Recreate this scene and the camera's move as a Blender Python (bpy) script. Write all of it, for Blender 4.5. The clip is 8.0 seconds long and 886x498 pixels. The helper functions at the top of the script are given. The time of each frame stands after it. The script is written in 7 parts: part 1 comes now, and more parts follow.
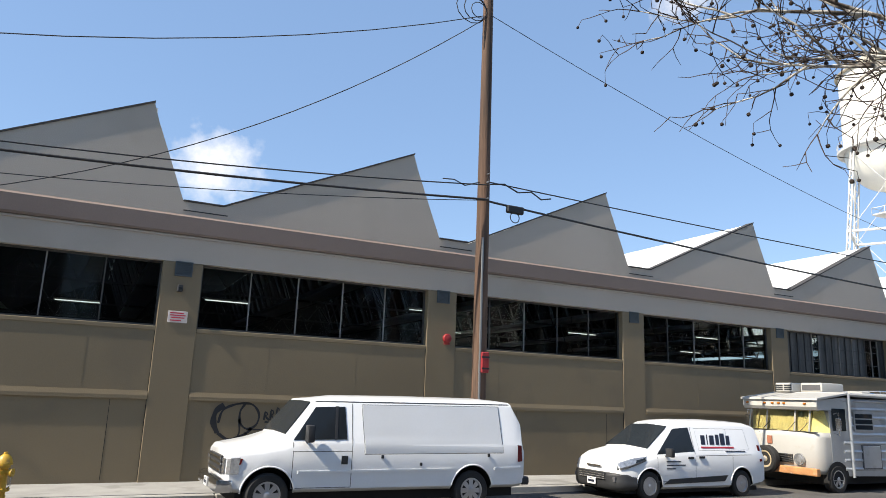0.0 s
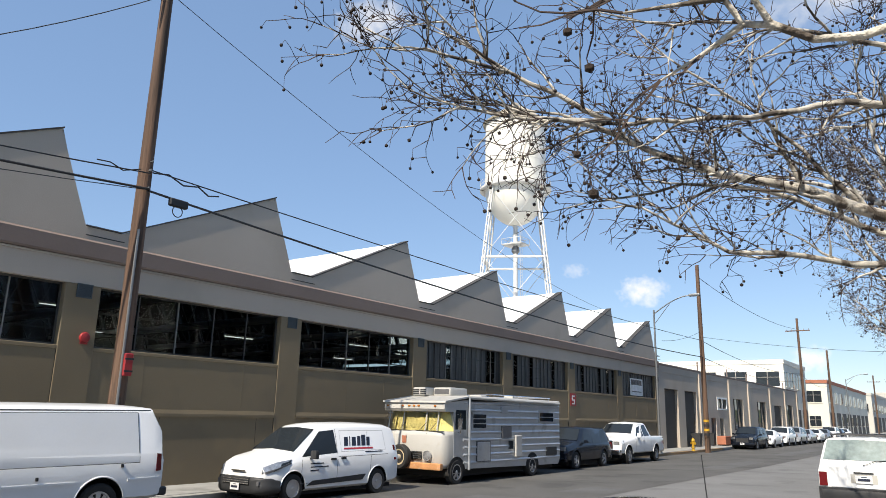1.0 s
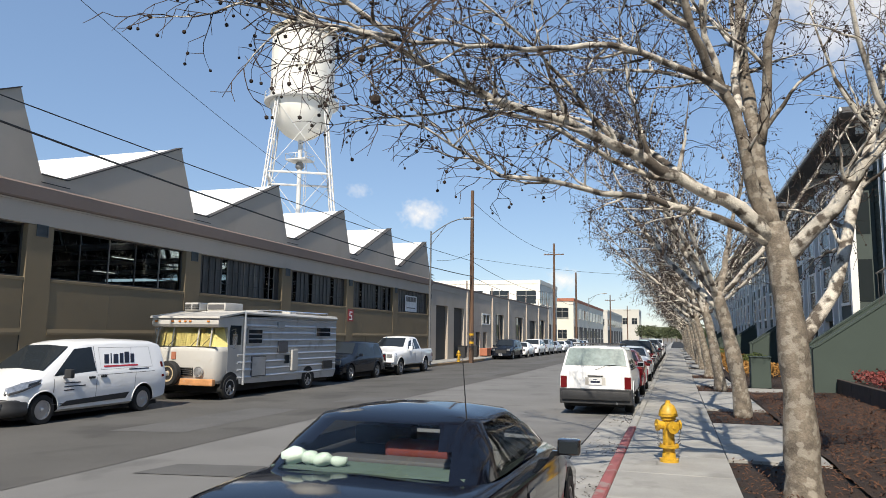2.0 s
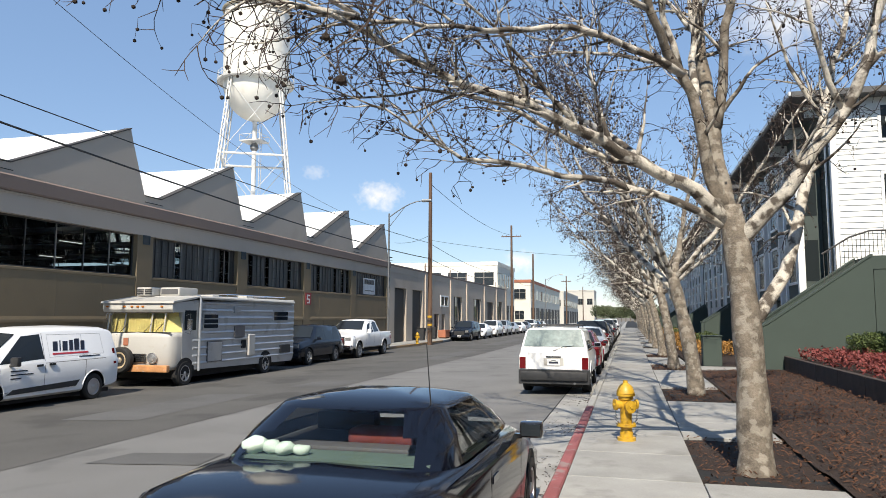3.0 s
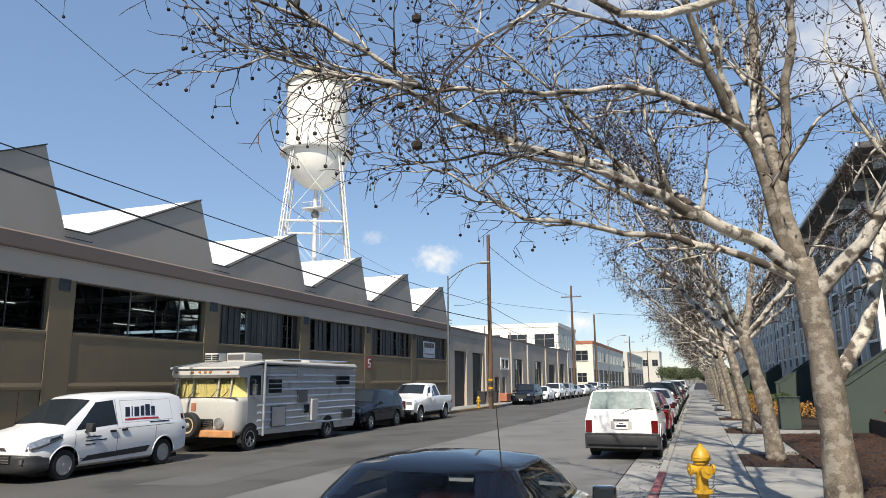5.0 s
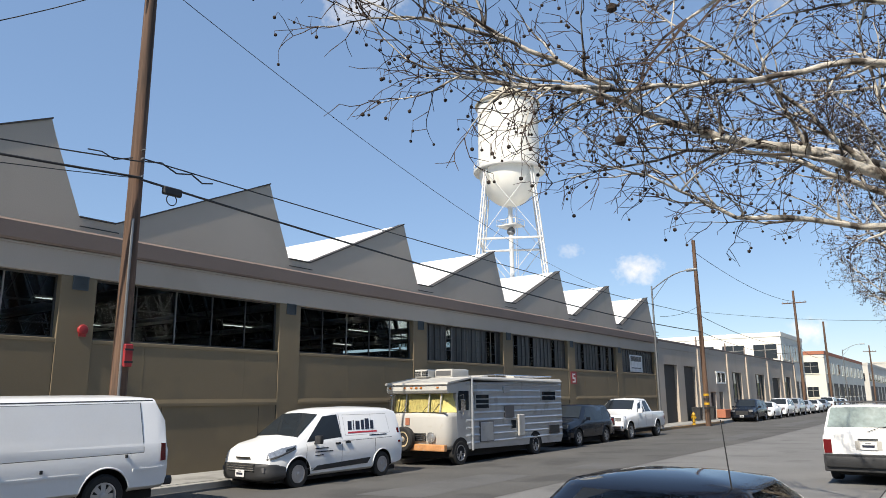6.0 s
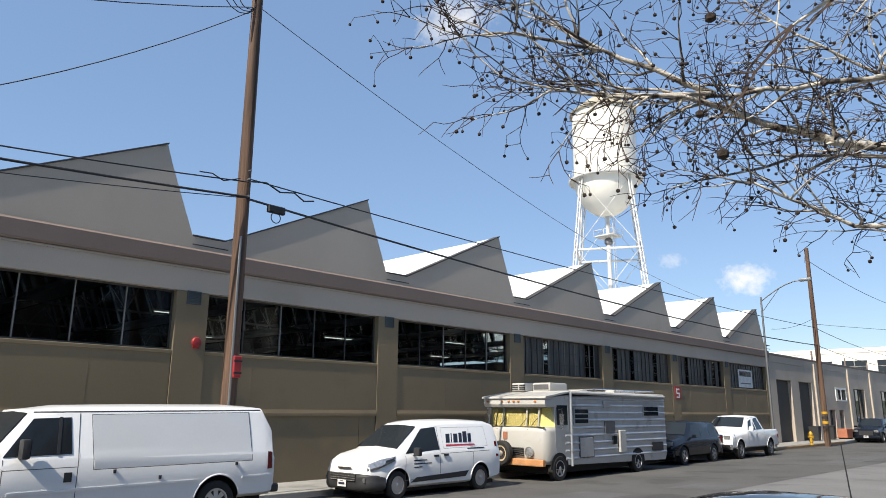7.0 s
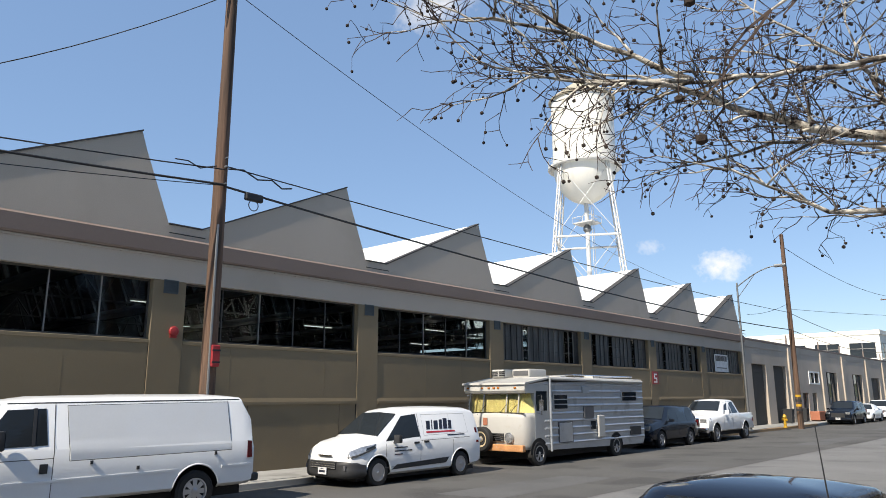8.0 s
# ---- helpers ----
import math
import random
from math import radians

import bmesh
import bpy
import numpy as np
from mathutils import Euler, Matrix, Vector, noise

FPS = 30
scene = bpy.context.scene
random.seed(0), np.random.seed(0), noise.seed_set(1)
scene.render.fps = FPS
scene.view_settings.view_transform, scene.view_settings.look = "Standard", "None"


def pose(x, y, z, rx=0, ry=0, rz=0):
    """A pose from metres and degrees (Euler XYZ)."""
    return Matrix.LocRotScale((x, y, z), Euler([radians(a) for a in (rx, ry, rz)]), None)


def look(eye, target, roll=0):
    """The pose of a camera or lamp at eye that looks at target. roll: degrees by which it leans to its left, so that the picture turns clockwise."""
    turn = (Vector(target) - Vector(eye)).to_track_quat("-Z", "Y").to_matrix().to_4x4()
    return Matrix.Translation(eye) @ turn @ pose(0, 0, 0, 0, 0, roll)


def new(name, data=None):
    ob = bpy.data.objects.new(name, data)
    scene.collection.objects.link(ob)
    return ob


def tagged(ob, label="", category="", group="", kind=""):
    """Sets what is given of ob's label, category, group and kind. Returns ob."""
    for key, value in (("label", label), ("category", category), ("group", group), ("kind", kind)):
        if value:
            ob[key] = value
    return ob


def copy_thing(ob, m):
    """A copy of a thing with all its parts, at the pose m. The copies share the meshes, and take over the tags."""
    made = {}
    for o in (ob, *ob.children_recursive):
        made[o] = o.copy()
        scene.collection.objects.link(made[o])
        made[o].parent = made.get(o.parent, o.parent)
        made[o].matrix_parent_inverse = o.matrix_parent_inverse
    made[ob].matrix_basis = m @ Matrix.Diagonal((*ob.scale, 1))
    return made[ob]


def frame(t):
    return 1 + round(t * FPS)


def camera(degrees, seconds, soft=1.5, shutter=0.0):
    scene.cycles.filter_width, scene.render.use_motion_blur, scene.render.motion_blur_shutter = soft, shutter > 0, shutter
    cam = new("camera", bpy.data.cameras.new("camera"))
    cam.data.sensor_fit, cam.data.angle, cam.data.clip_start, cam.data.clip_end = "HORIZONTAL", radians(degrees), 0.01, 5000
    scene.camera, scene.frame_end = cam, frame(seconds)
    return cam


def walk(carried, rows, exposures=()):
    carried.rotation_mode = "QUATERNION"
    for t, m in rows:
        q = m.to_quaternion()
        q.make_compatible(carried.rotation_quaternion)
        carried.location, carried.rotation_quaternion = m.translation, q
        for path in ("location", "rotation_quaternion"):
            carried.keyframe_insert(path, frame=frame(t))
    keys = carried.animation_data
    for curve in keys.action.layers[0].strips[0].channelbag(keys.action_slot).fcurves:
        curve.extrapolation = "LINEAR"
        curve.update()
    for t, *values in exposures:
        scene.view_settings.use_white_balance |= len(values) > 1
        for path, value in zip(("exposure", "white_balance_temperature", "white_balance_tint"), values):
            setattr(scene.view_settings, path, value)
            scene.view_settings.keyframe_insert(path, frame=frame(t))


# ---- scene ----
cam = camera(64.46, 8.0, soft=0.55)
PATH = [
    (0, (-0.114, 0.353, 1.941), (-8.871, 4.716, 4.012), 2.14),
    (0.5, (-0.092, 0.329, 1.922), (-7.396, 6.855, 3.939), 1.89),
    (1, (-0.057, 0.336, 1.902), (-5.802, 8.194, 4.191), 1.34),
    (1.5, (-0.064, 0.327, 1.881), (-4.859, 8.867, 3.898), 1.07),
    (2, (-0.045, 0.353, 1.857), (-3.156, 9.780, 3.063), 0.77),
    (2.2, (-0.043, 0.396, 1.840), (-2.535, 10.036, 2.765), 0.36),
    (3.3, (-0.110, 0.400, 1.886), (-2.729, 9.998, 2.897), -0.15),
    (3.5, (-0.101, 0.376, 1.882), (-3.020, 9.832, 3.324), -0.11),
    (4, (-0.043, 0.348, 1.878), (-3.158, 9.663, 3.755), 0.30),
    (4.2, (-0.053, 0.348, 1.890), (-3.136, 9.682, 3.729), 0.07),
    (5.3, (-0.151, 0.340, 1.849), (-3.747, 9.480, 3.731), -1.05),
    (5.5, (-0.074, 0.361, 1.880), (-4.227, 9.240, 3.860), -0.89),
    (6, (-0.198, 0.400, 1.844), (-5.915, 8.339, 3.913), -0.53),
    (6.5, (-0.168, 0.401, 1.877), (-6.919, 7.463, 4.013), 0.37),
    (7, (-0.189, 0.390, 1.867), (-6.922, 7.437, 4.104), 0.40),
    (7.5, (-0.140, 0.399, 1.876), (-6.673, 7.636, 4.102), 0.14),
    (8, (-0.202, 0.411, 1.870), (-6.750, 7.682, 3.934), -0.20),
]
walk(cam, [(t, look(eye, target, roll)) for t, eye, target, roll in PATH],
     exposures=[(t, stops, 7050, 11) for t, stops in ((0.0, 0.67), (0.5, 0.57), (1.0, 0.45), (1.5, 0.33), (2.0, 0.27), (3.4, 0.43), (3.6, 0.39), (4.0, 0.27), (4.2, 0.27), (5.5, 0.31), (6.5, 0.44), (8.0, 0.44))])

# ---- world and sun ----
SUN_EL = 46.0
SUN_DIR = Vector((0.07, -1.0, math.tan(radians(SUN_EL)))).normalized()
world = bpy.data.worlds.new("sky")
scene.world = world
world.use_nodes = True
wn = world.node_tree.nodes
sky = wn.new("ShaderNodeTexSky")
sky.sky_type, sky.sun_disc = "NISHITA", False
sky.sun_elevation = radians(SUN_EL)
sky.sun_rotation = math.atan2(SUN_DIR.x, SUN_DIR.y)
sky.air_density, sky.dust_density, sky.ozone_density = 1.0, 0.0, 3.0
wn["Background"].inputs["Strength"].default_value = 0.125
even = wn.new("ShaderNodeMix")
even.data_type = "RGBA"
even.inputs["Factor"].default_value = 0.5
even.inputs["B"].default_value = (1.55, 2.75, 5.0, 1)
world.node_tree.links.new(sky.outputs["Color"], even.inputs["A"])
world.node_tree.links.new(even.outputs["Result"], wn["Background"].inputs["Color"])
sun_data = bpy.data.lights.new("sun", "SUN")
sun_data.energy, sun_data.angle, sun_data.color = 5.0, radians(0.5), (1.0, 0.95, 0.86)
sun = new("sun", sun_data)
sun.matrix_world = look(SUN_DIR * 50, (0, 0, 0))

# ---- materials ----
def mat(name, base, rough=0.7, metal=0.0, vary=0.15, scale=3.0, fine=40.0, bump=0.15, dist=0.01, coat=0.0, stain=None, per_object=0.0, stretch=(1, 1, 1)):
    """A surface with a coarse and a fine variation of its colour, and a fine relief."""
    m = bpy.data.materials.new(name)
    m.use_nodes = True
    n, l = m.node_tree.nodes, m.node_tree.links
    p = n["Principled BSDF"]
    p.inputs["Roughness"].default_value, p.inputs["Metallic"].default_value = rough, metal
    p.inputs["Coat Weight"].default_value = coat
    tc = n.new("ShaderNodeTexCoord")
    mp = n.new("ShaderNodeMapping")
    mp.inputs["Scale"].default_value = stretch
    l.new(tc.outputs["Object"], mp.inputs["Vector"])
    a, b = n.new("ShaderNodeTexNoise"), n.new("ShaderNodeTexNoise")
    a.inputs["Scale"].default_value, a.inputs["Detail"].default_value = scale, 5.0
    b.inputs["Scale"].default_value, b.inputs["Detail"].default_value = fine, 3.0
    l.new(mp.outputs[0], a.inputs["Vector"]), l.new(mp.outputs[0], b.inputs["Vector"])
    add = n.new("ShaderNodeMath")
    add.operation = "MULTIPLY_ADD"
    add.inputs[1].default_value = 0.45
    l.new(b.outputs["Fac"], add.inputs[0]), l.new(a.outputs["Fac"], add.inputs[2])
    ramp = n.new("ShaderNodeMapRange")
    ramp.inputs["From Min"].default_value, ramp.inputs["From Max"].default_value = 0.45, 1.0
    ramp.inputs["To Min"].default_value, ramp.inputs["To Max"].default_value = 1 - vary, 1 + vary
    l.new(add.outputs[0], ramp.inputs["Value"])
    mul = n.new("ShaderNodeVectorMath")
    mul.operation = "SCALE"
    mul.inputs[0].default_value = base
    l.new(ramp.outputs[0], mul.inputs["Scale"])
    out = mul.outputs[0]
    if per_object:
        oi = n.new("ShaderNodeObjectInfo")
        r2 = n.new("ShaderNodeMapRange")
        r2.inputs["To Min"].default_value, r2.inputs["To Max"].default_value = 1 - per_object, 1 + per_object
        l.new(oi.outputs["Random"], r2.inputs["Value"])
        m2 = n.new("ShaderNodeVectorMath")
        m2.operation = "SCALE"
        l.new(out, m2.inputs[0]), l.new(r2.outputs[0], m2.inputs["Scale"])
        out = m2.outputs[0]
    if stain:
        colour, size, edge, amount = stain
        s = n.new("ShaderNodeTexNoise")
        s.inputs["Scale"].default_value, s.inputs["Detail"].default_value = size, 6.0
        l.new(mp.outputs[0], s.inputs["Vector"])
        sr = n.new("ShaderNodeMapRange")
        sr.inputs["From Min"].default_value, sr.inputs["From Max"].default_value = edge, edge + 0.09
        sr.inputs["To Max"].default_value = amount
        l.new(s.outputs["Fac"], sr.inputs["Value"])
        mx = n.new("ShaderNodeMix")
        mx.data_type = "RGBA"
        mx.inputs["B"].default_value = (*colour, 1)
        l.new(sr.outputs[0], mx.inputs["Factor"]), l.new(out, mx.inputs["A"])
        out = mx.outputs["Result"]
    l.new(out, p.inputs["Base Color"])
    if bump:
        bp = n.new("ShaderNodeBump")
        bp.inputs["Strength"].default_value, bp.inputs["Distance"].default_value = bump, dist
        l.new(b.outputs["Fac"], bp.inputs["Height"]), l.new(bp.outputs[0], p.inputs["Normal"])
    return m


def paint(name, base, rough=0.35, coat=0.6, vary=0.03, metal=0.0):
    return mat(name, base, rough, metal, vary, 1.2, 25, 0.0, coat=coat)


def glass(name, tint=(0.02, 0.025, 0.03), rough=0.03):
    """Dark window glass over an unlit inside: glossy, hardly see-through."""
    m = bpy.data.materials.new(name)
    m.use_nodes = True
    p = m.node_tree.nodes["Principled BSDF"]
    p.inputs["Base Color"].default_value = (*tint, 1)
    p.inputs["Roughness"].default_value, p.inputs["IOR"].default_value = rough, 1.36
    return m


def clear_glass(name, tint=(0.9, 0.95, 0.95), mix=0.85, ior=1.5):
    m = bpy.data.materials.new(name)
    m.use_nodes = True
    n, l = m.node_tree.nodes, m.node_tree.links
    n.remove(n["Principled BSDF"])
    t, g, x, f = n.new("ShaderNodeBsdfTransparent"), n.new("ShaderNodeBsdfGlossy"), n.new("ShaderNodeMixShader"), n.new("ShaderNodeFresnel")
    t.inputs["Color"].default_value = (*[c * mix for c in tint], 1)
    g.inputs["Roughness"].default_value = 0.02
    f.inputs["IOR"].default_value = ior
    l.new(f.outputs[0], x.inputs[0]), l.new(t.outputs[0], x.inputs[1]), l.new(g.outputs[0], x.inputs[2])
    l.new(x.outputs[0], n["Material Output"].inputs["Surface"])
    return m


M = {
    "asphalt": mat("asphalt", (0.088, 0.085, 0.079), 0.9, 0, 0.25, 0.35, 90, 0.5, 0.008, stain=((0.045, 0.043, 0.040), 0.5, 0.55, 0.6)),
    "asphalt_old": mat("asphalt_old", (0.165, 0.163, 0.157), 0.9, 0, 0.15, 0.5, 110, 0.5, 0.008, stain=((0.10, 0.099, 0.096), 0.7, 0.57, 0.6)),
    "earth": mat("earth", (0.16, 0.14, 0.11), 0.95, 0, 0.3, 0.02, 0.4, 0.2),
    "concrete": mat("concrete", (0.31, 0.305, 0.285), 0.85, 0, 0.2, 1.6, 70, 0.4, 0.004, stain=((0.16, 0.155, 0.14), 1.3, 0.57, 0.5), per_object=0.10),
    "kerb": mat("kerb", (0.36, 0.35, 0.32), 0.85, 0, 0.15, 1.5, 50, 0.3, 0.006, per_object=0.07),
    "kerb_red": mat("kerb_red", (0.27, 0.085, 0.085), 0.8, 0, 0.25, 2.0, 40, 0.3, 0.006, stain=((0.26, 0.22, 0.205), 4.0, 0.55, 0.75)),
    "kerb_tan": mat("kerb_tan", (0.33, 0.22, 0.12), 0.8, 0, 0.2, 2.0, 40, 0.3, 0.006),
    "stucco": mat("stucco", (0.45, 0.392, 0.325), 0.9, 0, 0.06, 0.25, 35, 0.25, 0.01, stain=((0.40, 0.345, 0.28), 0.35, 0.55, 0.6)),
    "stucco_low": mat("stucco_low", (0.20, 0.156, 0.096), 0.9, 0, 0.08, 0.3, 35, 0.25, 0.01, stain=((0.168, 0.134, 0.087), 0.5, 0.55, 0.6)),
    "cornice": mat("cornice", (0.20, 0.155, 0.132), 0.9, 0, 0.10, 0.4, 35, 0.25, 0.01),
    "roof_white": mat("roof_white", (0.80, 0.80, 0.79), 0.8, 0, 0.05, 0.4, 10, 0.1),
    "roof_edge": mat("roof_edge", (0.05, 0.047, 0.045), 0.8),
    # near-black for joints, and for hollows whose shade is put into the colour
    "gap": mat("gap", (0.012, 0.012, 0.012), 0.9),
    # near-black: the hall's dimness is put into its surface colour
    "hall_shade": mat("hall_shade", (0.02, 0.02, 0.022), 0.9, 0, 0.3, 0.6, 5, 0),
    "steel_frame": mat("steel_frame", (0.06, 0.058, 0.055), 0.6, 0.2),
    "frame_light": mat("frame_light", (0.20, 0.19, 0.175), 0.7),
    "vent": mat("vent", (0.065, 0.08, 0.088), 0.6, 0.2),
    "tank": mat("tank", (0.78, 0.76, 0.69), 0.5, 0, 0.05, 0.5, 6, 0.05, stretch=(1, 1, 0.15), stain=((0.66, 0.62, 0.52), 0.6, 0.58, 0.5)),
    "tank_roof": mat("tank_roof", (0.42, 0.38, 0.29), 0.7, 0, 0.2, 0.6, 5, 0.1),
    "steel_white": mat("steel_white", (0.60, 0.60, 0.58), 0.6, 0, 0.12, 1.0, 10, 0.05),
    "pole_wood": mat("pole_wood", (0.125, 0.072, 0.046), 0.85, 0, 0.5, 3.0, 26, 0.6, 0.02, stretch=(1, 1, 0.05), stain=((0.03, 0.021, 0.016), 4.5, 0.52, 0.85)),
    "galv": mat("galv", (0.22, 0.225, 0.225), 0.5, 0.7, 0.1),
    "cable": mat("cable", (0.015, 0.015, 0.016), 0.6),
    "yellow": mat("yellow", (0.55, 0.32, 0.025), 0.45, 0, 0.18, 4, 40, 0.2, coat=0.3, stain=((0.30, 0.16, 0.03), 8, 0.6, 0.7)),
    "red": mat("red", (0.30, 0.022, 0.024), 0.45, 0, 0.15),
    "bark": mat("bark", (0.54, 0.50, 0.43), 0.9, 0, 0.35, 8.0, 60, 0.8, 0.02, stain=((0.065, 0.049, 0.037), 5.5, 0.475, 0.93)),
    "bark_dark": mat("bark_dark", (0.165, 0.138, 0.108), 0.9, 0, 0.55, 7.0, 45, 0.55, 0.02, stain=((0.36, 0.33, 0.275), 9.0, 0.50, 0.6)),
    "twig": mat("twig", (0.042, 0.027, 0.021), 0.9, 0, 0.3, 3, 20, 0),
    "seed": mat("seed", (0.032, 0.022, 0.017), 0.95, 0, 0.3, 30, 90, 0.4),
    "mulch": mat("mulch", (0.026, 0.014, 0.009), 0.95, 0, 0.5, 3, 30, 0.8, 0.05),
    "chip": mat("chip", (0.075, 0.032, 0.016), 0.9, 0, 0.5, 3, 30, 0.3, per_object=0.2),
    "green_wall": mat("green_wall", (0.047, 0.066, 0.056), 0.85, 0, 0.10, 0.7, 30, 0.25, 0.006, stain=((0.04, 0.056, 0.049), 0.9, 0.56, 0.5)),
    "siding": mat("siding", (0.78, 0.79, 0.76), 0.7, 0, 0.04, 1, 20, 0.05),
    "siding_green": mat("siding_green", (0.05, 0.068, 0.063), 0.75, 0, 0.08, 1, 20, 0.05),
    "trim_white": mat("trim_white", (0.74, 0.75, 0.73), 0.6, 0, 0.04),
    "slate": mat("slate", (0.10, 0.10, 0.10), 0.85, 0, 0.2, 2, 30, 0.2),
    "white_paint": paint("white_paint", (0.78, 0.79, 0.79)),
    "white_chalk": mat("white_chalk", (0.46, 0.45, 0.42), 0.5, 0, 0.06, 2, 30, 0.03, coat=0.2, stain=((0.40, 0.35, 0.28), 2.2, 0.64, 0.5)),
    "alu": mat("alu", (0.50, 0.52, 0.54), 0.34, 0.6, 0.10, 1.5, 20, 0.05, coat=0.1, stain=((0.28, 0.28, 0.275), 1.6, 0.58, 0.55)),
    "rust_bumper": mat("rust_bumper", (0.62, 0.30, 0.13), 0.5, 0.2, 0.25, 3, 20, 0.1, stain=((0.62, 0.55, 0.48), 4, 0.56, 0.7)),
    "curtain": mat("curtain", (0.74, 0.64, 0.24), 0.9, 0, 0.12, 3, 25, 0.2),
    "rubber": mat("rubber", (0.018, 0.018, 0.018), 0.8, 0, 0.2, 6, 40, 0.1),
    "plastic": mat("plastic", (0.025, 0.026, 0.028), 0.55, 0, 0.15, 5, 60, 0.05),
    "grey_plastic": mat("grey_plastic", (0.10, 0.10, 0.105), 0.6, 0, 0.1, 5, 60, 0.05),
    "chrome": mat("chrome", (0.75, 0.75, 0.76), 0.16, 1.0, 0.05),
    "rim": mat("rim", (0.50, 0.50, 0.51), 0.35, 0.7, 0.1, 5),
    "rim_tan": mat("rim_tan", (0.50, 0.40, 0.26), 0.6, 0.1, 0.2, 8),
    "glass": glass("glass"),
    # pale base: a bright sky reflection put into the glass colour
    "glass_reflect": mat("glass_reflect", (0.20, 0.25, 0.235), 0.12, 0, 0.45, 2.2, 14, 0, coat=1.0),
    "glass_blue": glass("glass_blue", (0.02, 0.026, 0.028), 0.25),
    "clear": clear_glass("clear"),
    "hall_glass": clear_glass("hall_glass", (0.85, 0.9, 0.9), 0.8, 1.22),
    "clear_thin": clear_glass("clear_thin", (1, 1, 1), 0.98),
    "shelf": mat("shelf", (0.10, 0.15, 0.13), 0.8, 0, 0.1, 5, 60, 0.1),
    "dusty": mat("dusty", (0.055, 0.052, 0.048), 0.4, 0, 0.9, 2.0, 9.0, 0, stretch=(1, 3.5, 0.25)),
    "lens": mat("lens", (0.42, 0.43, 0.44), 0.12, 0.6, 0.5, 9, 30, 0.0, coat=0.8),
    "lens_amber": glass("lens_amber", (0.5, 0.16, 0.02), 0.15),
    "lens_red": glass("lens_red", (0.12, 0.008, 0.010), 0.12),
    "navy": paint("navy", (0.004, 0.005, 0.010), 0.08, 0.0, 0.1),
    "dark_paint": paint("dark_paint", (0.008, 0.011, 0.018), 0.2, 0.0, 0.1),
    "asphalt_mid": mat("asphalt_mid", (0.10, 0.099, 0.096), 0.9, 0, 0.2, 0.8, 100, 0.5, 0.008),
    "hall_frame": mat("hall_frame", (0.06, 0.06, 0.06), 0.7),
    "black_paint": paint("black_paint", (0.012, 0.012, 0.013), 0.2, 1.0),
    "grey_paint": paint("grey_paint", (0.16, 0.17, 0.18), 0.3, 0.8, metal=0.3),
    "silver_paint": paint("silver_paint", (0.45, 0.46, 0.47), 0.3, 0.8, metal=0.4),
    "red_paint": paint("red_paint", (0.22, 0.018, 0.02), 0.25, 1.0),
    "ink": mat("ink", (0.02, 0.02, 0.022), 0.7),
    "ink_navy": mat("ink_navy", (0.015, 0.02, 0.04), 0.5),
    "ink_red": mat("ink_red", (0.55, 0.04, 0.06), 0.5),
    "sign_white": mat("sign_white", (0.75, 0.75, 0.73), 0.6),
    "sign_pale": mat("sign_pale", (0.62, 0.56, 0.52), 0.7),
    "plate": mat("plate", (0.70, 0.70, 0.70), 0.5),
    "shrub_red": mat("shrub_red", (0.17, 0.035, 0.03), 0.7, 0, 0.4, 5, 30, 0.1),
    "shrub_orange": mat("shrub_orange", (0.30, 0.15, 0.035), 0.7, 0, 0.4, 5, 30, 0.1),
    "shrub_green": mat("shrub_green", (0.07, 0.10, 0.025), 0.7, 0, 0.4, 5, 30, 0.1),
    "leaf_far": mat("leaf_far", (0.06, 0.075, 0.03), 0.8, 0, 0.4, 0.6, 5, 0.1),
    "timber": mat("timber", (0.05, 0.035, 0.028), 0.85, 0, 0.3, 4, 30, 0.3),
    "cream": mat("cream", (0.72, 0.69, 0.60), 0.85, 0, 0.06, 0.4, 10, 0.1),
    # cream evenly darkened: shade put into the far blocks' wall colour
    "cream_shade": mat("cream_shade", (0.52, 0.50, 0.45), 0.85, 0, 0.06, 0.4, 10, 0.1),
    "yellow_wall": mat("yellow_wall", (0.68, 0.65, 0.56), 0.85, 0, 0.06, 0.4, 10, 0.1),
    "terracotta": mat("terracotta", (0.38, 0.14, 0.08), 0.8, 0, 0.15, 1, 10, 0.1),
    "garage": mat("garage", (0.075, 0.068, 0.06), 0.8, 0, 0.12, 0.6, 10, 0.1),
    "seat_red": mat("seat_red", (0.16, 0.035, 0.03), 0.9, 0, 0.15, 6, 60, 0.2),
    "cloth": mat("cloth", (0.55, 0.66, 0.58), 0.95, 0, 0.12, 8, 60, 0.3),
    "hill": mat("hill", (0.13, 0.15, 0.10), 0.95, 0, 0.3, 0.02, 0.3, 0),
}


# ---- builders ----
def box(bm, x0, x1, y0, y1, z0, z1):
    v = [bm.verts.new((x, y, z)) for z in (z0, z1) for x, y in ((x0, y0), (x1, y0), (x1, y1), (x0, y1))]
    for f in ((3, 2, 1, 0), (4, 5, 6, 7), (0, 1, 5, 4), (1, 2, 6, 5), (2, 3, 7, 6), (3, 0, 4, 7)):
        bm.faces.new([v[i] for i in f])
    return v


def bevelled(bm, *b, r=0.01, seg=1):
    """A box with rounded edges."""
    v = box(bm, *b)
    edges = list({e for q in v for e in q.link_edges})
    bmesh.ops.bevel(bm, geom=edges, offset=r, segments=seg, affect="EDGES", profile=0.6)


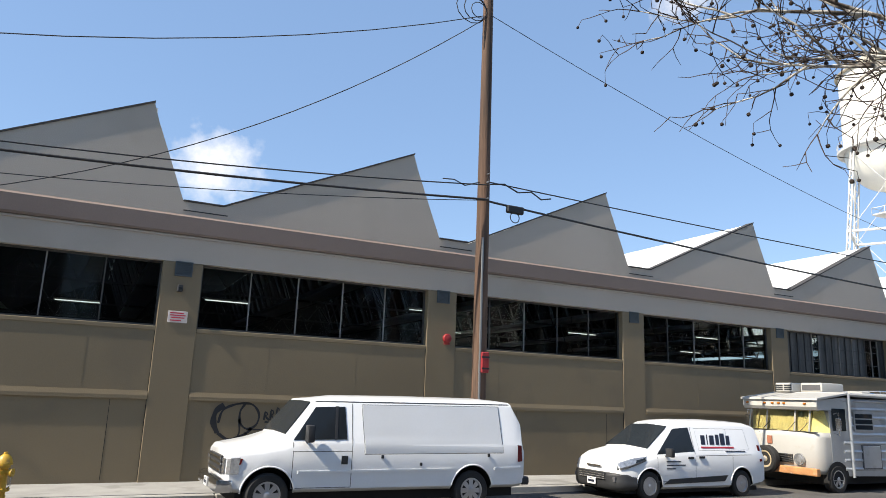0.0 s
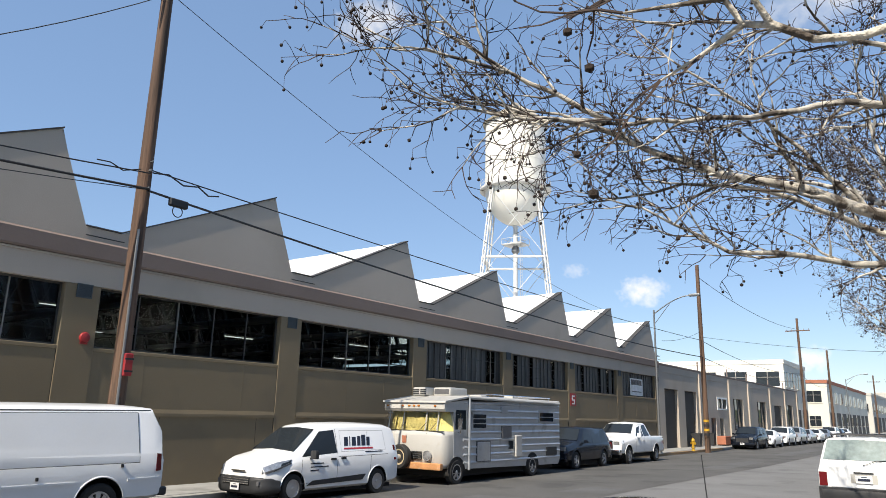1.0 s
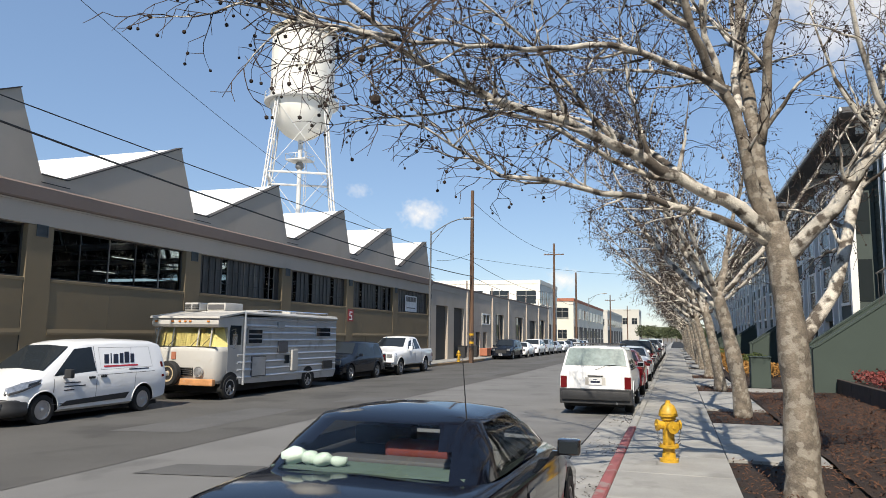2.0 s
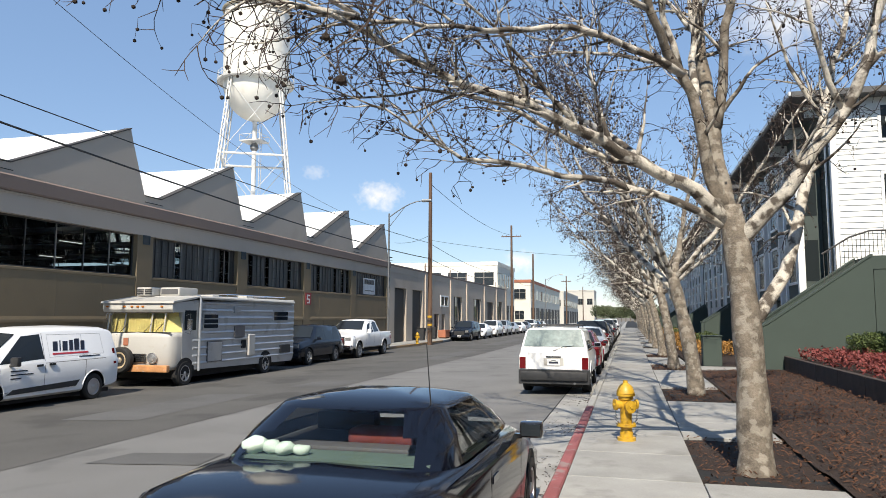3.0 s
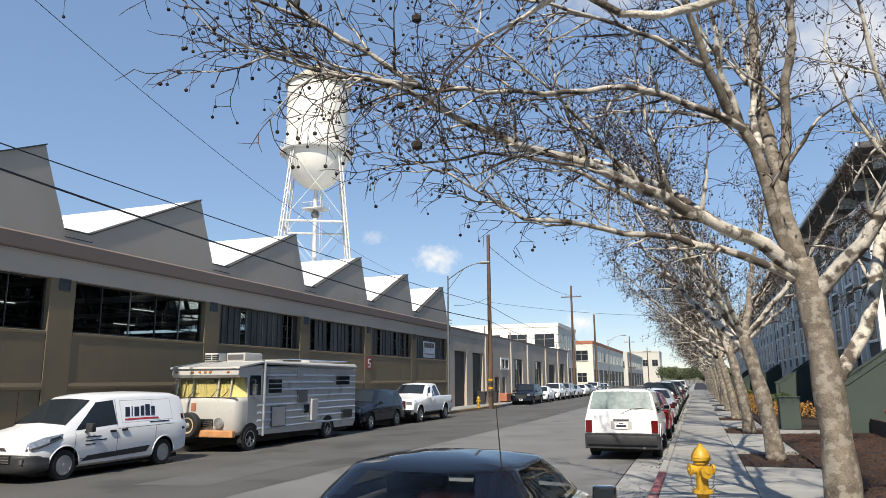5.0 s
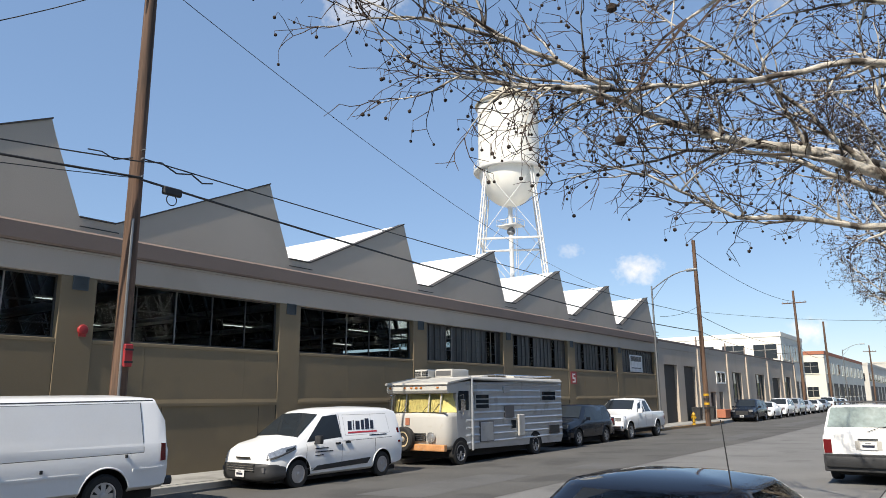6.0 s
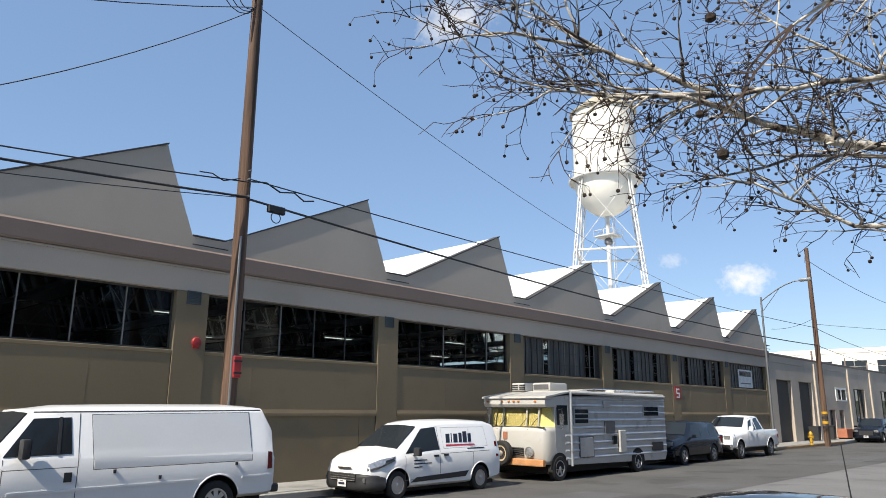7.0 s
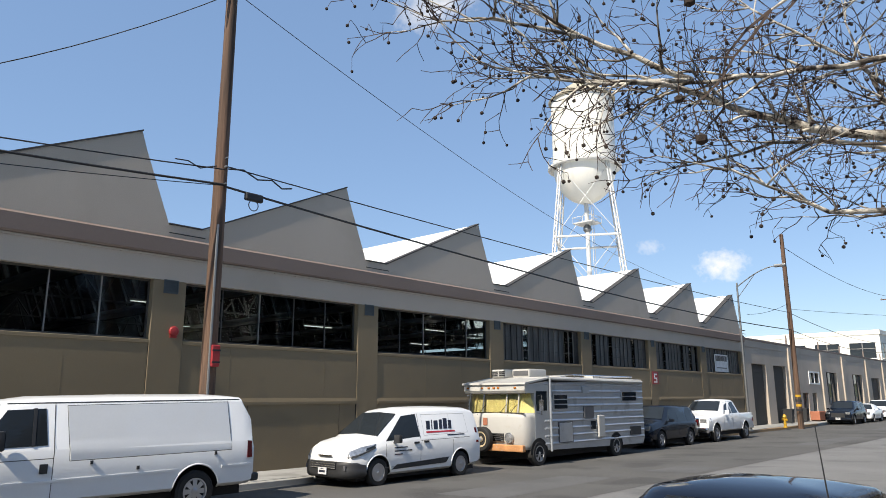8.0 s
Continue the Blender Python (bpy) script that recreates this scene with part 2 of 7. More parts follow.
def tube(bm, pts, radii, seg=8, caps=True):
    """A tapered round tube along points."""
    rings, prev = [], None
    pts = [Vector(p) for p in pts]
    for i, p in enumerate(pts):
        d = (pts[min(i + 1, len(pts) - 1)] - pts[max(i - 1, 0)]).normalized()
        side = d.orthogonal().normalized() if prev is None else (prev - d * prev.dot(d)).normalized()
        prev, up, r = side, d.cross(side), radii[i] if isinstance(radii, (list, tuple)) else radii
        rings.append([bm.verts.new(p + (side * math.cos(2 * math.pi * k / seg) + up * math.sin(2 * math.pi * k / seg)) * r) for k in range(seg)])
    for a, b in zip(rings, rings[1:]):
        for k in range(seg):
            bm.faces.new((a[k], a[(k + 1) % seg], b[(k + 1) % seg], b[k]))
    if caps and seg > 2:
        bm.faces.new(rings[0][::-1]), bm.faces.new(rings[-1])


def prism(bm, poly, axis, a, b):
    """A polygon of (u, v) swept along an axis from a to b: axis x has (y, z), y has (x, z), z has (x, y)."""
    put = {"x": lambda u, v, w: (w, u, v), "y": lambda u, v, w: (u, w, v), "z": lambda u, v, w: (u, v, w)}[axis]
    lo, hi = [bm.verts.new(put(u, v, a)) for u, v in poly], [bm.verts.new(put(u, v, b)) for u, v in poly]
    n = len(poly)
    for i in range(n):
        bm.faces.new((lo[i], lo[(i + 1) % n], hi[(i + 1) % n], hi[i]))
    bm.faces.new(lo[::-1]), bm.faces.new(hi)


def lathe(bm, prof, seg=24, at=(0, 0, 0), axis="z"):
    """A profile of (radius, height) turned round an axis through at."""
    rings = []
    for r, h in prof:
        ring = []
        for k in range(seg):
            c, s = r * math.cos(2 * math.pi * k / seg), r * math.sin(2 * math.pi * k / seg)
            q = (c, s, h) if axis == "z" else ((h, c, s) if axis == "x" else (c, h, s))
            ring.append(bm.verts.new(Vector(at) + Vector(q)))
        rings.append(ring)
    for a, b in zip(rings, rings[1:]):
        for k in range(seg):
            bm.faces.new((a[k], a[(k + 1) % seg], b[(k + 1) % seg], b[k]))
    for ring in (rings[0], rings[-1]):
        bm.faces.new(ring)


def mesh(name, bm, material, smooth=False):
    bmesh.ops.recalc_face_normals(bm, faces=bm.faces)
    d = bpy.data.meshes.new(name)
    bm.to_mesh(d)
    bm.free()
    d.materials.append(M[material] if isinstance(material, str) else material)
    if smooth:
        d.shade_smooth()
        if smooth != "all":
            d.set_sharp_from_angle(angle=radians(smooth if smooth is not True else 40))
    return d


def part(name, bm, material, parent=None, label="", smooth=False):
    ob = new(name, mesh(name, bm, material, smooth))
    if parent:
        ob.parent = parent
    return tagged(ob, label)


def thing(name, label, category, m=None, group="", kind=""):
    ob = tagged(new(name), label, category, group, kind)
    ob.empty_display_size = 0.2
    if m is not None:
        ob.matrix_basis = m
    return ob


def B(fn, *a, **k):
    bm = bmesh.new()
    fn(bm, *a, **k)
    return bm


def boxes(*bs):
    bm = bmesh.new()
    for b in bs:
        box(bm, *b)
    return bm


def words(name, text, size, material, m, parent, label="", extrude=0.002, width=None):
    """Flat lettering in the built-in font, turned into a mesh, lying in its own x-y plane before m."""
    c = bpy.data.curves.new(name, "FONT")
    c.body, c.size, c.extrude, c.align_x, c.align_y, c.offset = text, size, extrude, "CENTER", "CENTER", size * 0.018
    tmp = new("lettering", c)
    bpy.context.view_layer.update()
    d = bpy.data.meshes.new_from_object(tmp.evaluated_get(bpy.context.evaluated_depsgraph_get()))
    bpy.data.objects.remove(tmp)
    bpy.data.curves.remove(c)
    if width:
        xs = [v.co.x for v in d.vertices]
        k = width / (max(xs) - min(xs))
        for v in d.vertices:
            v.co.x *= k
    d.materials.clear()
    d.materials.append(M[material])
    ob = new(name, d)
    ob.parent, ob.matrix_basis = parent, m
    return tagged(ob, label)


def road_z(x):
    """The street falls a little towards the factory."""
    return 0.0162 * (min(x, -0.95) + 0.95)


# ---- ground, street, pavements ----
def slab(name, x0, x1, y0, y1, z0, z1, material, label, category, parent=None):
    return tagged(part(name, boxes((x0, x1, y0, y1, z0, z1)), material, parent), label, category, kind="structure")


tagged(part("ground", B(lambda bm: bmesh.ops.create_grid(bm, x_segments=8, y_segments=8, size=2500, matrix=pose(0, 0, -0.6))), "earth"), "bare brown earth reaching the far horizon", "ground", kind="structure")
KERB_R, KERB_L, WALL = -0.95, -15.0, -17.0
bm = bmesh.new()
xs = [KERB_L - 0.05, -11.0, -9.0, -7.6, -5.0, -2.6, KERB_R + 0.05]
ys = [-60 + 12 * i for i in range(38)]
rows = [[bm.verts.new((x, y, road_z(x))) for y in ys] for x in xs]
for a, b in zip(rows, rows[1:]):
    for j in range(len(ys) - 1):
        bm.faces.new((a[j], a[j + 1], b[j + 1], b[j]))
tagged(part("road", bm, "asphalt_old"), "worn pale grey asphalt street with darker patches", "road", kind="structure")
bm = bmesh.new()
for j in range(len(ys) - 1):
    w0, w1 = -7.9 + 0.15 * math.sin(j * 1.7), -7.9 + 0.15 * math.sin((j + 1) * 1.7)
    v = [bm.verts.new((x, y, road_z(x) + 0.005)) for x, y in ((KERB_L, ys[j]), (w0, ys[j]), (w1, ys[j + 1]), (KERB_L, ys[j + 1]))]
    bm.faces.new(v)
tagged(part("road_strip", bm, "asphalt"), "darker resurfaced asphalt strip along the factory side", "road", kind="structure")
bm = bmesh.new()
for y0, y1, x0, x1 in ((12, 17, -10.9, -9.3), (19, 21.2, -9.6, -8.2), (8.5, 9.5, -7.2, -5.6), (33, 41, -9.8, -8.6), (50, 64, -10.4, -9.2)):
    v = [bm.verts.new((x, y, road_z(x) + 0.009)) for x, y in ((x0, y0), (x1, y0 + 0.2), (x1 - 0.1, y1), (x0 + 0.15, y1 - 0.2))]
    bm.faces.new(v)
tagged(part("road_patch", bm, "asphalt_mid"), "pale worn patches in the darker asphalt", "road", kind="structure")
tagged(part("gutter", boxes((-1.62, KERB_R + 0.02, -40, 330, -0.2, 0.006)), "concrete"), "concrete gutter strip beside the kerb", "gutter", kind="structure")
tagged(part("gutter_joint", boxes((-1.64, -1.615, -40, 330, -0.2, 0.009)), "gap"), "dark joint between gutter and asphalt", "joint", kind="structure")

# far pavement beside the factory
pave_l = tagged(part("pavement_far", boxes((WALL - 0.4, KERB_L - 0.15, -60, 330, -0.6, -0.06)), "concrete"), "pale concrete pavement along the factory wall", "pavement", kind="structure")
kerb_far = thing("kerb_far", "weathered concrete kerb on the factory side", "kerb", kind="structure")
kd = mesh("kerb_stone", B(bevelled, -0.15, 0.0, 0.0, 2.98, -0.4, 0.16, r=0.02), "kerb")
kt = mesh("kerb_stone", B(bevelled, -0.15, 0.0, 0.0, 2.98, -0.4, 0.16, r=0.02), "kerb_tan")
for i in range(60):
    y = -12 + 3 * i
    o = new("kerb_stone", kt if 38 <= y <= 56 else kd)
    o.parent, o.location = kerb_far, (KERB_L, y, road_z(KERB_L))

# near pavement: walk, tree strip with wells, kerb
pave_r = tagged(part("pavement_near", boxes((KERB_R + 0.12, 2.0, -40, 330, -0.3, 0.10)), "gap"), "concrete pavement with dark joints and tree wells", "pavement", kind="structure")
TREES = [9.25 + 8.3 * i for i in range(14)]
WALK_END = 120
pan = mesh("paving_slab", B(bevelled, 0.006, 1.414, 0.006, 1.494, 0.04, 0.15, r=0.006), "concrete")
strip = mesh("paving_slab", B(bevelled, 0.006, 1.334, 0.006, 1.494, 0.04, 0.15, r=0.006), "concrete")
wells = []
for i in range(-8, 80):
    y = 1.5 * i + 0.9
    o = new("paving_slab", pan)
    o.parent, o.location = pave_r, (-0.8, y, 0)
    if any(y < t + 0.72 and y + 1.5 > t - 0.72 for t in TREES):
        wells.append(y)
        continue
    o = new("paving_slab", strip)
    o.parent, o.location = pave_r, (0.62, y, 0)
kerb_near = thing("kerb_near", "concrete kerb, painted red beside the hydrant", "kerb", kind="structure")
kd = mesh("kerb_stone", B(bevelled, 0.0, 0.145, 0.0, 2.985, -0.3, 0.152, r=0.02), "kerb")
kr = mesh("kerb_stone", B(bevelled, 0.0, 0.145, 0.0, 2.985, -0.3, 0.152, r=0.02), "kerb_red")
for i in range(50):
    y = -9.3 + 3 * i
    o = new("kerb_stone", kr if 2 < y < 14 else kd)
    o.parent, o.location = kerb_near, (KERB_R, y, 0)


# ---- the saw-toothed factory ----
PITCH, P0, TIP0 = 6.68, 2.13, 1.09
HALF = 0.435
Z_SILL, Z_HEAD, Z_CORN, Z_TOP, Z_VAL, Z_TIP = 3.28, 4.77, 5.40, 5.88, 6.20, 8.46
END = 49.12
factory = thing("factory", "long taupe stucco factory with a white saw-tooth roof", "factory")
K0, K1 = -3, 7
tooth = [(0.0, Z_TIP), (0.15, 8.02), (0.88, Z_VAL), (1.80, Z_VAL)]
for j in range(K0, 8):
    t0 = TIP0 + PITCH * j
    a = max(t0 - PITCH + 1.80, TIP0 + PITCH * (K0 - 1))
    poly = [(a, Z_TOP), (t0 - PITCH + 1.80, Z_VAL), (t0, Z_TIP), (t0 + 0.15, 8.02), (t0 + 0.88, Z_VAL)]
    end = t0 + 1.80
    if j == 7:
        poly += [(END, Z_VAL), (END, Z_TOP)]
    else:
        poly += [(end, Z_VAL), (end, Z_TOP)]
    part("gable_wall", B(prism, poly, "x", WALL - 0.35, WALL), "stucco", factory)
    # roof slope behind the gable, steep light side
    low, far = (t0 - PITCH + 1.80, Z_VAL), WALL - 46
    rs = [(low[0] - 0.95, Z_VAL + 0.0), low, (t0, Z_TIP), (t0 + 0.10, Z_TIP), (t0 + 0.10, Z_TIP - 0.2), (low[0], Z_VAL - 0.2), (low[0] - 0.95, Z_VAL - 0.2)]
    part("roof_slope", B(prism, rs, "x", far, WALL - 0.34), "roof_white", factory, "bright white painted roof slope")
    part("skylight_wall", B(prism, [(t0 + 0.1, Z_TIP - 0.2), (t0 + 0.87, Z_VAL), (t0 + 0.85, Z_VAL), (t0 + 0.08, Z_TIP - 0.2)], "x", far, WALL - 0.36), "clear", factory, "steep glazed north light").visible_shadow = False
    # added dark sheet, so the white roof doesn't brighten the hall
    part("roof_lining", B(prism, [(low[0], Z_VAL - 0.205), (t0, Z_TIP - 0.205), (t0, Z_TIP - 0.26), (low[0], Z_VAL - 0.26)], "x", far, WALL - 0.37), "hall_shade", factory, "near-black sheet added under the roof to keep the hall dim")
    for i in range(36):
        x = WALL - 0.8 - 1.25 * i
        part("skylight_bar", B(tube, [(x, t0 + 0.05, Z_TIP - 0.2), (x, t0 + 0.82, Z_VAL)], 0.05 if i % 3 else 0.14, 4), "hall_frame", factory)
    for i in range(4):
        x = WALL - 4 - 8 * i
        bm = bmesh.new()
        tube(bm, [(x, low[0] - 0.9, 5.7), (x, t0 + 0.8, 5.7)], 0.06, 4)
        for q in range(4):
            y = low[0] + 1.2 * q
            tube(bm, [(x, y, 5.7), (x, y + 0.6, 6.1 + 0.42 * q), (x, y + 1.2, 5.7)], 0.04, 4)
        part("truss", bm, "hall_frame", factory)
    bm = bmesh.new()
    prism(bm, [(low[0], Z_VAL + 0.004), (t0 + 0.02, Z_TIP + 0.004), (t0 + 0.02, Z_TIP + 0.045), (low[0], Z_VAL + 0.045)], "x", WALL - 0.30, WALL + 0.03)
    prism(bm, [(t0 + 0.88, Z_VAL + 0.004), (t0 + 1.80, Z_VAL + 0.004), (t0 + 1.80, Z_VAL + 0.04), (t0 + 0.88, Z_VAL + 0.04)], "x", WALL - 0.30, WALL + 0.03)
    part("coping", bm, "roof_edge", factory, "thin dark metal coping")
    part("scupper", boxes((WALL - 0.02, WALL + 0.012, t0 + 0.9, t0 + 1.9, Z_TOP + 0.10, Z_TOP + 0.125)), "roof_edge", factory)
part("cornice", B(prism, [(WALL - 0.3, Z_CORN), (WALL + 0.06, Z_CORN), (WALL + 0.10, Z_CORN + 0.05), (WALL + 0.10, Z_TOP - 0.06), (WALL + 0.02, Z_TOP), (WALL - 0.3, Z_TOP)], "y", P0 + PITCH * K0, END), "cornice", factory, "darker brown band under the roofline")
part("lintel", boxes((WALL - 0.35, WALL, P0 + PITCH * K0, END, Z_HEAD, Z_CORN)), "stucco", factory)
part("drip_lip", boxes((WALL, WALL + 0.035, P0 + PITCH * K0, END, Z_CORN - 0.06, Z_CORN - 0.02)), "stucco", factory)
for k in range(K0, K1 + 1):
    y = P0 + PITCH * k
    part("pilaster", B(bevelled, WALL - 0.35, WALL, y - HALF, min(y + HALF, END), -0.3, Z_HEAD - 0.002, r=0.015), "stucco_low", factory)
    v = thing("vent", "", "")
    v.parent, v.location = factory, (WALL + 0.002, y + 0.02, 4.61)
    part("frame", boxes((0, 0.03, -0.19, -0.16, -0.17, 0.17), (0, 0.03, 0.16, 0.19, -0.17, 0.17), (0, 0.03, -0.16, 0.16, 0.14, 0.17), (0, 0.03, -0.16, 0.16, -0.17, -0.14)), "vent", v)
    part("grille", boxes((0, 0.006, -0.16, 0.16, -0.14, 0.14), *[(0.006, 0.02, -0.16, 0.16, -0.14 + 0.04 * q, -0.125 + 0.04 * q) for q in range(7)]), "vent", v)
for k in range(K0, K1):
    a, b = P0 + PITCH * k + HALF, P0 + PITCH * (k + 1) - HALF
    w = b - a
    rnd = random.Random(50 + k)
    # panel below the window, with a ledge and fine cracks
    part("wall_panel", boxes((WALL - 0.35, WALL - 0.03, a, b, -0.3, 1.68), (WALL - 0.35, WALL - 0.022, a, b, 1.70, Z_SILL - 0.1)), "stucco_low", factory, "tan painted wall panel")
    part("ledge", B(prism, [(WALL - 0.3, 1.68), (WALL + 0.01, 1.68), (WALL + 0.01, 1.76), (WALL - 0.01, 1.86), (WALL - 0.3, 1.86)], "y", a, b), "stucco_low", factory)
    part("window_sill", B(bevelled, WALL - 0.35, WALL - 0.005, a, b, Z_SILL - 0.1, Z_SILL - 0.002, r=0.012), "stucco_low", factory)
    for q in (0.29, 0.72):
        yc = a + w * (q + rnd.uniform(-0.1, 0.1))
        part("crack", boxes((WALL - 0.023, WALL - 0.019, yc, yc + 0.008, rnd.uniform(1.87, 2.1), Z_SILL - 0.12)), "stucco_low", factory)
        if rnd.random() < 0.7:
            part("crack", boxes((WALL - 0.031, WALL - 0.027, yc + 0.6, yc + 0.61, 0.0, 1.66)), "gap", factory, "hairline dark joint")
    part("joint", boxes((WALL - 0.03, WALL - 0.012, b - 0.012, b - 0.001, 0.0, Z_SILL - 0.1)), "gap", factory, "dark joint beside the pilaster")
    win = thing("window", "", "")
    win.parent = factory
    fine = k >= 3
    n = 15 if fine else 5
    bm = boxes((WALL - 0.25, WALL - 0.18, a, b, Z_SILL, Z_SILL + 0.05), (WALL - 0.25, WALL - 0.18, a, b, Z_HEAD - 0.05, Z_HEAD),
               (WALL - 0.25, WALL - 0.18, a, a + 0.04, Z_SILL + 0.05, Z_HEAD - 0.05), (WALL - 0.25, WALL - 0.18, b - 0.04, b, Z_SILL + 0.05, Z_HEAD - 0.05))
    part("window_frame", bm, "steel_frame", win)
    for i in range(1, n):
        yc = a + w * i / n
        part("mullion", boxes((WALL - 0.25, WALL - 0.19, yc - 0.014, yc + 0.014, Z_SILL + 0.05, Z_HEAD - 0.05)), "frame_light" if rnd.random() < (0.3 if fine else 0.7) else "steel_frame", win)
    if fine:
        for z in (3.75, 4.25):
            part("glazing_bar", boxes((WALL - 0.245, WALL - 0.195, a + 0.04, b - 0.04, z - 0.01, z + 0.01)), "steel_frame", win)
    for i in range(n):
        y0, y1 = a + w * i / n + 0.015, a + w * (i + 1) / n - 0.015
        o = part("pane", boxes((WALL - 0.225, WALL - 0.22, y0, y1, Z_SILL + 0.05, Z_HEAD - 0.05)), "dusty" if fine and rnd.random() < 0.75 else "hall_glass", win)
        o.visible_shadow = False

# the hall behind the windows, dimmed by near-black walls and floor, with its strip lamps
hall = thing("factory_hall", "factory hall seen through the windows, its dimness put into near-black surfaces", "interior", kind="structure")
y0, y1 = P0 + PITCH * K0, END
part("hall_wall", boxes((WALL - 30.2, WALL - 30, y0, y1, 0, 8.4), (WALL - 30, WALL - 0.5, y0 - 0.2, y0, 0, 6.0), (WALL - 30, WALL - 0.5, END, END + 0.2, 0, 6.0)), "hall_shade", hall)
part("hall_floor", boxes((WALL - 30, WALL - 0.4, y0, y1, 0, 0.1)), "hall_shade", hall)
tube_m = bpy.data.materials.new("lamp_tube")
tube_m.use_nodes = True
pb = tube_m.node_tree.nodes["Principled BSDF"]
pb.inputs["Emission Color"].default_value, pb.inputs["Emission Strength"].default_value = (0.95, 1.0, 0.97, 1), 1.2
for k in range(-1, 4):
    for i in range(1 + k % 2):
        y, x = P0 + PITCH * k + 1.9 + 2.6 * i, WALL - 5.0 - 3.5 * i
        lamp = thing("strip_lamp", "white fluorescent strip lamp under the hall roof", "lamp", pose(x, y, 4.85 if (k + i) % 2 else 4.55, 0, 0, 90), "strip lamps")
        part("housing", boxes((-0.7, 0.7, -0.06, 0.06, 0.03, 0.08)), "frame_light", lamp)
        part("tube", B(tube, [(-0.65, 0, 0), (0.65, 0, 0)], 0.016, 6), tube_m, lamp)
        part("hanger", boxes((-0.5, -0.49, -0.005, 0.005, 0.08, 0.9), (0.49, 0.5, -0.005, 0.005, 0.08, 0.9)), "steel_frame", lamp)

# ---- the lower building beyond ----
annex = thing("annex", "low grey stucco warehouse with roller doors", "warehouse")
AX0, AX1, AZ = END + 0.02, 100.0, 5.75
holes = [(50.3, 53.2, -0.3, 4.05), (54.8, 57.7, -0.3, 4.05), (61.4, 62.9, -0.3, 2.1), (63.5, 66.3, 2.85, 3.8), (64.0, 65.2, -0.3, 2.1), (68.8, 72.3, 1.1, 3.9), (78, 82, 0.4, 3.9), (86, 90, -0.2, 3.7), (93, 96.5, 0.8, 3.9)]
cuts = sorted({AX0, AX1, *[h[0] for h in holes], *[h[1] for h in holes]})
for a, b in zip(cuts, cuts[1:]):
    inside = sorted((h[2], h[3]) for h in holes if h[0] <= a and h[1] >= b)
    z = -0.3
    for lo, hi in inside:
        if lo > z:
            part("wall", boxes((WALL - 0.35, WALL, a, b, z, lo)), "stucco", annex)
        z = hi
    part("wall", boxes((WALL - 0.35, WALL, a, b, z, AZ - 0.6)), "stucco", annex)
part("parapet", boxes((WALL - 0.35, WALL + 0.03, AX0, AX1, AZ - 0.598, AZ - 0.15)), "stucco", annex)
part("coping", boxes((WALL - 0.4, WALL + 0.06, AX0, AX1, AZ - 0.148, AZ)), "cornice", annex, "brown coping along the parapet")
part("roof", boxes((WALL - 40, WALL - 0.41, AX0, AX1, 4.9, 5.1)), "roof_white", annex)
part("side_wall", boxes((WALL - 40, WALL - 0.36, AX1 - 0.3, AX1, -0.3, 4.89)), "stucco", annex)
for y in [58.6, 67.4, 74.5, 84.0, 92.0, 99.4]:
    part("pilaster", boxes((WALL + 0.002, WALL + 0.12, y - 0.3, y + 0.3, -0.3, AZ - 0.3)), "stucco", annex)
    part("post", boxes((WALL - 0.1, WALL, y - 0.05, y + 0.05, AZ + 0.002, AZ + 0.7)), "cornice", annex)
for i, h in enumerate(holes):
    name = "roller_door" if h[2] < 0 and h[1] - h[0] > 2 else ("door" if h[2] < 0 else "window")
    o = thing(name, "", "")
    o.parent = annex
    part("leaf" if name != "window" else "pane", boxes((WALL - 0.3, WALL - 0.25, h[0], h[1], h[2], h[3])), "garage" if name != "window" else "glass", o)
    if name == "roller_door":
        part("slats", boxes(*[(WALL - 0.248, WALL - 0.225, h[0] + 0.02, h[1] - 0.02, z / 4, z / 4 + 0.2) for z in range(0, int(h[3] * 4))]), "garage", o)
    elif name == "window":
        part("window_frame", boxes(*[(WALL - 0.245, WALL - 0.2, h[0] + (h[1] - h[0]) * q / 3 - 0.04, h[0] + (h[1] - h[0]) * q / 3 + 0.04, h[2], h[3]) for q in range(4)]), "frame_light", o)
part("frame_white", boxes((WALL + 0.002, WALL + 0.05, 63.4, 66.4, 3.72, 3.86), (WALL + 0.002, WALL + 0.05, 63.4, 66.4, 2.8, 2.92), (WALL + 0.002, WALL + 0.05, 63.4, 63.6, 2.92, 3.72), (WALL + 0.002, WALL + 0.05, 66.2, 66.4, 2.92, 3.72), (WALL + 0.002, WALL + 0.05, 64.8, 65.0, 2.92, 3.72)), "trim_white", annex, "white window surround")


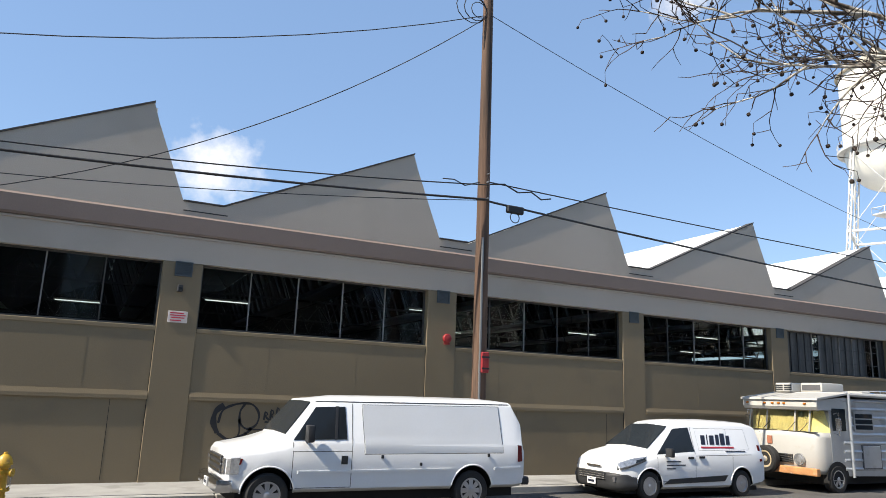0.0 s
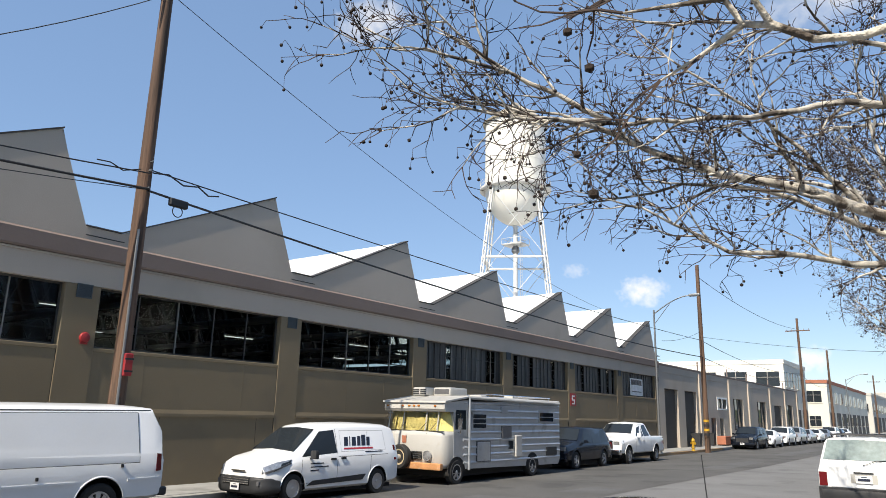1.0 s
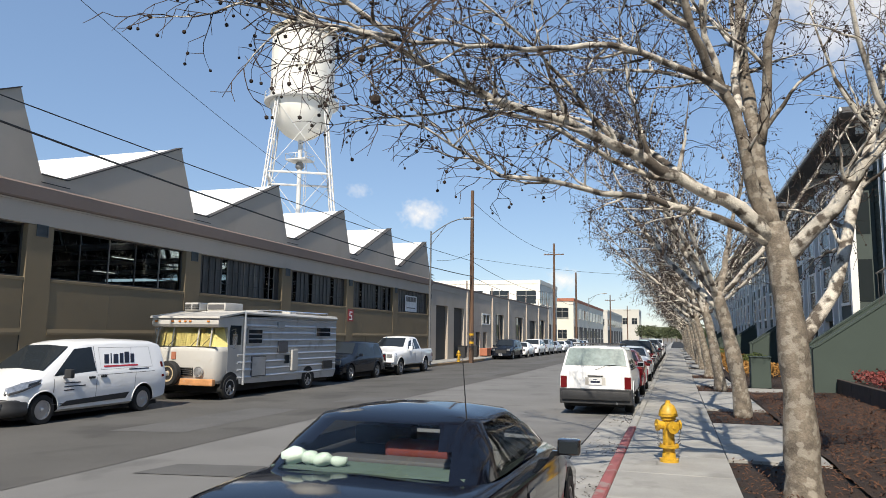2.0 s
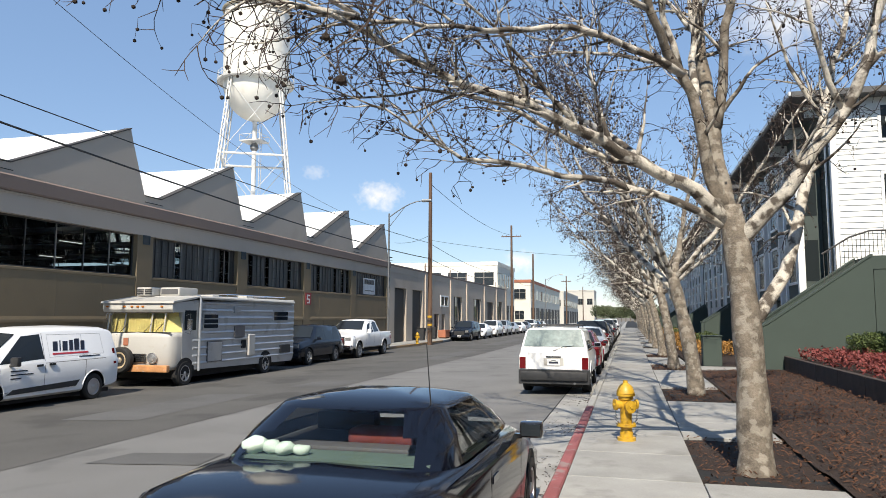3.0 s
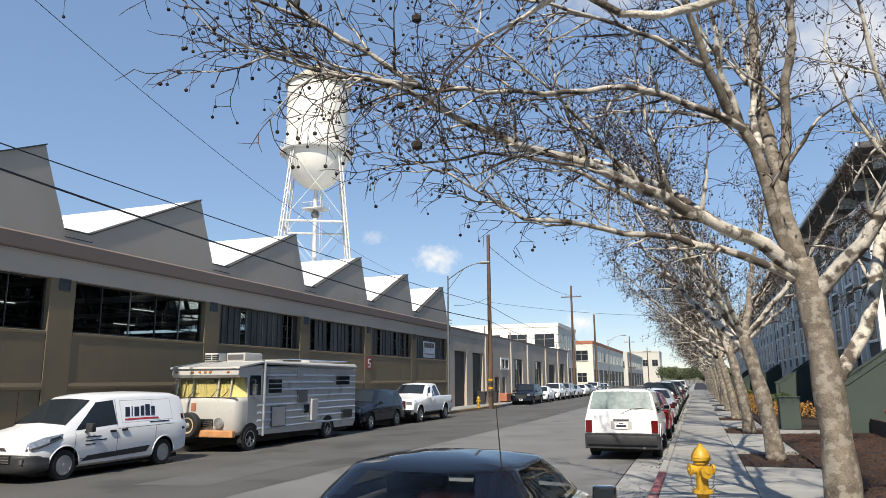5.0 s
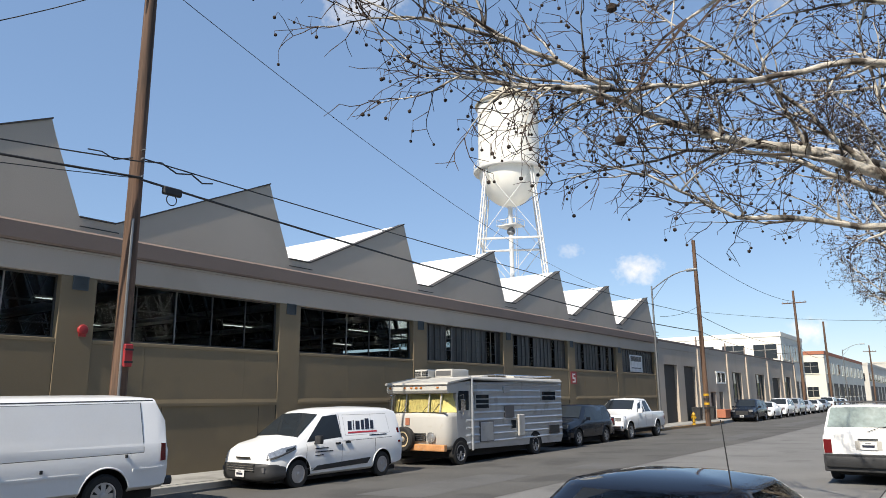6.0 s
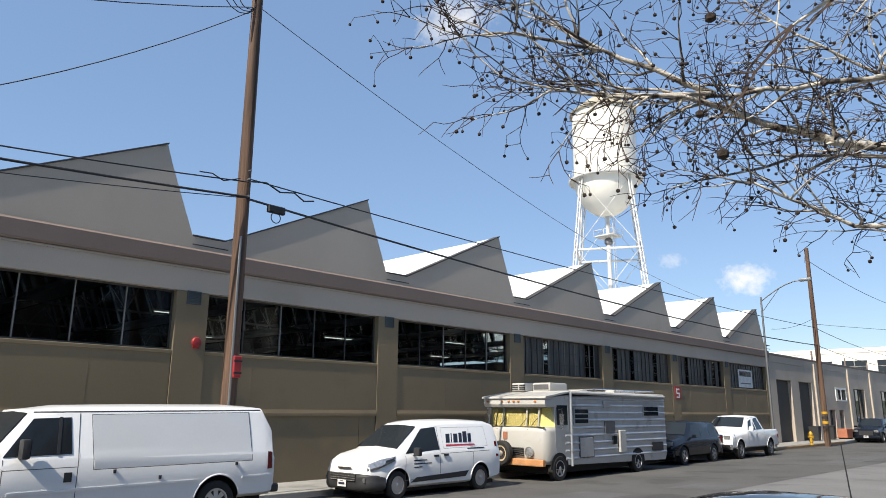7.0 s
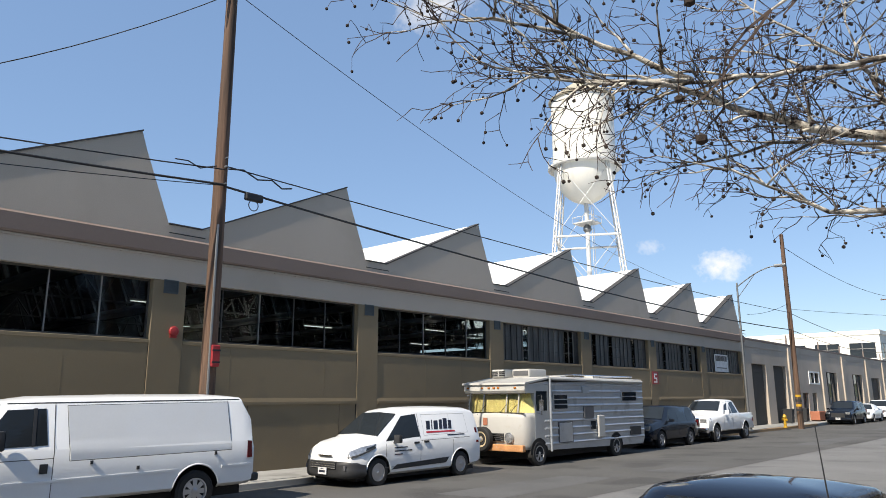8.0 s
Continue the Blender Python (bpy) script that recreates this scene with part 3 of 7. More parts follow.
# ---- buildings further down the street ----
def block(name, label, x0, x1, y0, y1, h, material, storeys, side_n, front_n, band, opening):
    """A plain block: its front faces the street at x1, its side faces -y at y0. Windows are set into recesses."""
    b = thing(name, label, "building")
    part("wall", boxes((x0, x1, y0, y1, -0.6, h)), material, b)
    part("parapet", boxes((x0 - 0.1, x1 + 0.1, y0 - 0.1, y1 + 0.1, h + 0.002, h + 0.55)), band, b)
    for z0, z1, wide in storeys:
        for i in range(side_n):
            w = (x1 - x0) / side_n
            c = x0 + w * (i + 0.5)
            o = thing("window", "", "")
            o.parent = b
            part("pane", boxes((c - w * wide, c + w * wide, y0 - 0.012, y0 - 0.004, z0, z1)), "glass", o)
            part("sill", boxes((c - w * wide - 0.1, c + w * wide + 0.1, y0 - 0.12, y0 - 0.002, z0 - 0.12, z0)), material, o)
            part("bar", boxes((c - 0.05, c + 0.05, y0 - 0.05, y0 - 0.014, z0, z1), (c - w * wide, c + w * wide, y0 - 0.05, y0 - 0.014, z0 + (z1 - z0) * 0.6, z0 + (z1 - z0) * 0.6 + 0.08)), "frame_light", o)
        for i in range(front_n):
            w = (y1 - y0) / front_n
            c = y0 + w * (i + 0.5)
            o = thing("window", "", "")
            o.parent = b
            part("pane", boxes((x1 + 0.004, x1 + 0.012, c - w * wide, c + w * wide, z0, z1)), "glass", o)
            part("sill", boxes((x1 + 0.002, x1 + 0.12, c - w * wide - 0.1, c + w * wide + 0.1, z0 - 0.12, z0)), material, o)
            part("bar", boxes((x1 + 0.014, x1 + 0.05, c - 0.05, c + 0.05, z0, z1)), "frame_light", o)
    for i in range(opening):
        w = (y1 - y0) / opening
        c = y0 + w * (i + 0.5)
        part("loading_door", boxes((x1 + 0.004, x1 + 0.03, c - w * 0.36, c + w * 0.36, -0.1, 3.6)), "garage", b)
    return b


block("office_block", "white two-storey concrete building with a row of windows", -62, -18.4, 100.6, 116, 9.3, "cream", [(6.4, 8.3, 0.36)], 11, 4, "cream", 3)
block("corner_building", "cream two-storey building with a terracotta roof edge", -30, -17.6, 130, 186, 8.2, "yellow_wall", [(5.2, 7.0, 0.28), (1.4, 3.0, 0.2)], 3, 9, "terracotta", 8)
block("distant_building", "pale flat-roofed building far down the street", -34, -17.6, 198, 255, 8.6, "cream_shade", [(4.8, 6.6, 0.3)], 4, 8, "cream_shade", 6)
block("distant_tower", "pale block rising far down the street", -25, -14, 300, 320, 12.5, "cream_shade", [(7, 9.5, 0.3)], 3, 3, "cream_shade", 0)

# ---- water tower ----
TOWER = (-50.1, 86.6)
tower = thing("water_tower", "white riveted steel water tower with a conical roof", "water tower", pose(*TOWER, -0.6))
R, HB = 4.50, 34.9
part("tank_wall", B(lathe, [(R, HB), (R, HB + 0.9), (R + 0.03, HB + 0.92), (R + 0.03, HB + 1.0), (R, HB + 1.02), (R, HB + 3.9), (R + 0.03, HB + 3.92), (R + 0.03, HB + 4.0), (R, HB + 4.02), (R, HB + 7.3), (R + 0.03, HB + 7.32), (R + 0.03, HB + 7.4), (R, HB + 7.42), (R, HB + 10.2)], 48), "tank", tower, smooth=30)
part("tank_bowl", B(lathe, [(R * math.cos(radians(a)), HB + 0.3 - 5.6 * math.sin(radians(a))) for a in range(2, 90, 6)], 48), "tank", tower, smooth=True)
part("tank_roof", B(lathe, [(R + 0.35, HB + 10.2), (R + 0.38, HB + 10.35), (R * 0.55, HB + 12.3), (0.55, HB + 13.6), (0.5, HB + 13.9), (0.05, HB + 14.1)], 48), "tank_roof", tower, "weathered tan conical roof", smooth=30)
part("balcony", B(lathe, [(R - 0.05, HB - 0.15), (R + 0.75, HB - 0.15), (R + 0.78, HB + 0.12), (R - 0.05, HB + 0.12)], 48), "steel_white", tower)
bm = bmesh.new()
for z in (0.6, 1.1):
    tube(bm, [((R + 0.72) * math.cos(a * math.pi / 24), (R + 0.72) * math.sin(a * math.pi / 24), HB + z) for a in range(49)], 0.03, 5, False)
for a in range(24):
    c, s = (R + 0.72) * math.cos(a * math.pi / 12), (R + 0.72) * math.sin(a * math.pi / 12)
    tube(bm, [(c, s, HB + 0.1), (c, s, HB + 1.1)], 0.03, 5)
part("railing", bm, "steel_white", tower)
TURN = radians(-16.5)
foot = []
for q in range(4):
    a = TURN + q * math.pi / 2
    d = Vector((math.cos(a), math.sin(a), 0))
    side = Vector((-d.y, d.x, 0))
    top, base = d * (R + 0.05) + Vector((0, 0, HB + 0.2)), d * (R + 4.9) + Vector((0, 0, 0))
    foot.append((top, base))
    leg = thing("leg", "", "")
    leg.parent = tower
    for s in (-0.26, 0.26):
        part("channel", B(tube, [top + side * s, base + side * s], 0.12, 4), "steel_white", leg)
    bm = bmesh.new()
    for i in range(46):
        p, r = top.lerp(base, i / 46), top.lerp(base, (i + 1) / 46)
        tube(bm, [p + side * (0.26 if i % 2 else -0.26), r + side * (-0.26 if i % 2 else 0.26)], 0.045, 3, False)
    part("lacing", bm, "steel_white", leg)


def on_leg(q, z):
    top, base = foot[q % 4]
    return top.lerp(base, (top.z - z) / top.z)


for z in (24.0, 11.5):
    for q in range(4):
        part("strut", B(tube, [on_leg(q, z), on_leg(q + 1, z)], 0.16, 6), "steel_white", tower)
for z0, z1 in ((34.2, 24.0), (24.0, 11.5), (11.5, 0.4)):
    for q in range(4):
        part("tie_rod", B(tube, [on_leg(q, z0), on_leg(q + 1, z1)], 0.045, 5), "steel_white", tower)
        part("tie_rod", B(tube, [on_leg(q + 1, z0), on_leg(q, z1)], 0.045, 5), "steel_white", tower)
part("riser", B(tube, [(0, 0, 0), (0, 0, HB - 5.2)], 0.32, 10), "steel_white", tower, smooth=True)
part("ladder", boxes((0.9, 0.96, -0.3, -0.24, 0, HB - 1), (0.9, 0.96, 0.24, 0.3, 0, HB - 1), *[(0.92, 0.94, -0.24, 0.24, z * 0.45, z * 0.45 + 0.04) for z in range(76)]), "steel_white", tower)
part("platform", boxes((-1.6, 1.6, -1.3, 1.3, 26.6, 26.75), (-1.6, 1.6, -1.3, -1.25, 27.5, 27.56), (-1.6, 1.6, 1.25, 1.3, 27.5, 27.56), (-1.6, -1.55, -1.25, 1.25, 27.5, 27.56), (1.55, 1.6, -1.25, 1.25, 27.5, 27.56), *[(x, x + 0.05, y, y + 0.05, 26.75, 27.5) for x in (-1.6, 0, 1.55) for y in (-1.3, 1.25)]), "steel_white", tower)
part("siren", B(lathe, [(0.2, 26.59), (0.55, 26.2), (0.6, 25.7), (0.3, 25.3)], 16), "galv", tower, "grey bell-shaped siren", smooth=True)

# ---- poles, cables, street lamps ----
POLE1, POLE2, POLE3, POLE4, POLE0 = (-14.62, 8.64), (-14.45, 51.0), (-14.6, 90.0), (-14.6, 111.0), (-14.6, -29.0)
PTOP = 14.2


def utility_pole(at, top, arms=()):
    p = thing("utility_pole", "weathered brown wooden utility pole beside the kerb", "utility pole", pose(*at, -0.25), "utility poles")
    part("shaft", B(tube, [(0, 0, top * i / 10) for i in range(11)], [0.185 - 0.06 * i / 10 for i in range(11)], 14), "pole_wood", p, smooth=True)
    for z, w in arms:
        part("crossarm", B(bevelled, -w, w, -0.19, -0.09, z, z + 0.12, r=0.01), "pole_wood", p)
        for s in (-0.9, -0.5, 0.5, 0.9):
            part("insulator", B(lathe, [(0.03, z + 0.121), (0.05, z + 0.16), (0.035, z + 0.2), (0.05, z + 0.24), (0.02, z + 0.28)], 8, (s * w, -0.14, 0)), "lens", p)
    return p


def cable(name, label, a, b, sag, r=0.016, n=24):
    pts = [Vector(a).lerp(Vector(b), i / n) - Vector((0, 0, sag * 4 * (i / n) * (1 - i / n))) for i in range(n + 1)]
    return tagged(part(name, B(tube, pts, r, 5), "cable"), label, "cable", "overhead cables")


p1 = utility_pole(POLE1, PTOP)
utility_pole(POLE2, 13.0)
utility_pole(POLE3, 13.9, ((12.4, 1.3),))
utility_pole(POLE4, 12.0)
utility_pole((-14.6, 172), 12.0, ((10.6, 1.2),))
utility_pole((-14.6, 235), 12.0, ((10.6, 1.2),))
part("riser_pipe", B(tube, [(0.17, -0.08, 0), (0.165, -0.08, 6.0)], 0.03, 8), "galv", p1, smooth=True)
part("step_bolt", boxes((0.1, 0.3, -0.01, 0.01, 7.6, 7.62), (-0.3, -0.1, -0.01, 0.01, 8.2, 8.22)), "galv", p1)
part("hook_bolt", boxes((0.1, 0.26, -0.015, 0.015, 6.96, 7.0), (0.1, 0.26, -0.015, 0.015, 7.38, 7.42)), "galv", p1)
x1 = POLE1[0] + 0.22
cable("cable", "thick black telephone cable slung along the street", (x1, POLE1[1], 6.70), (-14.4, POLE0[1], 6.75), 0.92, 0.028)
cable("cable", "thick black telephone cable slung along the street", (x1, POLE1[1], 6.66), (-14.4, POLE2[1], 6.2), 0.42, 0.028)
cable("cable", "black cable slung along the street", (x1, POLE1[1], 7.07), (-14.4, POLE0[1], 7.1), 1.18, 0.016)
cable("cable", "black cable slung along the street", (x1, POLE1[1], 7.15), (-14.4, POLE2[1], 7.35), 0.22, 0.016)
cable("cable", "thin black cable slung along the street", (x1, POLE1[1], 6.68), (-14.4, POLE0[1], 6.6), 1.4, 0.010)
cable("cable", "thin black cable from pole to pole", (POLE1[0], POLE1[1], 11.75), (-14.6, POLE0[1], 11.2), 4.15, 0.012)
cable("cable", "thin black service line from pole to factory", (POLE1[0], POLE1[1], 11.7), (WALL - 0.1, -7.5, 4.9), 1.75, 0.012)
cable("cable", "thin black service line crossing the sky", (POLE1[0], POLE1[1], 11.8), (-19.5, 46.0, 9.2), 0.9, 0.010)
for a, b, z0, z1 in ((POLE2, POLE3, 6.2, 6.6), (POLE2, POLE3, 7.35, 7.4), (POLE2, POLE3, 11.9, 12.4), (POLE3, POLE4, 7.2, 7.0)):
    cable("cable", "thin black cable from pole to pole", (*a, z0), (*b, z1), 0.7, 0.02)
cable("cable", "thin cable crossing over the street", (*POLE2, 7.6), (3.5, 62, 7.0), 0.5, 0.012)
cable("cable", "thin cable from pole to street lamp", (*POLE2, 8.0), (-14.6, 43.2, 6.6), 0.2, 0.012)
joint = thing("splice_box", "black cable splice box hung on the telephone cable", "splice box", pose(-14.4, 9.42, 6.55))
part("case", B(bevelled, -0.06, 0.06, -0.24, 0.24, -0.09, 0.1, r=0.025), "cable", joint)
part("cable_loop", B(tube, [(0, 0.13 * math.cos(a * math.pi / 8), -0.19 + 0.13 * math.sin(a * math.pi / 8)) for a in range(17)], 0.012, 5, False), "cable", joint)
bm = bmesh.new()
tube(bm, [(x1, 8.7, 7.1), (x1, 9.1, 7.17), (x1, 9.5, 7.02), (x1, 9.9, 7.1), (x1, 10.2, 6.95), (x1, 10.5, 7.02)], 0.02, 5)
tube(bm, [(x1, 8.4, 7.1), (x1, 8.0, 6.95), (x1, 7.7, 7.05), (x1, 7.4, 7.02)], 0.015, 5)
tagged(part("slack_wire", bm, "cable"), "slack loops of black wire beside the pole", "cable")
bm = bmesh.new()
for i in range(3):
    tube(bm, [(POLE1[0] + 0.1, POLE1[1] - 0.1 - (0.25 + 0.12 * i) * (1 - math.cos(a * math.pi / 6)) * 0.9, 11.75 + (0.22 + 0.1 * i) * math.sin(a * math.pi / 6)) for a in range(13)], 0.012, 4, False)
tagged(part("wire_coil", bm, "cable"), "coiled slack service wire at the pole head", "cable")
sg = thing("fire_box", "red call box strapped to the wooden pole", "call box", pose(POLE1[0] + 0.19, POLE1[1] + 0.03, 2.78))
part("case", B(bevelled, -0.05, 0.06, -0.10, 0.10, -0.24, 0.24, r=0.02), "red", sg)
part("strap", boxes((0.061, 0.065, -0.10, 0.10, 0.1, 0.14), (0.061, 0.065, -0.10, 0.10, -0.16, -0.12)), "ink", sg)
hz = thing("hazard_bands", "black and yellow bands round the pole foot", "marking", pose(*POLE2, 0))
for i in range(4):
    part("band", B(lathe, [(0.186, 0.9 + 0.3 * i), (0.189, 0.9 + 0.3 * i), (0.189, 1.05 + 0.3 * i), (0.186, 1.05 + 0.3 * i)], 14), "yellow" if i % 2 else "ink", hz)


def street_lamp(at, h, reach):
    s = thing("street_lamp", "slender galvanised street lamp with a curved arm", "street lamp", pose(*at, -0.1), "street lamps")
    part("post", B(tube, [(0, 0, 0), (0, 0, h)], [0.085, 0.05], 10), "galv", s, smooth=True)
    part("base", B(lathe, [(0.2, 0), (0.2, 0.06), (0.13, 0.1), (0.12, 0.5)], 12), "galv", s)
    part("arm", B(tube, [(reach * q, 0, h - 0.25 + 1.0 * math.sin(q * math.pi / 2)) for q in (0, 0.2, 0.4, 0.6, 0.8, 1.0)], 0.035, 8), "galv", s, smooth=True)
    part("lantern", B(bevelled, reach - 0.1, reach + 0.55, -0.13, 0.13, h + 0.66, h + 0.82, r=0.05, seg=2), "galv", s)
    part("brace", B(tube, [(0, 0, h - 0.9), (reach * 0.45, 0, h + 0.35)], 0.02, 6), "galv", s)


street_lamp((-14.95, 43.0), 8.6, 2.3)
street_lamp((-14.6, 128), 8.8, 2.6)


# ---- vehicles: the nose points to -y, the nose tip lies at y = 0, the ground at z = 0 ----
def section(zb, w, zs, zt, wt, crown=0.03):
    """Half an outline across a body: floor, sill, belt, roof edge, roof middle."""
    r = min(0.10, (zt - zs) * 0.45)
    q = (zt - r - zs) / max(zt - zs, 0.01)
    return [(0, zb), (w - 0.10, zb), (w - 0.015, zb + 0.06), (w, zb + (zs - zb) * 0.45), (w, zs - 0.03), (w - 0.02, zs),
            (w - 0.02 + (wt - w + 0.02) * q, zt - r), (wt - 0.03, zt - r * 0.35), (wt - 0.12, zt), (0, zt + crown)]


def loft(stations):
    bm = bmesh.new()
    rings = []
    for y, *s in stations:
        half = section(*s)
        full = half + [(-x, z) for x, z in half[-2:0:-1]]
        rings.append([bm.verts.new((x, y, z)) for x, z in full])
    n = len(rings[0])
    for a, b in zip(rings, rings[1:]):
        for k in range(n):
            bm.faces.new((a[k], a[(k + 1) % n], b[(k + 1) % n], b[k]))
    bm.faces.new(rings[0][::-1]), bm.faces.new(rings[-1])
    return bm


def flank(poly, side, at, proud=0.006, thick=0.012):
    """A panel in the flank: corners (y, z), side -1 or 1, at(y, z) the body's half width there."""
    bm = bmesh.new()
    o = [bm.verts.new((side * (at(y, z) + proud), y, z)) for y, z in poly]
    i = [bm.verts.new((side * (at(y, z) + proud - thick), y, z)) for y, z in poly]
    n = len(poly)
    for k in range(n):
        bm.faces.new((o[k], o[(k + 1) % n], i[(k + 1) % n], i[k]))
    bm.faces.new(o), bm.faces.new(i[::-1])
    return bm


def screen(y0, z0, w0, y1, z1, w1, proud=0.008, bow=0.0, n=8):
    """A bowed pane across the body, from its lower edge to its upper edge."""
    bm = bmesh.new()
    nrm = Vector((0, -(z1 - z0), y1 - y0)).normalized()
    nrm = -nrm if nrm.z < 0 else nrm
    rows = []
    for d in (proud, proud - 0.012):
        for y, z, w in ((y0, z0, w0), (y1, z1, w1)):
            rows.append([bm.verts.new(Vector((w * (2 * i / n - 1), y + bow * (2 * i / n - 1) ** 2, z)) + nrm * d) for i in range(n + 1)])
    a, b, c, d = rows
    for i in range(n):
        bm.faces.new((a[i], a[i + 1], b[i + 1], b[i])), bm.faces.new((c[i], d[i], d[i + 1], c[i + 1]))
        bm.faces.new((a[i], c[i], c[i + 1], a[i + 1])), bm.faces.new((b[i], b[i + 1], d[i + 1], d[i]))
    bm.faces.new((a[0], b[0], d[0], c[0])), bm.faces.new((a[n], c[n], d[n], b[n]))
    return bm


def screen_on(st, i, j, t0=0.06, t1=0.92, inset=0.07, proud=0.012):
    """A pane that lies on a body's upper skin between two of its stations."""
    a, b = st[i], st[j]
    rows = []
    for t in (t0, t1):
        y, zt, wt, cr = [a[k] + (b[k] - a[k]) * t for k in (0, 4, 5, 6)]
        rows.append((y, zt, wt - inset, cr))
    n = Vector((0, -(rows[1][1] - rows[0][1]), rows[1][0] - rows[0][0])).normalized()
    n = -n if n.z < 0 else n
    bm = bmesh.new()
    sheets = []
    for d in (proud, proud - 0.014):
        grid = []
        for y, z, w, cr in rows:
            grid.append([bm.verts.new(Vector((w * q, y, z + cr * (1 - abs(q)))) + n * d) for q in (-1, -0.93, -0.5, 0, 0.5, 0.93, 1)])
        sheets.append(grid)
    (a, b), (c, d) = sheets
    for k in range(6):
        bm.faces.new((a[k], a[k + 1], b[k + 1], b[k])), bm.faces.new((c[k], d[k], d[k + 1], c[k + 1]))
        bm.faces.new((a[k], c[k], c[k + 1], a[k + 1])), bm.faces.new((b[k], b[k + 1], d[k + 1], d[k]))
    bm.faces.new((a[0], b[0], d[0], c[0])), bm.faces.new((a[6], c[6], d[6], b[6]))
    return bm


TYRES = {}


def wheel(car, side, x, y, r, width=0.22, rim="rim", spokes=7, cover=False):
    """x is the outer face."""
    key = (r, width, rim, spokes, cover)
    if key not in TYRES:
        t = mesh("tyre", B(lathe, [(r * 0.62, -width / 2), (r * 0.9, -width / 2), (r, -width * 0.32), (r, width * 0.32), (r * 0.9, width / 2), (r * 0.66, width / 2), (r * 0.62, width * 0.3)], 28, axis="x"), "rubber", 40)
        bm = bmesh.new()
        lathe(bm, [(r * 0.63, width * 0.28), (r * 0.63, width * 0.46), (r * 0.56, width * 0.46), (r * 0.53, width * 0.2), (0.01, width * 0.12)], 28, axis="x")
        for k in range(spokes):
            a = 2 * math.pi * k / spokes
            c, s = math.cos(a), math.sin(a)
            w = r * (0.11 if not cover else 0.15)
            v = [bm.verts.new((width * h, c * q * r - s * d * w * e, s * q * r + c * d * w * e)) for h, q, e in ((0.40, 0.1, 0.8), (0.34, 0.57, 1.2)) for d in (-1, 1)]
            bm.faces.new((v[0], v[1], v[3], v[2]))
        h = mesh("rim", bm, rim, 40)
        cpt = mesh("hub_cap", B(lathe, [(r * 0.18, width * 0.2), (r * 0.17, width * 0.44), (r * 0.08, width * 0.5), (0.005, width * 0.5)], 16, axis="x"), rim, 40)
        TYRES[key] = (t, h, cpt)
    t, h, cpt = TYRES[key]
    w = new("wheel")
    w.parent, w.location, w.empty_display_size = car, (side * (x - width / 2), y, r), 0.1
    w.rotation_euler = (0, 0, 0 if side > 0 else math.pi)
    for name, d in (("tyre", t), ("rim", h), ("hub_cap", cpt)):
        o = new(name, d)
        o.parent = w
    return w


def arch(r, y, at, zb, n=14):
    """Corners for flank(): a flat near-black panel that paints the shaded hollow over a wheel."""
    return [(y - r, zb)] + [(y - r * math.cos(math.pi * k / n), r * 0.80 + (r) * math.sin(math.pi * k / n)) for k in range(n + 1)] + [(y + r, zb)]


def seams(lines, side, at, proud=0.004, w=0.006):
    """Fine strips that follow the flank from corner to corner."""
    bm = bmesh.new()
    for (y0, z0), (y1, z1) in lines:
        d = Vector((y1 - y0, z1 - z0)).normalized()
        p = (-d.y * w, d.x * w)
        n = 10
        rows = []
        for k in range(n + 1):
            y, z = y0 + (y1 - y0) * k / n, z0 + (z1 - z0) * k / n
            rows.append([bm.verts.new((side * (at(y, z) + proud), y + q * p[0], z + q * p[1])) for q in (-1, 1)])
        for e, f in zip(rows, rows[1:]):
            bm.faces.new((e[0], f[0], f[1], e[1]))
    return bm


def patch(side, at, low, high, proud=0.008, rows=10, cols=8):
    """A panel that follows the flank, between a lower and an upper line of (y, z) from front to back."""
    bm = bmesh.new()
    sheets = []
    for d in (proud, proud - 0.02):
        grid = []
        for i in range(rows + 1):
            f = i / rows
            line = []
            for k in range(cols + 1):
                g = k / cols * (len(low) - 1)
                j = min(int(g), len(low) - 2)
                g -= j
                y = (low[j][0] * (1 - g) + low[j + 1][0] * g) * (1 - f) + (high[j][0] * (1 - g) + high[j + 1][0] * g) * f
                z = (low[j][1] * (1 - g) + low[j + 1][1] * g) * (1 - f) + (high[j][1] * (1 - g) + high[j + 1][1] * g) * f
                line.append(bm.verts.new((side * (at(y, z) + d), y, z)))
            grid.append(line)
        sheets.append(grid)
    o, n = sheets
    for i in range(rows):
        for k in range(cols):
            bm.faces.new((o[i][k], o[i][k + 1], o[i + 1][k + 1], o[i + 1][k])), bm.faces.new((n[i][k], n[i + 1][k], n[i + 1][k + 1], n[i][k + 1]))
    rim = [(0, k) for k in range(cols)] + [(i, cols) for i in range(rows)] + [(rows, k) for k in range(cols, 0, -1)] + [(i, 0) for i in range(rows, 0, -1)]
    for (i, k), (j, q) in zip(rim, rim[1:] + rim[:1]):
        bm.faces.new((o[i][k], n[i][k], n[j][q], o[j][q]))
    return bm


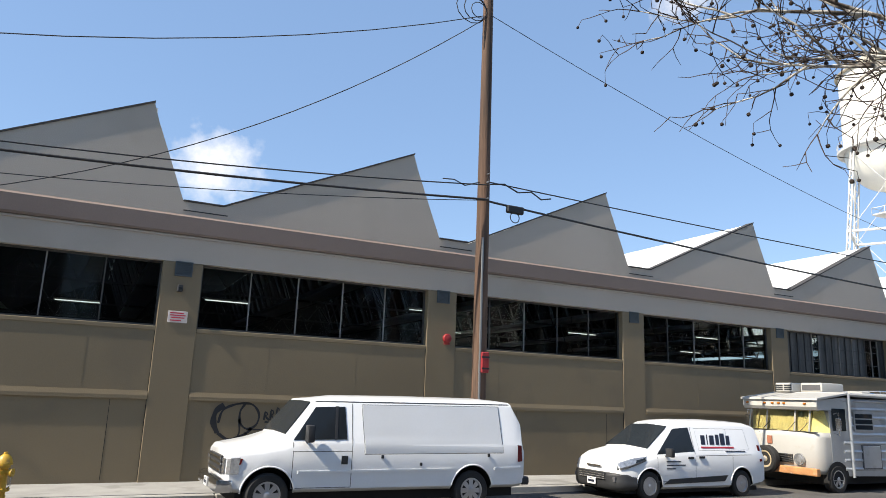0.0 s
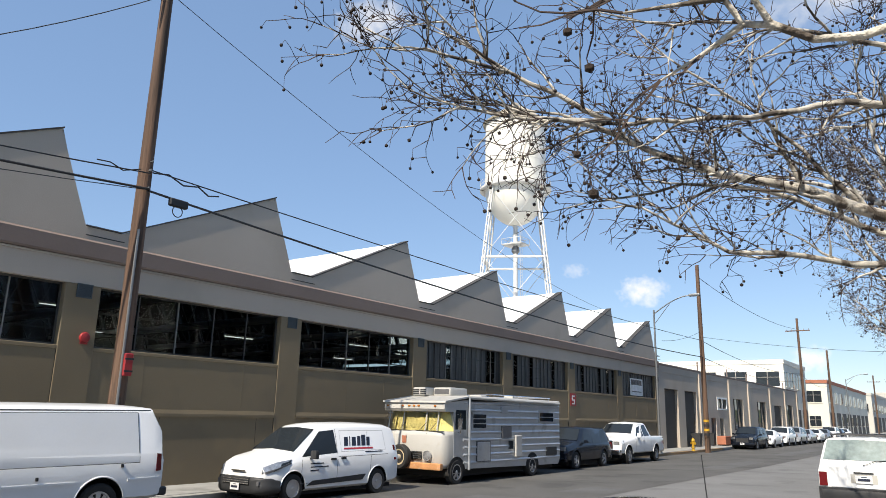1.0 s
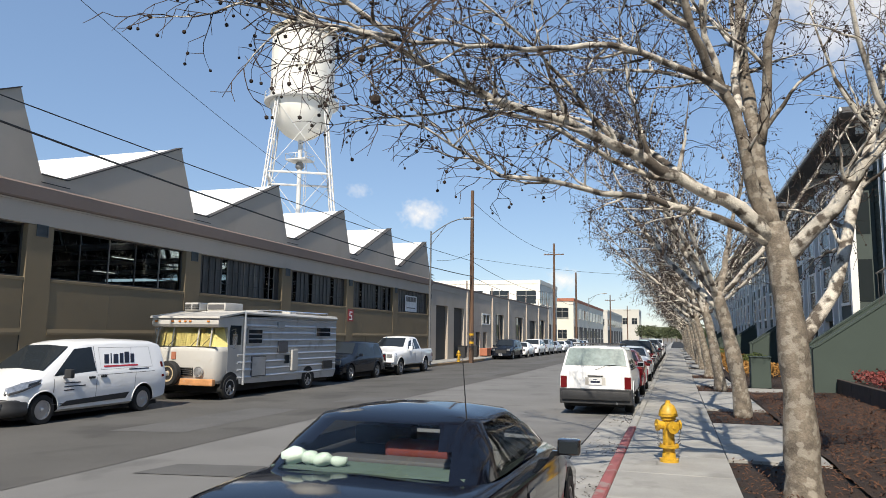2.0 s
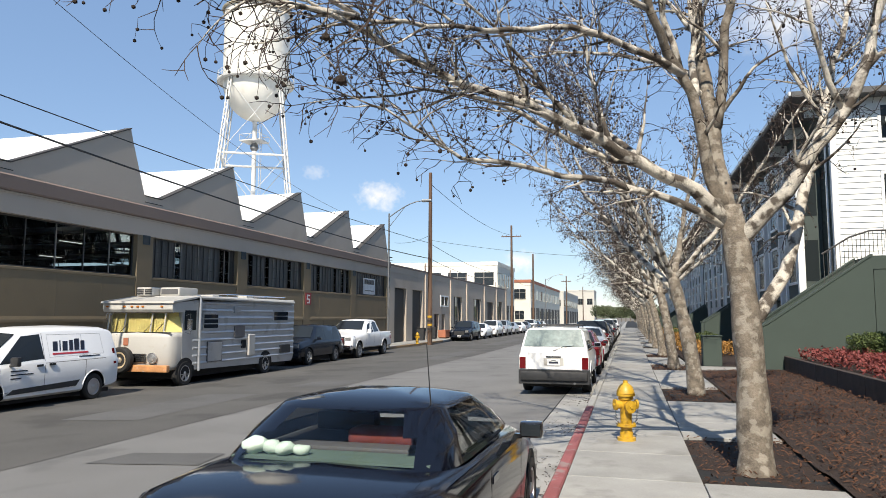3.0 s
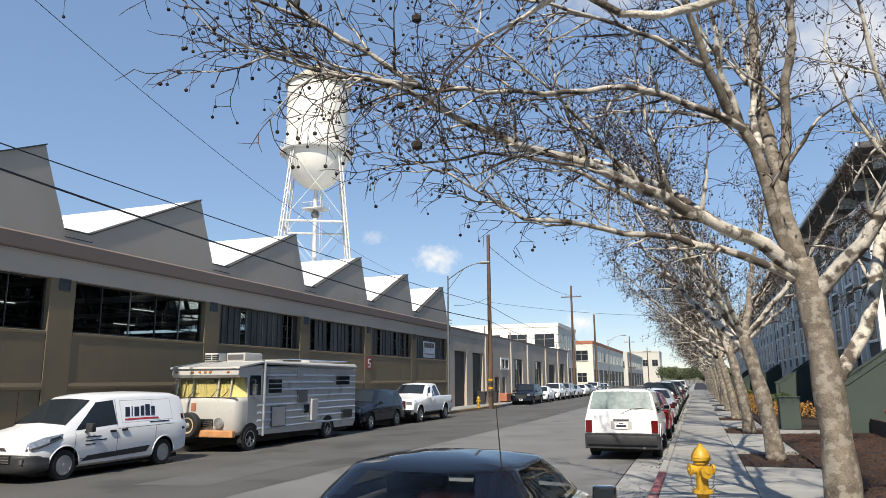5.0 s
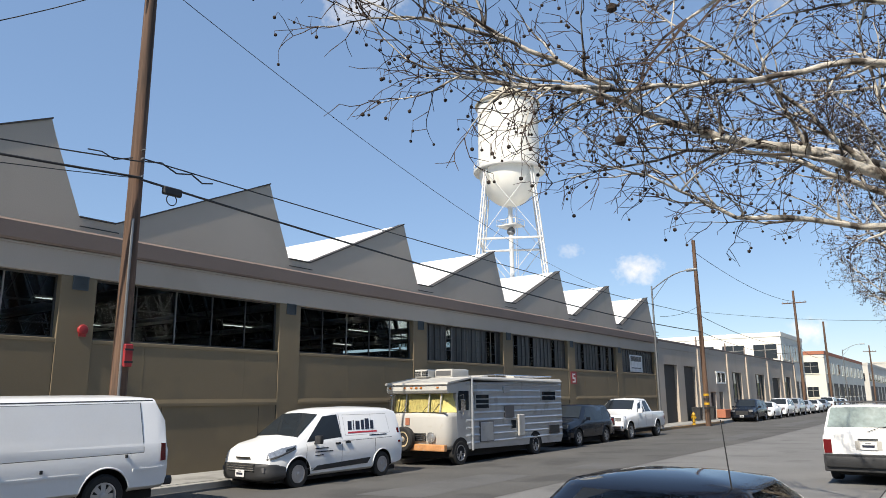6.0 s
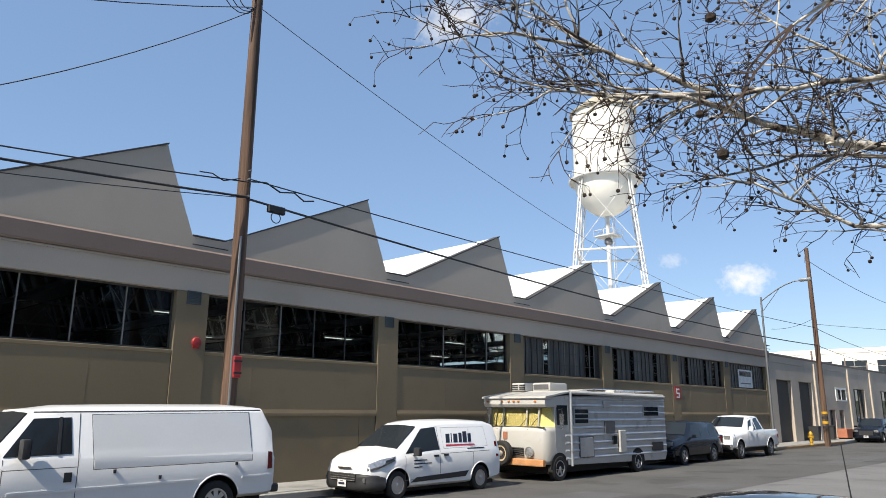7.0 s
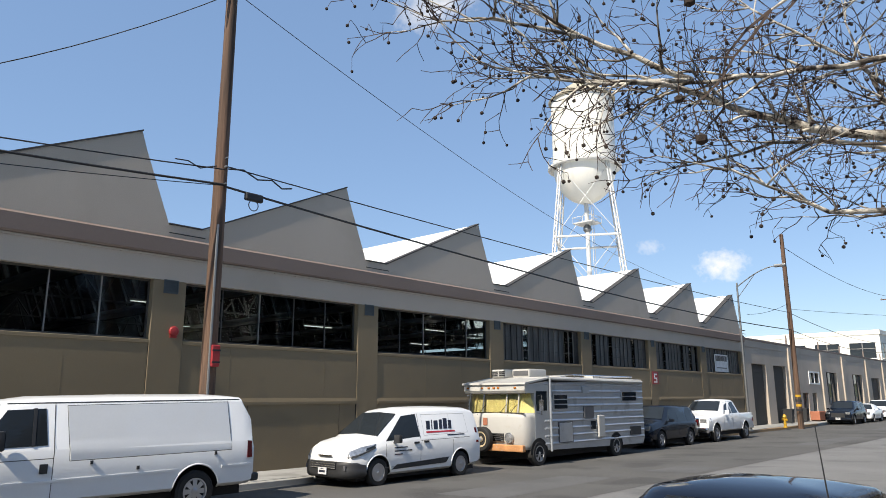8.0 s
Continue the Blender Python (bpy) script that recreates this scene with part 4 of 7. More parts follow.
def wheel_wells(body, W, ys, r, zc, deep=0.34):
    """Cuts true wheel openings with dark insides out of a body."""
    bm = bmesh.new()
    for y in ys:
        for s in (1, -1):
            lathe(bm, [(0.0001, 0), (r, 0), (r, deep + 0.2), (0.0001, deep + 0.2)], 32, (s * (W - deep) if s > 0 else -(W + 0.2), y, zc), "x")
    bmesh.ops.remove_doubles(bm, verts=bm.verts, dist=0.002)
    cut = new("cutter", mesh("cutter", bm, "gap"))
    cut.parent = body.parent
    mod = body.modifiers.new("wells", "BOOLEAN")
    mod.object, mod.operation, mod.solver = cut, "DIFFERENCE", "EXACT"
    bpy.context.view_layer.update()
    d = bpy.data.meshes.new_from_object(body.evaluated_get(bpy.context.evaluated_depsgraph_get()))
    body.modifiers.clear()
    body.data = d
    bpy.data.objects.remove(cut)
    d.materials.clear()
    d.materials.append(body_paint[body.name]), d.materials.append(M["gap"])
    # faces inside the wells turn near-black, painting their shade
    for f in d.polygons:
        c = f.center
        near = min(math.hypot(c.y - y, c.z - zc) for y in ys)
        f.material_index = 1 if (near < r * 1.002 and (abs(f.normal.x) < 0.25 or abs(c.x) < W - deep + 0.03)) and c.z > 0.2 else 0
    d.set_sharp_from_angle(angle=radians(38))


body_paint = {}


def islands(bm):
    """Each connected piece of a mesh as a mesh of its own."""
    left = set(bm.faces)
    while left:
        todo = [left.pop()]
        piece = [todo[0]]
        while todo:
            f = todo.pop()
            for g in {g for q in f.verts for g in q.link_faces} & left:
                left.discard(g)
                todo.append(g)
                piece.append(g)
        out = bmesh.new()
        seen = {}
        for f in sorted(piece, key=lambda f: tuple(f.calc_center_median())):
            out.faces.new([seen.setdefault(q, None) or seen.update({q: out.verts.new(q.co)}) or seen[q] for q in f.verts])
        yield out


def arch_lip(s, at, r, y, zc, lo=-0.25):
    """The rolled edge round a wheel opening."""
    pts = []
    for k in range(19):
        a = lo + (math.pi - 2 * lo) * k / 18
        yy, zz = y - r * math.cos(a), zc + r * math.sin(a)
        pts.append((s * (at(yy, zz) + 0.002), yy, zz))
    return B(tube, pts, 0.016, 6)


def flank_of(stations):
    """The half width of a lofted body at a place along it and a height."""
    def at(y, z):
        s = stations
        i = max(0, min(len(s) - 2, sum(q[0] <= y for q in s) - 1))
        f = min(1, max(0, (y - s[i][0]) / (s[i + 1][0] - s[i][0])))
        a, b = section(*s[i][1:])[1:-1], section(*s[i + 1][1:])[1:-1]
        ring = [(p[0] + (q[0] - p[0]) * f, p[1] + (q[1] - p[1]) * f) for p, q in zip(a, b)]
        for (x0, z0), (x1, z1) in zip(ring, ring[1:]):
            if z0 <= z <= z1 and z1 > z0:
                return x0 + (x1 - x0) * (z - z0) / (z1 - z0)
        return ring[2][0]
    return at


def plate(car, y, z, x=0.0, name="number_plate"):
    p = part(name, B(bevelled, x - 0.155, x + 0.155, y - 0.008, y + 0.008, z - 0.078, z + 0.078, r=0.004), "plate", car, "white number plate with plain bars")
    s = -1 if y < 2 else 1
    part("bar", boxes((x - 0.11, x + 0.11, y + s * 0.009, y + s * 0.012, z - 0.03, z + 0.02), (x - 0.05, x + 0.05, y + s * 0.009, y + s * 0.012, z + 0.042, z + 0.058)), "ink_navy", p)


def mirror(car, side, x, y, z, h=0.2, w=0.16, material="plastic"):
    m = part("mirror", B(bevelled, side * x + (0 if side > 0 else -w), side * x + (w if side > 0 else 0), y - 0.06, y + 0.06, z - h / 2, z + h / 2, r=0.03, seg=2), material, car, smooth=True)
    part("mirror_arm", boxes((min(side * (x - 0.12), side * (x + 0.02)), max(side * (x - 0.12), side * (x + 0.02)), y - 0.025, y + 0.025, z - h / 2 - 0.01, z - h / 2 + 0.03)), material, m)
    part("mirror_glass", boxes((side * x + (0.02 if side > 0 else -w + 0.02), side * x + (w - 0.02 if side > 0 else -0.02), y + 0.061, y + 0.065, z - h / 2 + 0.02, z + h / 2 - 0.02)), "glass", m)


def cargo_van(m):
    """A full-size white panel van."""
    v = thing("cargo_van", "long white full-size cargo van parked at the kerb", "van", m)
    st = [(0.10, 0.50, 0.86, 0.98, 1.10, 0.80, 0.02), (0.16, 0.44, 0.93, 1.05, 1.17, 0.84, 0.03), (0.7, 0.42, 0.99, 1.10, 1.27, 0.90, 0.03), (1.06, 0.42, 1.0, 1.16, 1.38, 0.93, 0.02), (1.40, 0.42, 1.0, 1.25, 1.80, 0.84, 0.02), (1.58, 0.42, 1.0, 1.28, 2.03, 0.80, 0.02),
          (2.1, 0.42, 1.0, 1.28, 2.08, 0.82, 0.04), (3.5, 0.42, 1.0, 1.28, 2.10, 0.83, 0.05), (5.3, 0.42, 1.0, 1.28, 2.11, 0.83, 0.05), (5.85, 0.42, 0.99, 1.26, 2.09, 0.81, 0.04), (6.05, 0.44, 0.97, 1.24, 1.75, 0.85, 0.02), (6.10, 0.48, 0.95, 1.15, 1.35, 0.86, 0.01)]
    at = flank_of(st)
    bd = part("body", loft(st), "white_paint", v, "white painted body", 38)
    body_paint[bd.name] = M["white_paint"]
    wheel_wells(bd, 1.0, (0.82, 4.86), 0.47, 0.40)
    part("windscreen", screen_on(st, 3, 5, 0.05, 0.93, 0.08), "glass", v)
    for s in (1, -1):
        d = part("cab_door", seams([((1.22, 0.5), (1.22, 1.28)), ((2.32, 0.5), (2.32, 1.98)), ((1.22, 0.5), (2.32, 0.5)), ((1.22, 1.12), (2.32, 1.13))], s, at), "grey_plastic", v, "door outline in fine dark seams")
        part("side_window", patch(s, at, [(1.22, 1.32), (2.22, 1.34)], [(1.62, 1.90), (2.18, 1.92)], 0.008), "glass", d)
        part("window_trim", patch(s, at, [(1.98, 1.33), (2.03, 1.335)], [(2.0, 1.925), (2.05, 1.927)], 0.014, 10, 2), "plastic", d)
        part("handle", flank([(2.12, 0.90), (2.12, 1.05), (2.24, 1.05), (2.24, 0.90)], s, at, 0.015), "plastic", d)
        part("side_panel", patch(s, at, [(2.58, 1.08), (5.56, 1.10)], [(2.52, 1.96), (5.50, 2.0)], 0.007), "white_paint", v, "flush white panel over the window opening", 30)
        part("panel_seal", seams([((2.57, 1.075), (5.57, 1.095)), ((2.57, 1.075), (2.51, 1.965)), ((5.57, 1.095), (5.51, 2.005)), ((2.51, 1.965), (5.51, 2.005))], s, at, 0.005, 0.005), "grey_plastic", v)
        part("swage_line", patch(s, at, [(1.32, 0.745), (4.38, 0.765)], [(1.32, 0.79), (4.38, 0.81)], 0.014, 2), "white_paint", v)
        part("swage_line", patch(s, at, [(5.36, 0.765), (6.02, 0.775)], [(5.36, 0.81), (6.02, 0.82)], 0.014, 2), "white_paint", v)
        for y, z in ((2.9, 1.0), (5.2, 1.02), (3.7, 0.86)):
            part("latch", boxes((min(s * 0.99, s * 1.03), max(s * 0.99, s * 1.03), y, y + 0.04, z, z + 0.06)), "plastic", v)
        part("rain_gutter", seams([((1.62, 2.0), (5.8, 2.05))], s, at, 0.012, 0.012), "grey_plastic", v)
        for y in (0.82, 4.86):
            part("wheel_arch", arch_lip(s, at, 0.47, y, 0.40, 0.05), "white_paint", v, smooth="all")
            wheel(v, s, 0.985, y, 0.38, 0.24, "rim", 8)
        part("headlamp", patch(s, at, [(0.105, 0.74), (0.30, 0.75)], [(0.115, 1.0), (0.32, 1.02)], 0.014, 6), "lens", v)
        part("indicator", patch(s, at, [(0.30, 0.90), (0.335, 0.905)], [(0.32, 1.0), (0.36, 1.0)], 0.016, 3, 3), "lens_red", v)
        part("headlamp_front", boxes((min(s * 0.62, s * 0.86), max(s * 0.62, s * 0.86), 0.075, 0.10, 0.74, 1.0)), "lens", v)
        part("tail_lamp", flank([(5.93, 0.92), (5.93, 1.25), (6.03, 1.24), (6.04, 0.93)], s, at, 0.02), "lens_red", v)
        mirror(v, s, 1.02, 1.46, 1.44, 0.30, 0.22)
    part("grille", boxes((-0.6, 0.6, 0.06, 0.10, 0.72, 1.02)), "plastic", v)
    part("grille_bar", boxes(*[(-0.6, 0.6, 0.045, 0.06, 0.76 + 0.1 * i, 0.80 + 0.1 * i) for i in range(3)]), "chrome", v)
    part("bumper", B(bevelled, -0.98, 0.98, -0.06, 0.22, 0.44, 0.66, r=0.05, seg=2), "chrome", v, "chrome front bumper", True)
    part("rear_bumper", B(bevelled, -0.96, 0.96, 6.05, 6.24, 0.46, 0.62, r=0.03), "plastic", v)
    # near-black block under the floor, its shade put into the colour
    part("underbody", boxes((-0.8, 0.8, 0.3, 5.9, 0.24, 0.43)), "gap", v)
    part("rear_door_seam", boxes((-0.01, 0.01, 6.105, 6.115, 0.6, 1.3)), "grey_plastic", v)
    plate(v, -0.07, 0.54)
    return v


def compact_van(m):
    """The small white delivery van with a lettered side."""
    v = thing("delivery_van", "small white delivery van with a lettered logo", "van", m)
    st = [(0.02, 0.32, 0.62, 0.62, 0.80, 0.50, 0.02), (0.10, 0.26, 0.80, 0.70, 0.92, 0.66, 0.03), (0.35, 0.24, 0.88, 0.80, 1.02, 0.74, 0.04), (0.92, 0.24, 0.91, 0.92, 1.12, 0.80, 0.04), (1.80, 0.24, 0.91, 1.02, 1.73, 0.66, 0.03), (2.2, 0.24, 0.915, 1.05, 1.79, 0.68, 0.04),
          (3.3, 0.24, 0.915, 1.07, 1.81, 0.70, 0.04), (4.35, 0.26, 0.905, 1.07, 1.79, 0.70, 0.03), (4.66, 0.30, 0.89, 1.06, 1.72, 0.70, 0.02), (4.78, 0.34, 0.87, 1.0, 1.25, 0.78, 0.01)]
    at = flank_of(st)
    bd = part("body", loft(st), "white_paint", v, "white painted body", 38)
    body_paint[bd.name] = M["white_paint"]
    wheel_wells(bd, 0.91, (0.90, 3.92), 0.385, 0.345)
    part("windscreen", screen_on(st, 3, 4, 0.06, 0.90, 0.05), "glass", v)
    for s in (1, -1):
        d = part("cab_door", seams([((1.12, 0.42), (1.15, 0.98)), ((2.34, 0.42), (2.36, 1.68)), ((1.12, 0.42), (2.34, 0.42)), ((2.36, 1.0), (4.3, 1.02)), ((3.6, 0.5), (3.62, 1.0))], s, at), "grey_plastic", v, "door outline in fine dark seams")
        part("side_window", flank([(1.16, 1.03), (1.82, 1.62), (2.30, 1.66), (2.34, 1.10)], s, at), "glass", d)
        part("handle", flank([(2.10, 0.93), (2.10, 0.98), (2.28, 0.98), (2.28, 0.93)], s, at, 0.02), "plastic", d)
        part("slide_door_handle", flank([(2.46, 0.94), (2.46, 0.99), (2.64, 0.99), (2.64, 0.94)], s, at, 0.02), "plastic", v)
        part("blank_window", seams([((2.5, 1.12), (4.25, 1.14)), ((2.5, 1.64), (4.2, 1.64)), ((4.25, 1.14), (4.2, 1.64)), ((2.5, 1.12), (2.5, 1.64)), ((3.55, 1.13), (3.55, 1.64))], s, at, 0.004, 0.004), "silver_paint", v)
        part("rub_strip", flank([(1.32, 0.36), (1.50, 0.47), (3.42, 0.54), (3.30, 0.40)], s, at, 0.018), "plastic", v, "black plastic rubbing strip")
        hl = part("headlamp", patch(s, at, [(0.075, 0.70), (0.30, 0.76), (0.78, 0.905)], [(0.105, 0.83), (0.40, 0.93), (0.84, 0.985)], 0.016, 6, 10), "lens", v, smooth="all")
        part("headlamp_rim", patch(s, at, [(0.07, 0.675), (0.30, 0.735), (0.80, 0.89)], [(0.09, 0.72), (0.32, 0.775), (0.80, 0.92)], 0.022, 2, 10), "plastic", hl)
        part("turn_lamp", patch(s, at, [(0.50, 0.84), (0.76, 0.912)], [(0.54, 0.90), (0.79, 0.955)], 0.024, 3, 4), "glass", hl)
        part("fog_lamp", boxes((min(s * 0.52, s * 0.74), max(s * 0.52, s * 0.74), -0.01, 0.03, 0.42, 0.52)), "grey_plastic", v)
        part("tail_lamp", flank([(4.60, 0.85), (4.58, 1.25), (4.66, 1.25), (4.70, 0.86)], s, at, 0.012), "lens_red", v)
        for y in (0.90, 3.92):
            part("wheel_arch", arch_lip(s, at, 0.385, y, 0.345, 0.0), "white_paint", v, smooth="all")
            wheel(v, s, 0.905, y, 0.325, 0.21, "rim", 10, True)
        mirror(v, s, 0.93, 1.42, 1.08, 0.20, 0.20)
    part("lower_bumper", loft([(-0.05, 0.28, 0.50, 0.44, 0.56, 0.50, 0.0), (-0.02, 0.24, 0.66, 0.48, 0.60, 0.66, 0.0), (0.08, 0.22, 0.82, 0.48, 0.61, 0.82, 0.0), (0.26, 0.22, 0.895, 0.46, 0.60, 0.895, 0.0), (0.50, 0.23, 0.925, 0.42, 0.54, 0.92, 0.0)]), "plastic", v, "dark grey plastic bumper", 50)
    part("grille", boxes((-0.46, 0.46, -0.075, -0.04, 0.44, 0.60)), "plastic", v)
    part("grille_bar", boxes(*[(-0.46, 0.46, -0.085, -0.075, 0.45 + 0.05 * i, 0.465 + 0.05 * i) for i in range(3)]), "chrome", v)
    part("badge_bar", boxes((-0.25, 0.25, -0.02, 0.02, 0.71, 0.745)), "chrome", v)
    # underside block, blackened as shade
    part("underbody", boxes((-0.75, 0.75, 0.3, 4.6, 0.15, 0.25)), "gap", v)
    plate(v, -0.09, 0.38)
    # mark on the flank: plain heavy strokes and a red line, then small bars
    g = thing("logo", "dark plain strokes over a red line", "")
    g.parent = v
    for a, b, lo, hi in ((2.62, 2.78, 1.26, 1.48), (2.82, 2.87, 1.26, 1.50), (2.91, 3.08, 1.26, 1.48), (3.12, 3.25, 1.26, 1.50), (3.28, 3.45, 1.26, 1.53), (3.48, 3.62, 1.26, 1.48)):
        part("block", flank([(a, lo), (a + 0.04, hi), (b + 0.02, hi), (b - 0.02, lo)], 1, at, 0.008), "ink_navy", g)
    part("red_line", flank([(2.60, 1.175), (2.60, 1.215), (3.72, 1.215), (3.72, 1.175)], 1, at, 0.008), "ink_red", g)
    for i, (a, b, z) in enumerate(((1.42, 1.86, 0.87), (1.42, 2.02, 0.79), (1.42, 1.70, 0.71), (3.4, 4.1, 1.10))):
        part("text_bar", flank([(a, z - 0.012), (a, z + 0.012), (b, z + 0.012), (b, z - 0.012)], 1, at, 0.008), "ink_navy", g)
    return v


def motorhome(m):
    """The ribbed aluminium motorhome."""
    v = thing("motorhome", "old ribbed aluminium motorhome with yellow curtains, front spare wheel", "motorhome", m)
    W, Lm, H, ZB = 1.2, 7.75, 2.66, 0.46
    bm = bmesh.new()
    prism(bm, [(0.55, ZB + 0.25), (1.0, ZB), (Lm - 0.15, ZB - 0.1), (Lm, ZB + 0.1), (Lm, H - 0.1), (Lm - 0.1, H), (0.62, H - 0.14), (0.5, H - 0.2)], "x", -W, W)
    part("body", bm, "alu", v, "ribbed aluminium side walls")
    # ribs: long shallow corrugations
    for s in (1, -1):
        for i in range(9):
            z = ZB + 0.14 + i * 0.232
            a = 1.42 if 1.35 < z < 2.3 else 1.06
            o = part("rib", B(prism, [(s * (W - 0.002), z), (s * (W + 0.024), z + 0.015), (s * (W + 0.028), z + 0.045), (s * (W - 0.002), z + 0.09)], "y", a, Lm - 0.02), "alu", v)
        w1 = part("window_frame", boxes((min(s * W, s * (W + 0.035)), max(s * W, s * (W + 0.035)), 1.52, 2.40, 1.66, 2.20)), "alu", v)
        part("pane", boxes(*[(min(s * W, s * (W + 0.042)), max(s * W, s * (W + 0.042)), 1.58, 2.34, 1.71 + 0.155 * i, 1.83 + 0.155 * i) for i in range(3)]), "glass", w1)
        w2 = part("window_frame", boxes((min(s * W, s * (W + 0.035)), max(s * W, s * (W + 0.035)), 6.02, 7.22, 1.90, 2.32)), "alu", v)
        part("pane", boxes(*[(min(s * W, s * (W + 0.042)), max(s * W, s * (W + 0.042)), 6.08, 7.16, 1.94 + 0.17 * i, 2.08 + 0.17 * i) for i in range(2)]), "glass", w2)
        part("hatch", B(bevelled, min(s * W, s * (W + 0.04)), max(s * W, s * (W + 0.04)), 1.84, 2.62, 0.66, 1.26, r=0.01), "alu", v, "plain storage hatch")
        part("hatch_seam", boxes((min(s * W, s * (W + 0.032)), max(s * W, s * (W + 0.032)), 1.81, 2.65, 0.63, 1.29)), "grey_plastic", v)
        part("vent", boxes((min(s * W, s * (W + 0.045)), max(s * W, s * (W + 0.045)), 3.38, 4.0, 1.38, 1.76)), "grey_plastic", v)
        part("small_window", boxes((min(s * W, s * (W + 0.04)), max(s * W, s * (W + 0.04)), 3.86, 4.12, 1.0, 1.28)), "glass", v)
        part("heater_door", B(bevelled, min(s * W, s * (W + 0.09)), max(s * W, s * (W + 0.09)), 4.24, 4.66, 0.72, 1.46, r=0.02), "white_chalk", v, "white moulded door")
        part("upper_vent", B(bevelled, min(s * W, s * (W + 0.06)), max(s * W, s * (W + 0.06)), 3.3, 3.72, 2.2, 2.42, r=0.01), "alu", v)
        part("low_vent", boxes((min(s * W, s * (W + 0.045)), max(s * W, s * (W + 0.045)), 6.62, 7.42, 0.70, 1.0)), "plastic", v)
        part("corner_pole", B(tube, [(s * (W + 0.06), 1.32, 0.42), (s * (W + 0.06), 1.32, H + 0.02)], 0.04, 8), "alu", v)
        part("awning", B(tube, [(s * (W + 0.05), 1.34, H + 0.0), (s * (W + 0.05), Lm - 0.1, H - 0.04)], 0.055, 8), "white_chalk", v, "rolled awning along the roof edge", True)
        part("cab_window", boxes((min(s * W, s * (W + 0.02)), max(s * W, s * (W + 0.02)), 0.62, 1.18, 1.66, 2.26)), "glass", v)
        part("mirror_bracket", B(tube, [(s * W, 0.66, 2.1), (s * (W + 0.28), 0.5, 2.15), (s * (W + 0.28), 0.5, 1.55), (s * W, 0.66, 1.6)], 0.014, 6), "chrome", v)
        part("mirror", B(bevelled, min(s * (W + 0.2), s * (W + 0.36)), max(s * (W + 0.2), s * (W + 0.36)), 0.46, 0.50, 1.66, 2.0, r=0.015), "chrome", v)
        for y in (0.62, 5.45):
            # black panel on the flank, painted shade instead of a cut opening
            part("wheel_arch", flank(arch(0.47, y + 0.1, None, 0.36), s, lambda a, b: W, 0.006), "gap", v)
            wheel(v, s, W + 0.02, y + 0.1, 0.38, 0.24, "rim", 6)
    # rounded nose, leaning windscreen, peaked brow
    bm = bmesh.new()
    ring = []
    for z, y, w in ((0.50, 0.10, 1.14), (0.62, 0.04, 1.18), (1.0, 0.0, 1.195), (1.45, 0.02, 1.195), (1.60, 0.06, 1.19)):
        ring.append([bm.verts.new((w * x, y + d, z)) for x, d in ((-1, 1.0), (-1, 0.34), (-0.96, 0.16), (-0.86, 0.05), (-0.6, 0.01), (0, 0), (0.6, 0.01), (0.86, 0.05), (0.96, 0.16), (1, 0.34), (1, 1.0))])
    for a, b in zip(ring, ring[1:]):
        for k in range(10):
            bm.faces.new((a[k], a[k + 1], b[k + 1], b[k]))
    bm.faces.new(ring[0]), bm.faces.new(ring[-1][::-1])
    part("nose", bm, "white_chalk", v, "faded white moulded nose", "all")
    part("brow", B(prism, [(0.06, 2.20), (0.0, 2.28), (0.02, 2.46), (0.6, 2.52), (1.3, 2.58), (1.3, 2.20)], "x", -1.208, 1.208), "white_chalk", v)
    part("roof_front", B(prism, [(-0.04, 2.462), (-0.02, 2.52), (1.36, 2.71), (1.36, 2.66)], "x", -1.26, 1.26), "white_chalk", v)
    part("roof", B(bevelled, -1.22, 1.22, 1.3, Lm, H, H + 0.06, r=0.03), "white_chalk", v)
    scr = thing("windscreen", "", "")
    scr.parent = v
    for a, b in ((-1.06, -0.52), (-0.50, 0.40), (0.42, 0.86)):
        bm = bmesh.new()
        q = [bm.verts.new(p) for p in ((a, 0.09, 1.61), (b, 0.09, 1.61), (b, 0.20, 2.2), (a, 0.20, 2.2))]
        bm.faces.new(q)
        bmesh.ops.solidify(bm, geom=bm.faces[:], thickness=0.006)
        part("pane", bm, "clear_thin", scr).visible_shadow = False
    for a, b in ((-1.10, 1.12),):
        part("screen_frame", boxes((a, b, 0.06, 0.11, 1.585, 1.615), (a, b, 0.16, 0.22, 2.18, 2.21)), "chrome", scr)
    for x in (-1.09, -0.51, 0.41, 0.87):
        part("pillar", B(tube, [(x, 0.09, 1.6), (x, 0.19, 2.2)], 0.022, 6), "white_chalk", scr)
    for s in (1, -1):
        bm = bmesh.new()
        q = [bm.verts.new(p) for p in ((s * 0.89, 0.10, 1.61), (s * 1.17, 0.42, 1.61), (s * 1.17, 0.5, 2.2), (s * 0.89, 0.20, 2.2))]
        bm.faces.new(q)
        bmesh.ops.solidify(bm, geom=bm.faces[:], thickness=0.006)
        part("quarter_pane", bm, "clear_thin", scr).visible_shadow = False
        bm = bmesh.new()
        bmesh.ops.create_grid(bm, x_segments=1, y_segments=1, size=0.5, matrix=Matrix.LocRotScale((s * 1.0, 0.36, 1.9), Euler((radians(80), 0, s * radians(49))), (0.5, 0.6, 1)))
        bmesh.ops.solidify(bm, geom=bm.faces[:], thickness=0.01)
        part("side_curtain", bm, "curtain", v, "yellow side curtain")
    bm = bmesh.new()
    n = 70
    lo = [bm.verts.new((-1.08 + 1.98 * i / n, 0.21 + 0.018 * math.sin(i * 1.9) + 0.008 * math.sin(i * 0.7), 1.58)) for i in range(n + 1)]
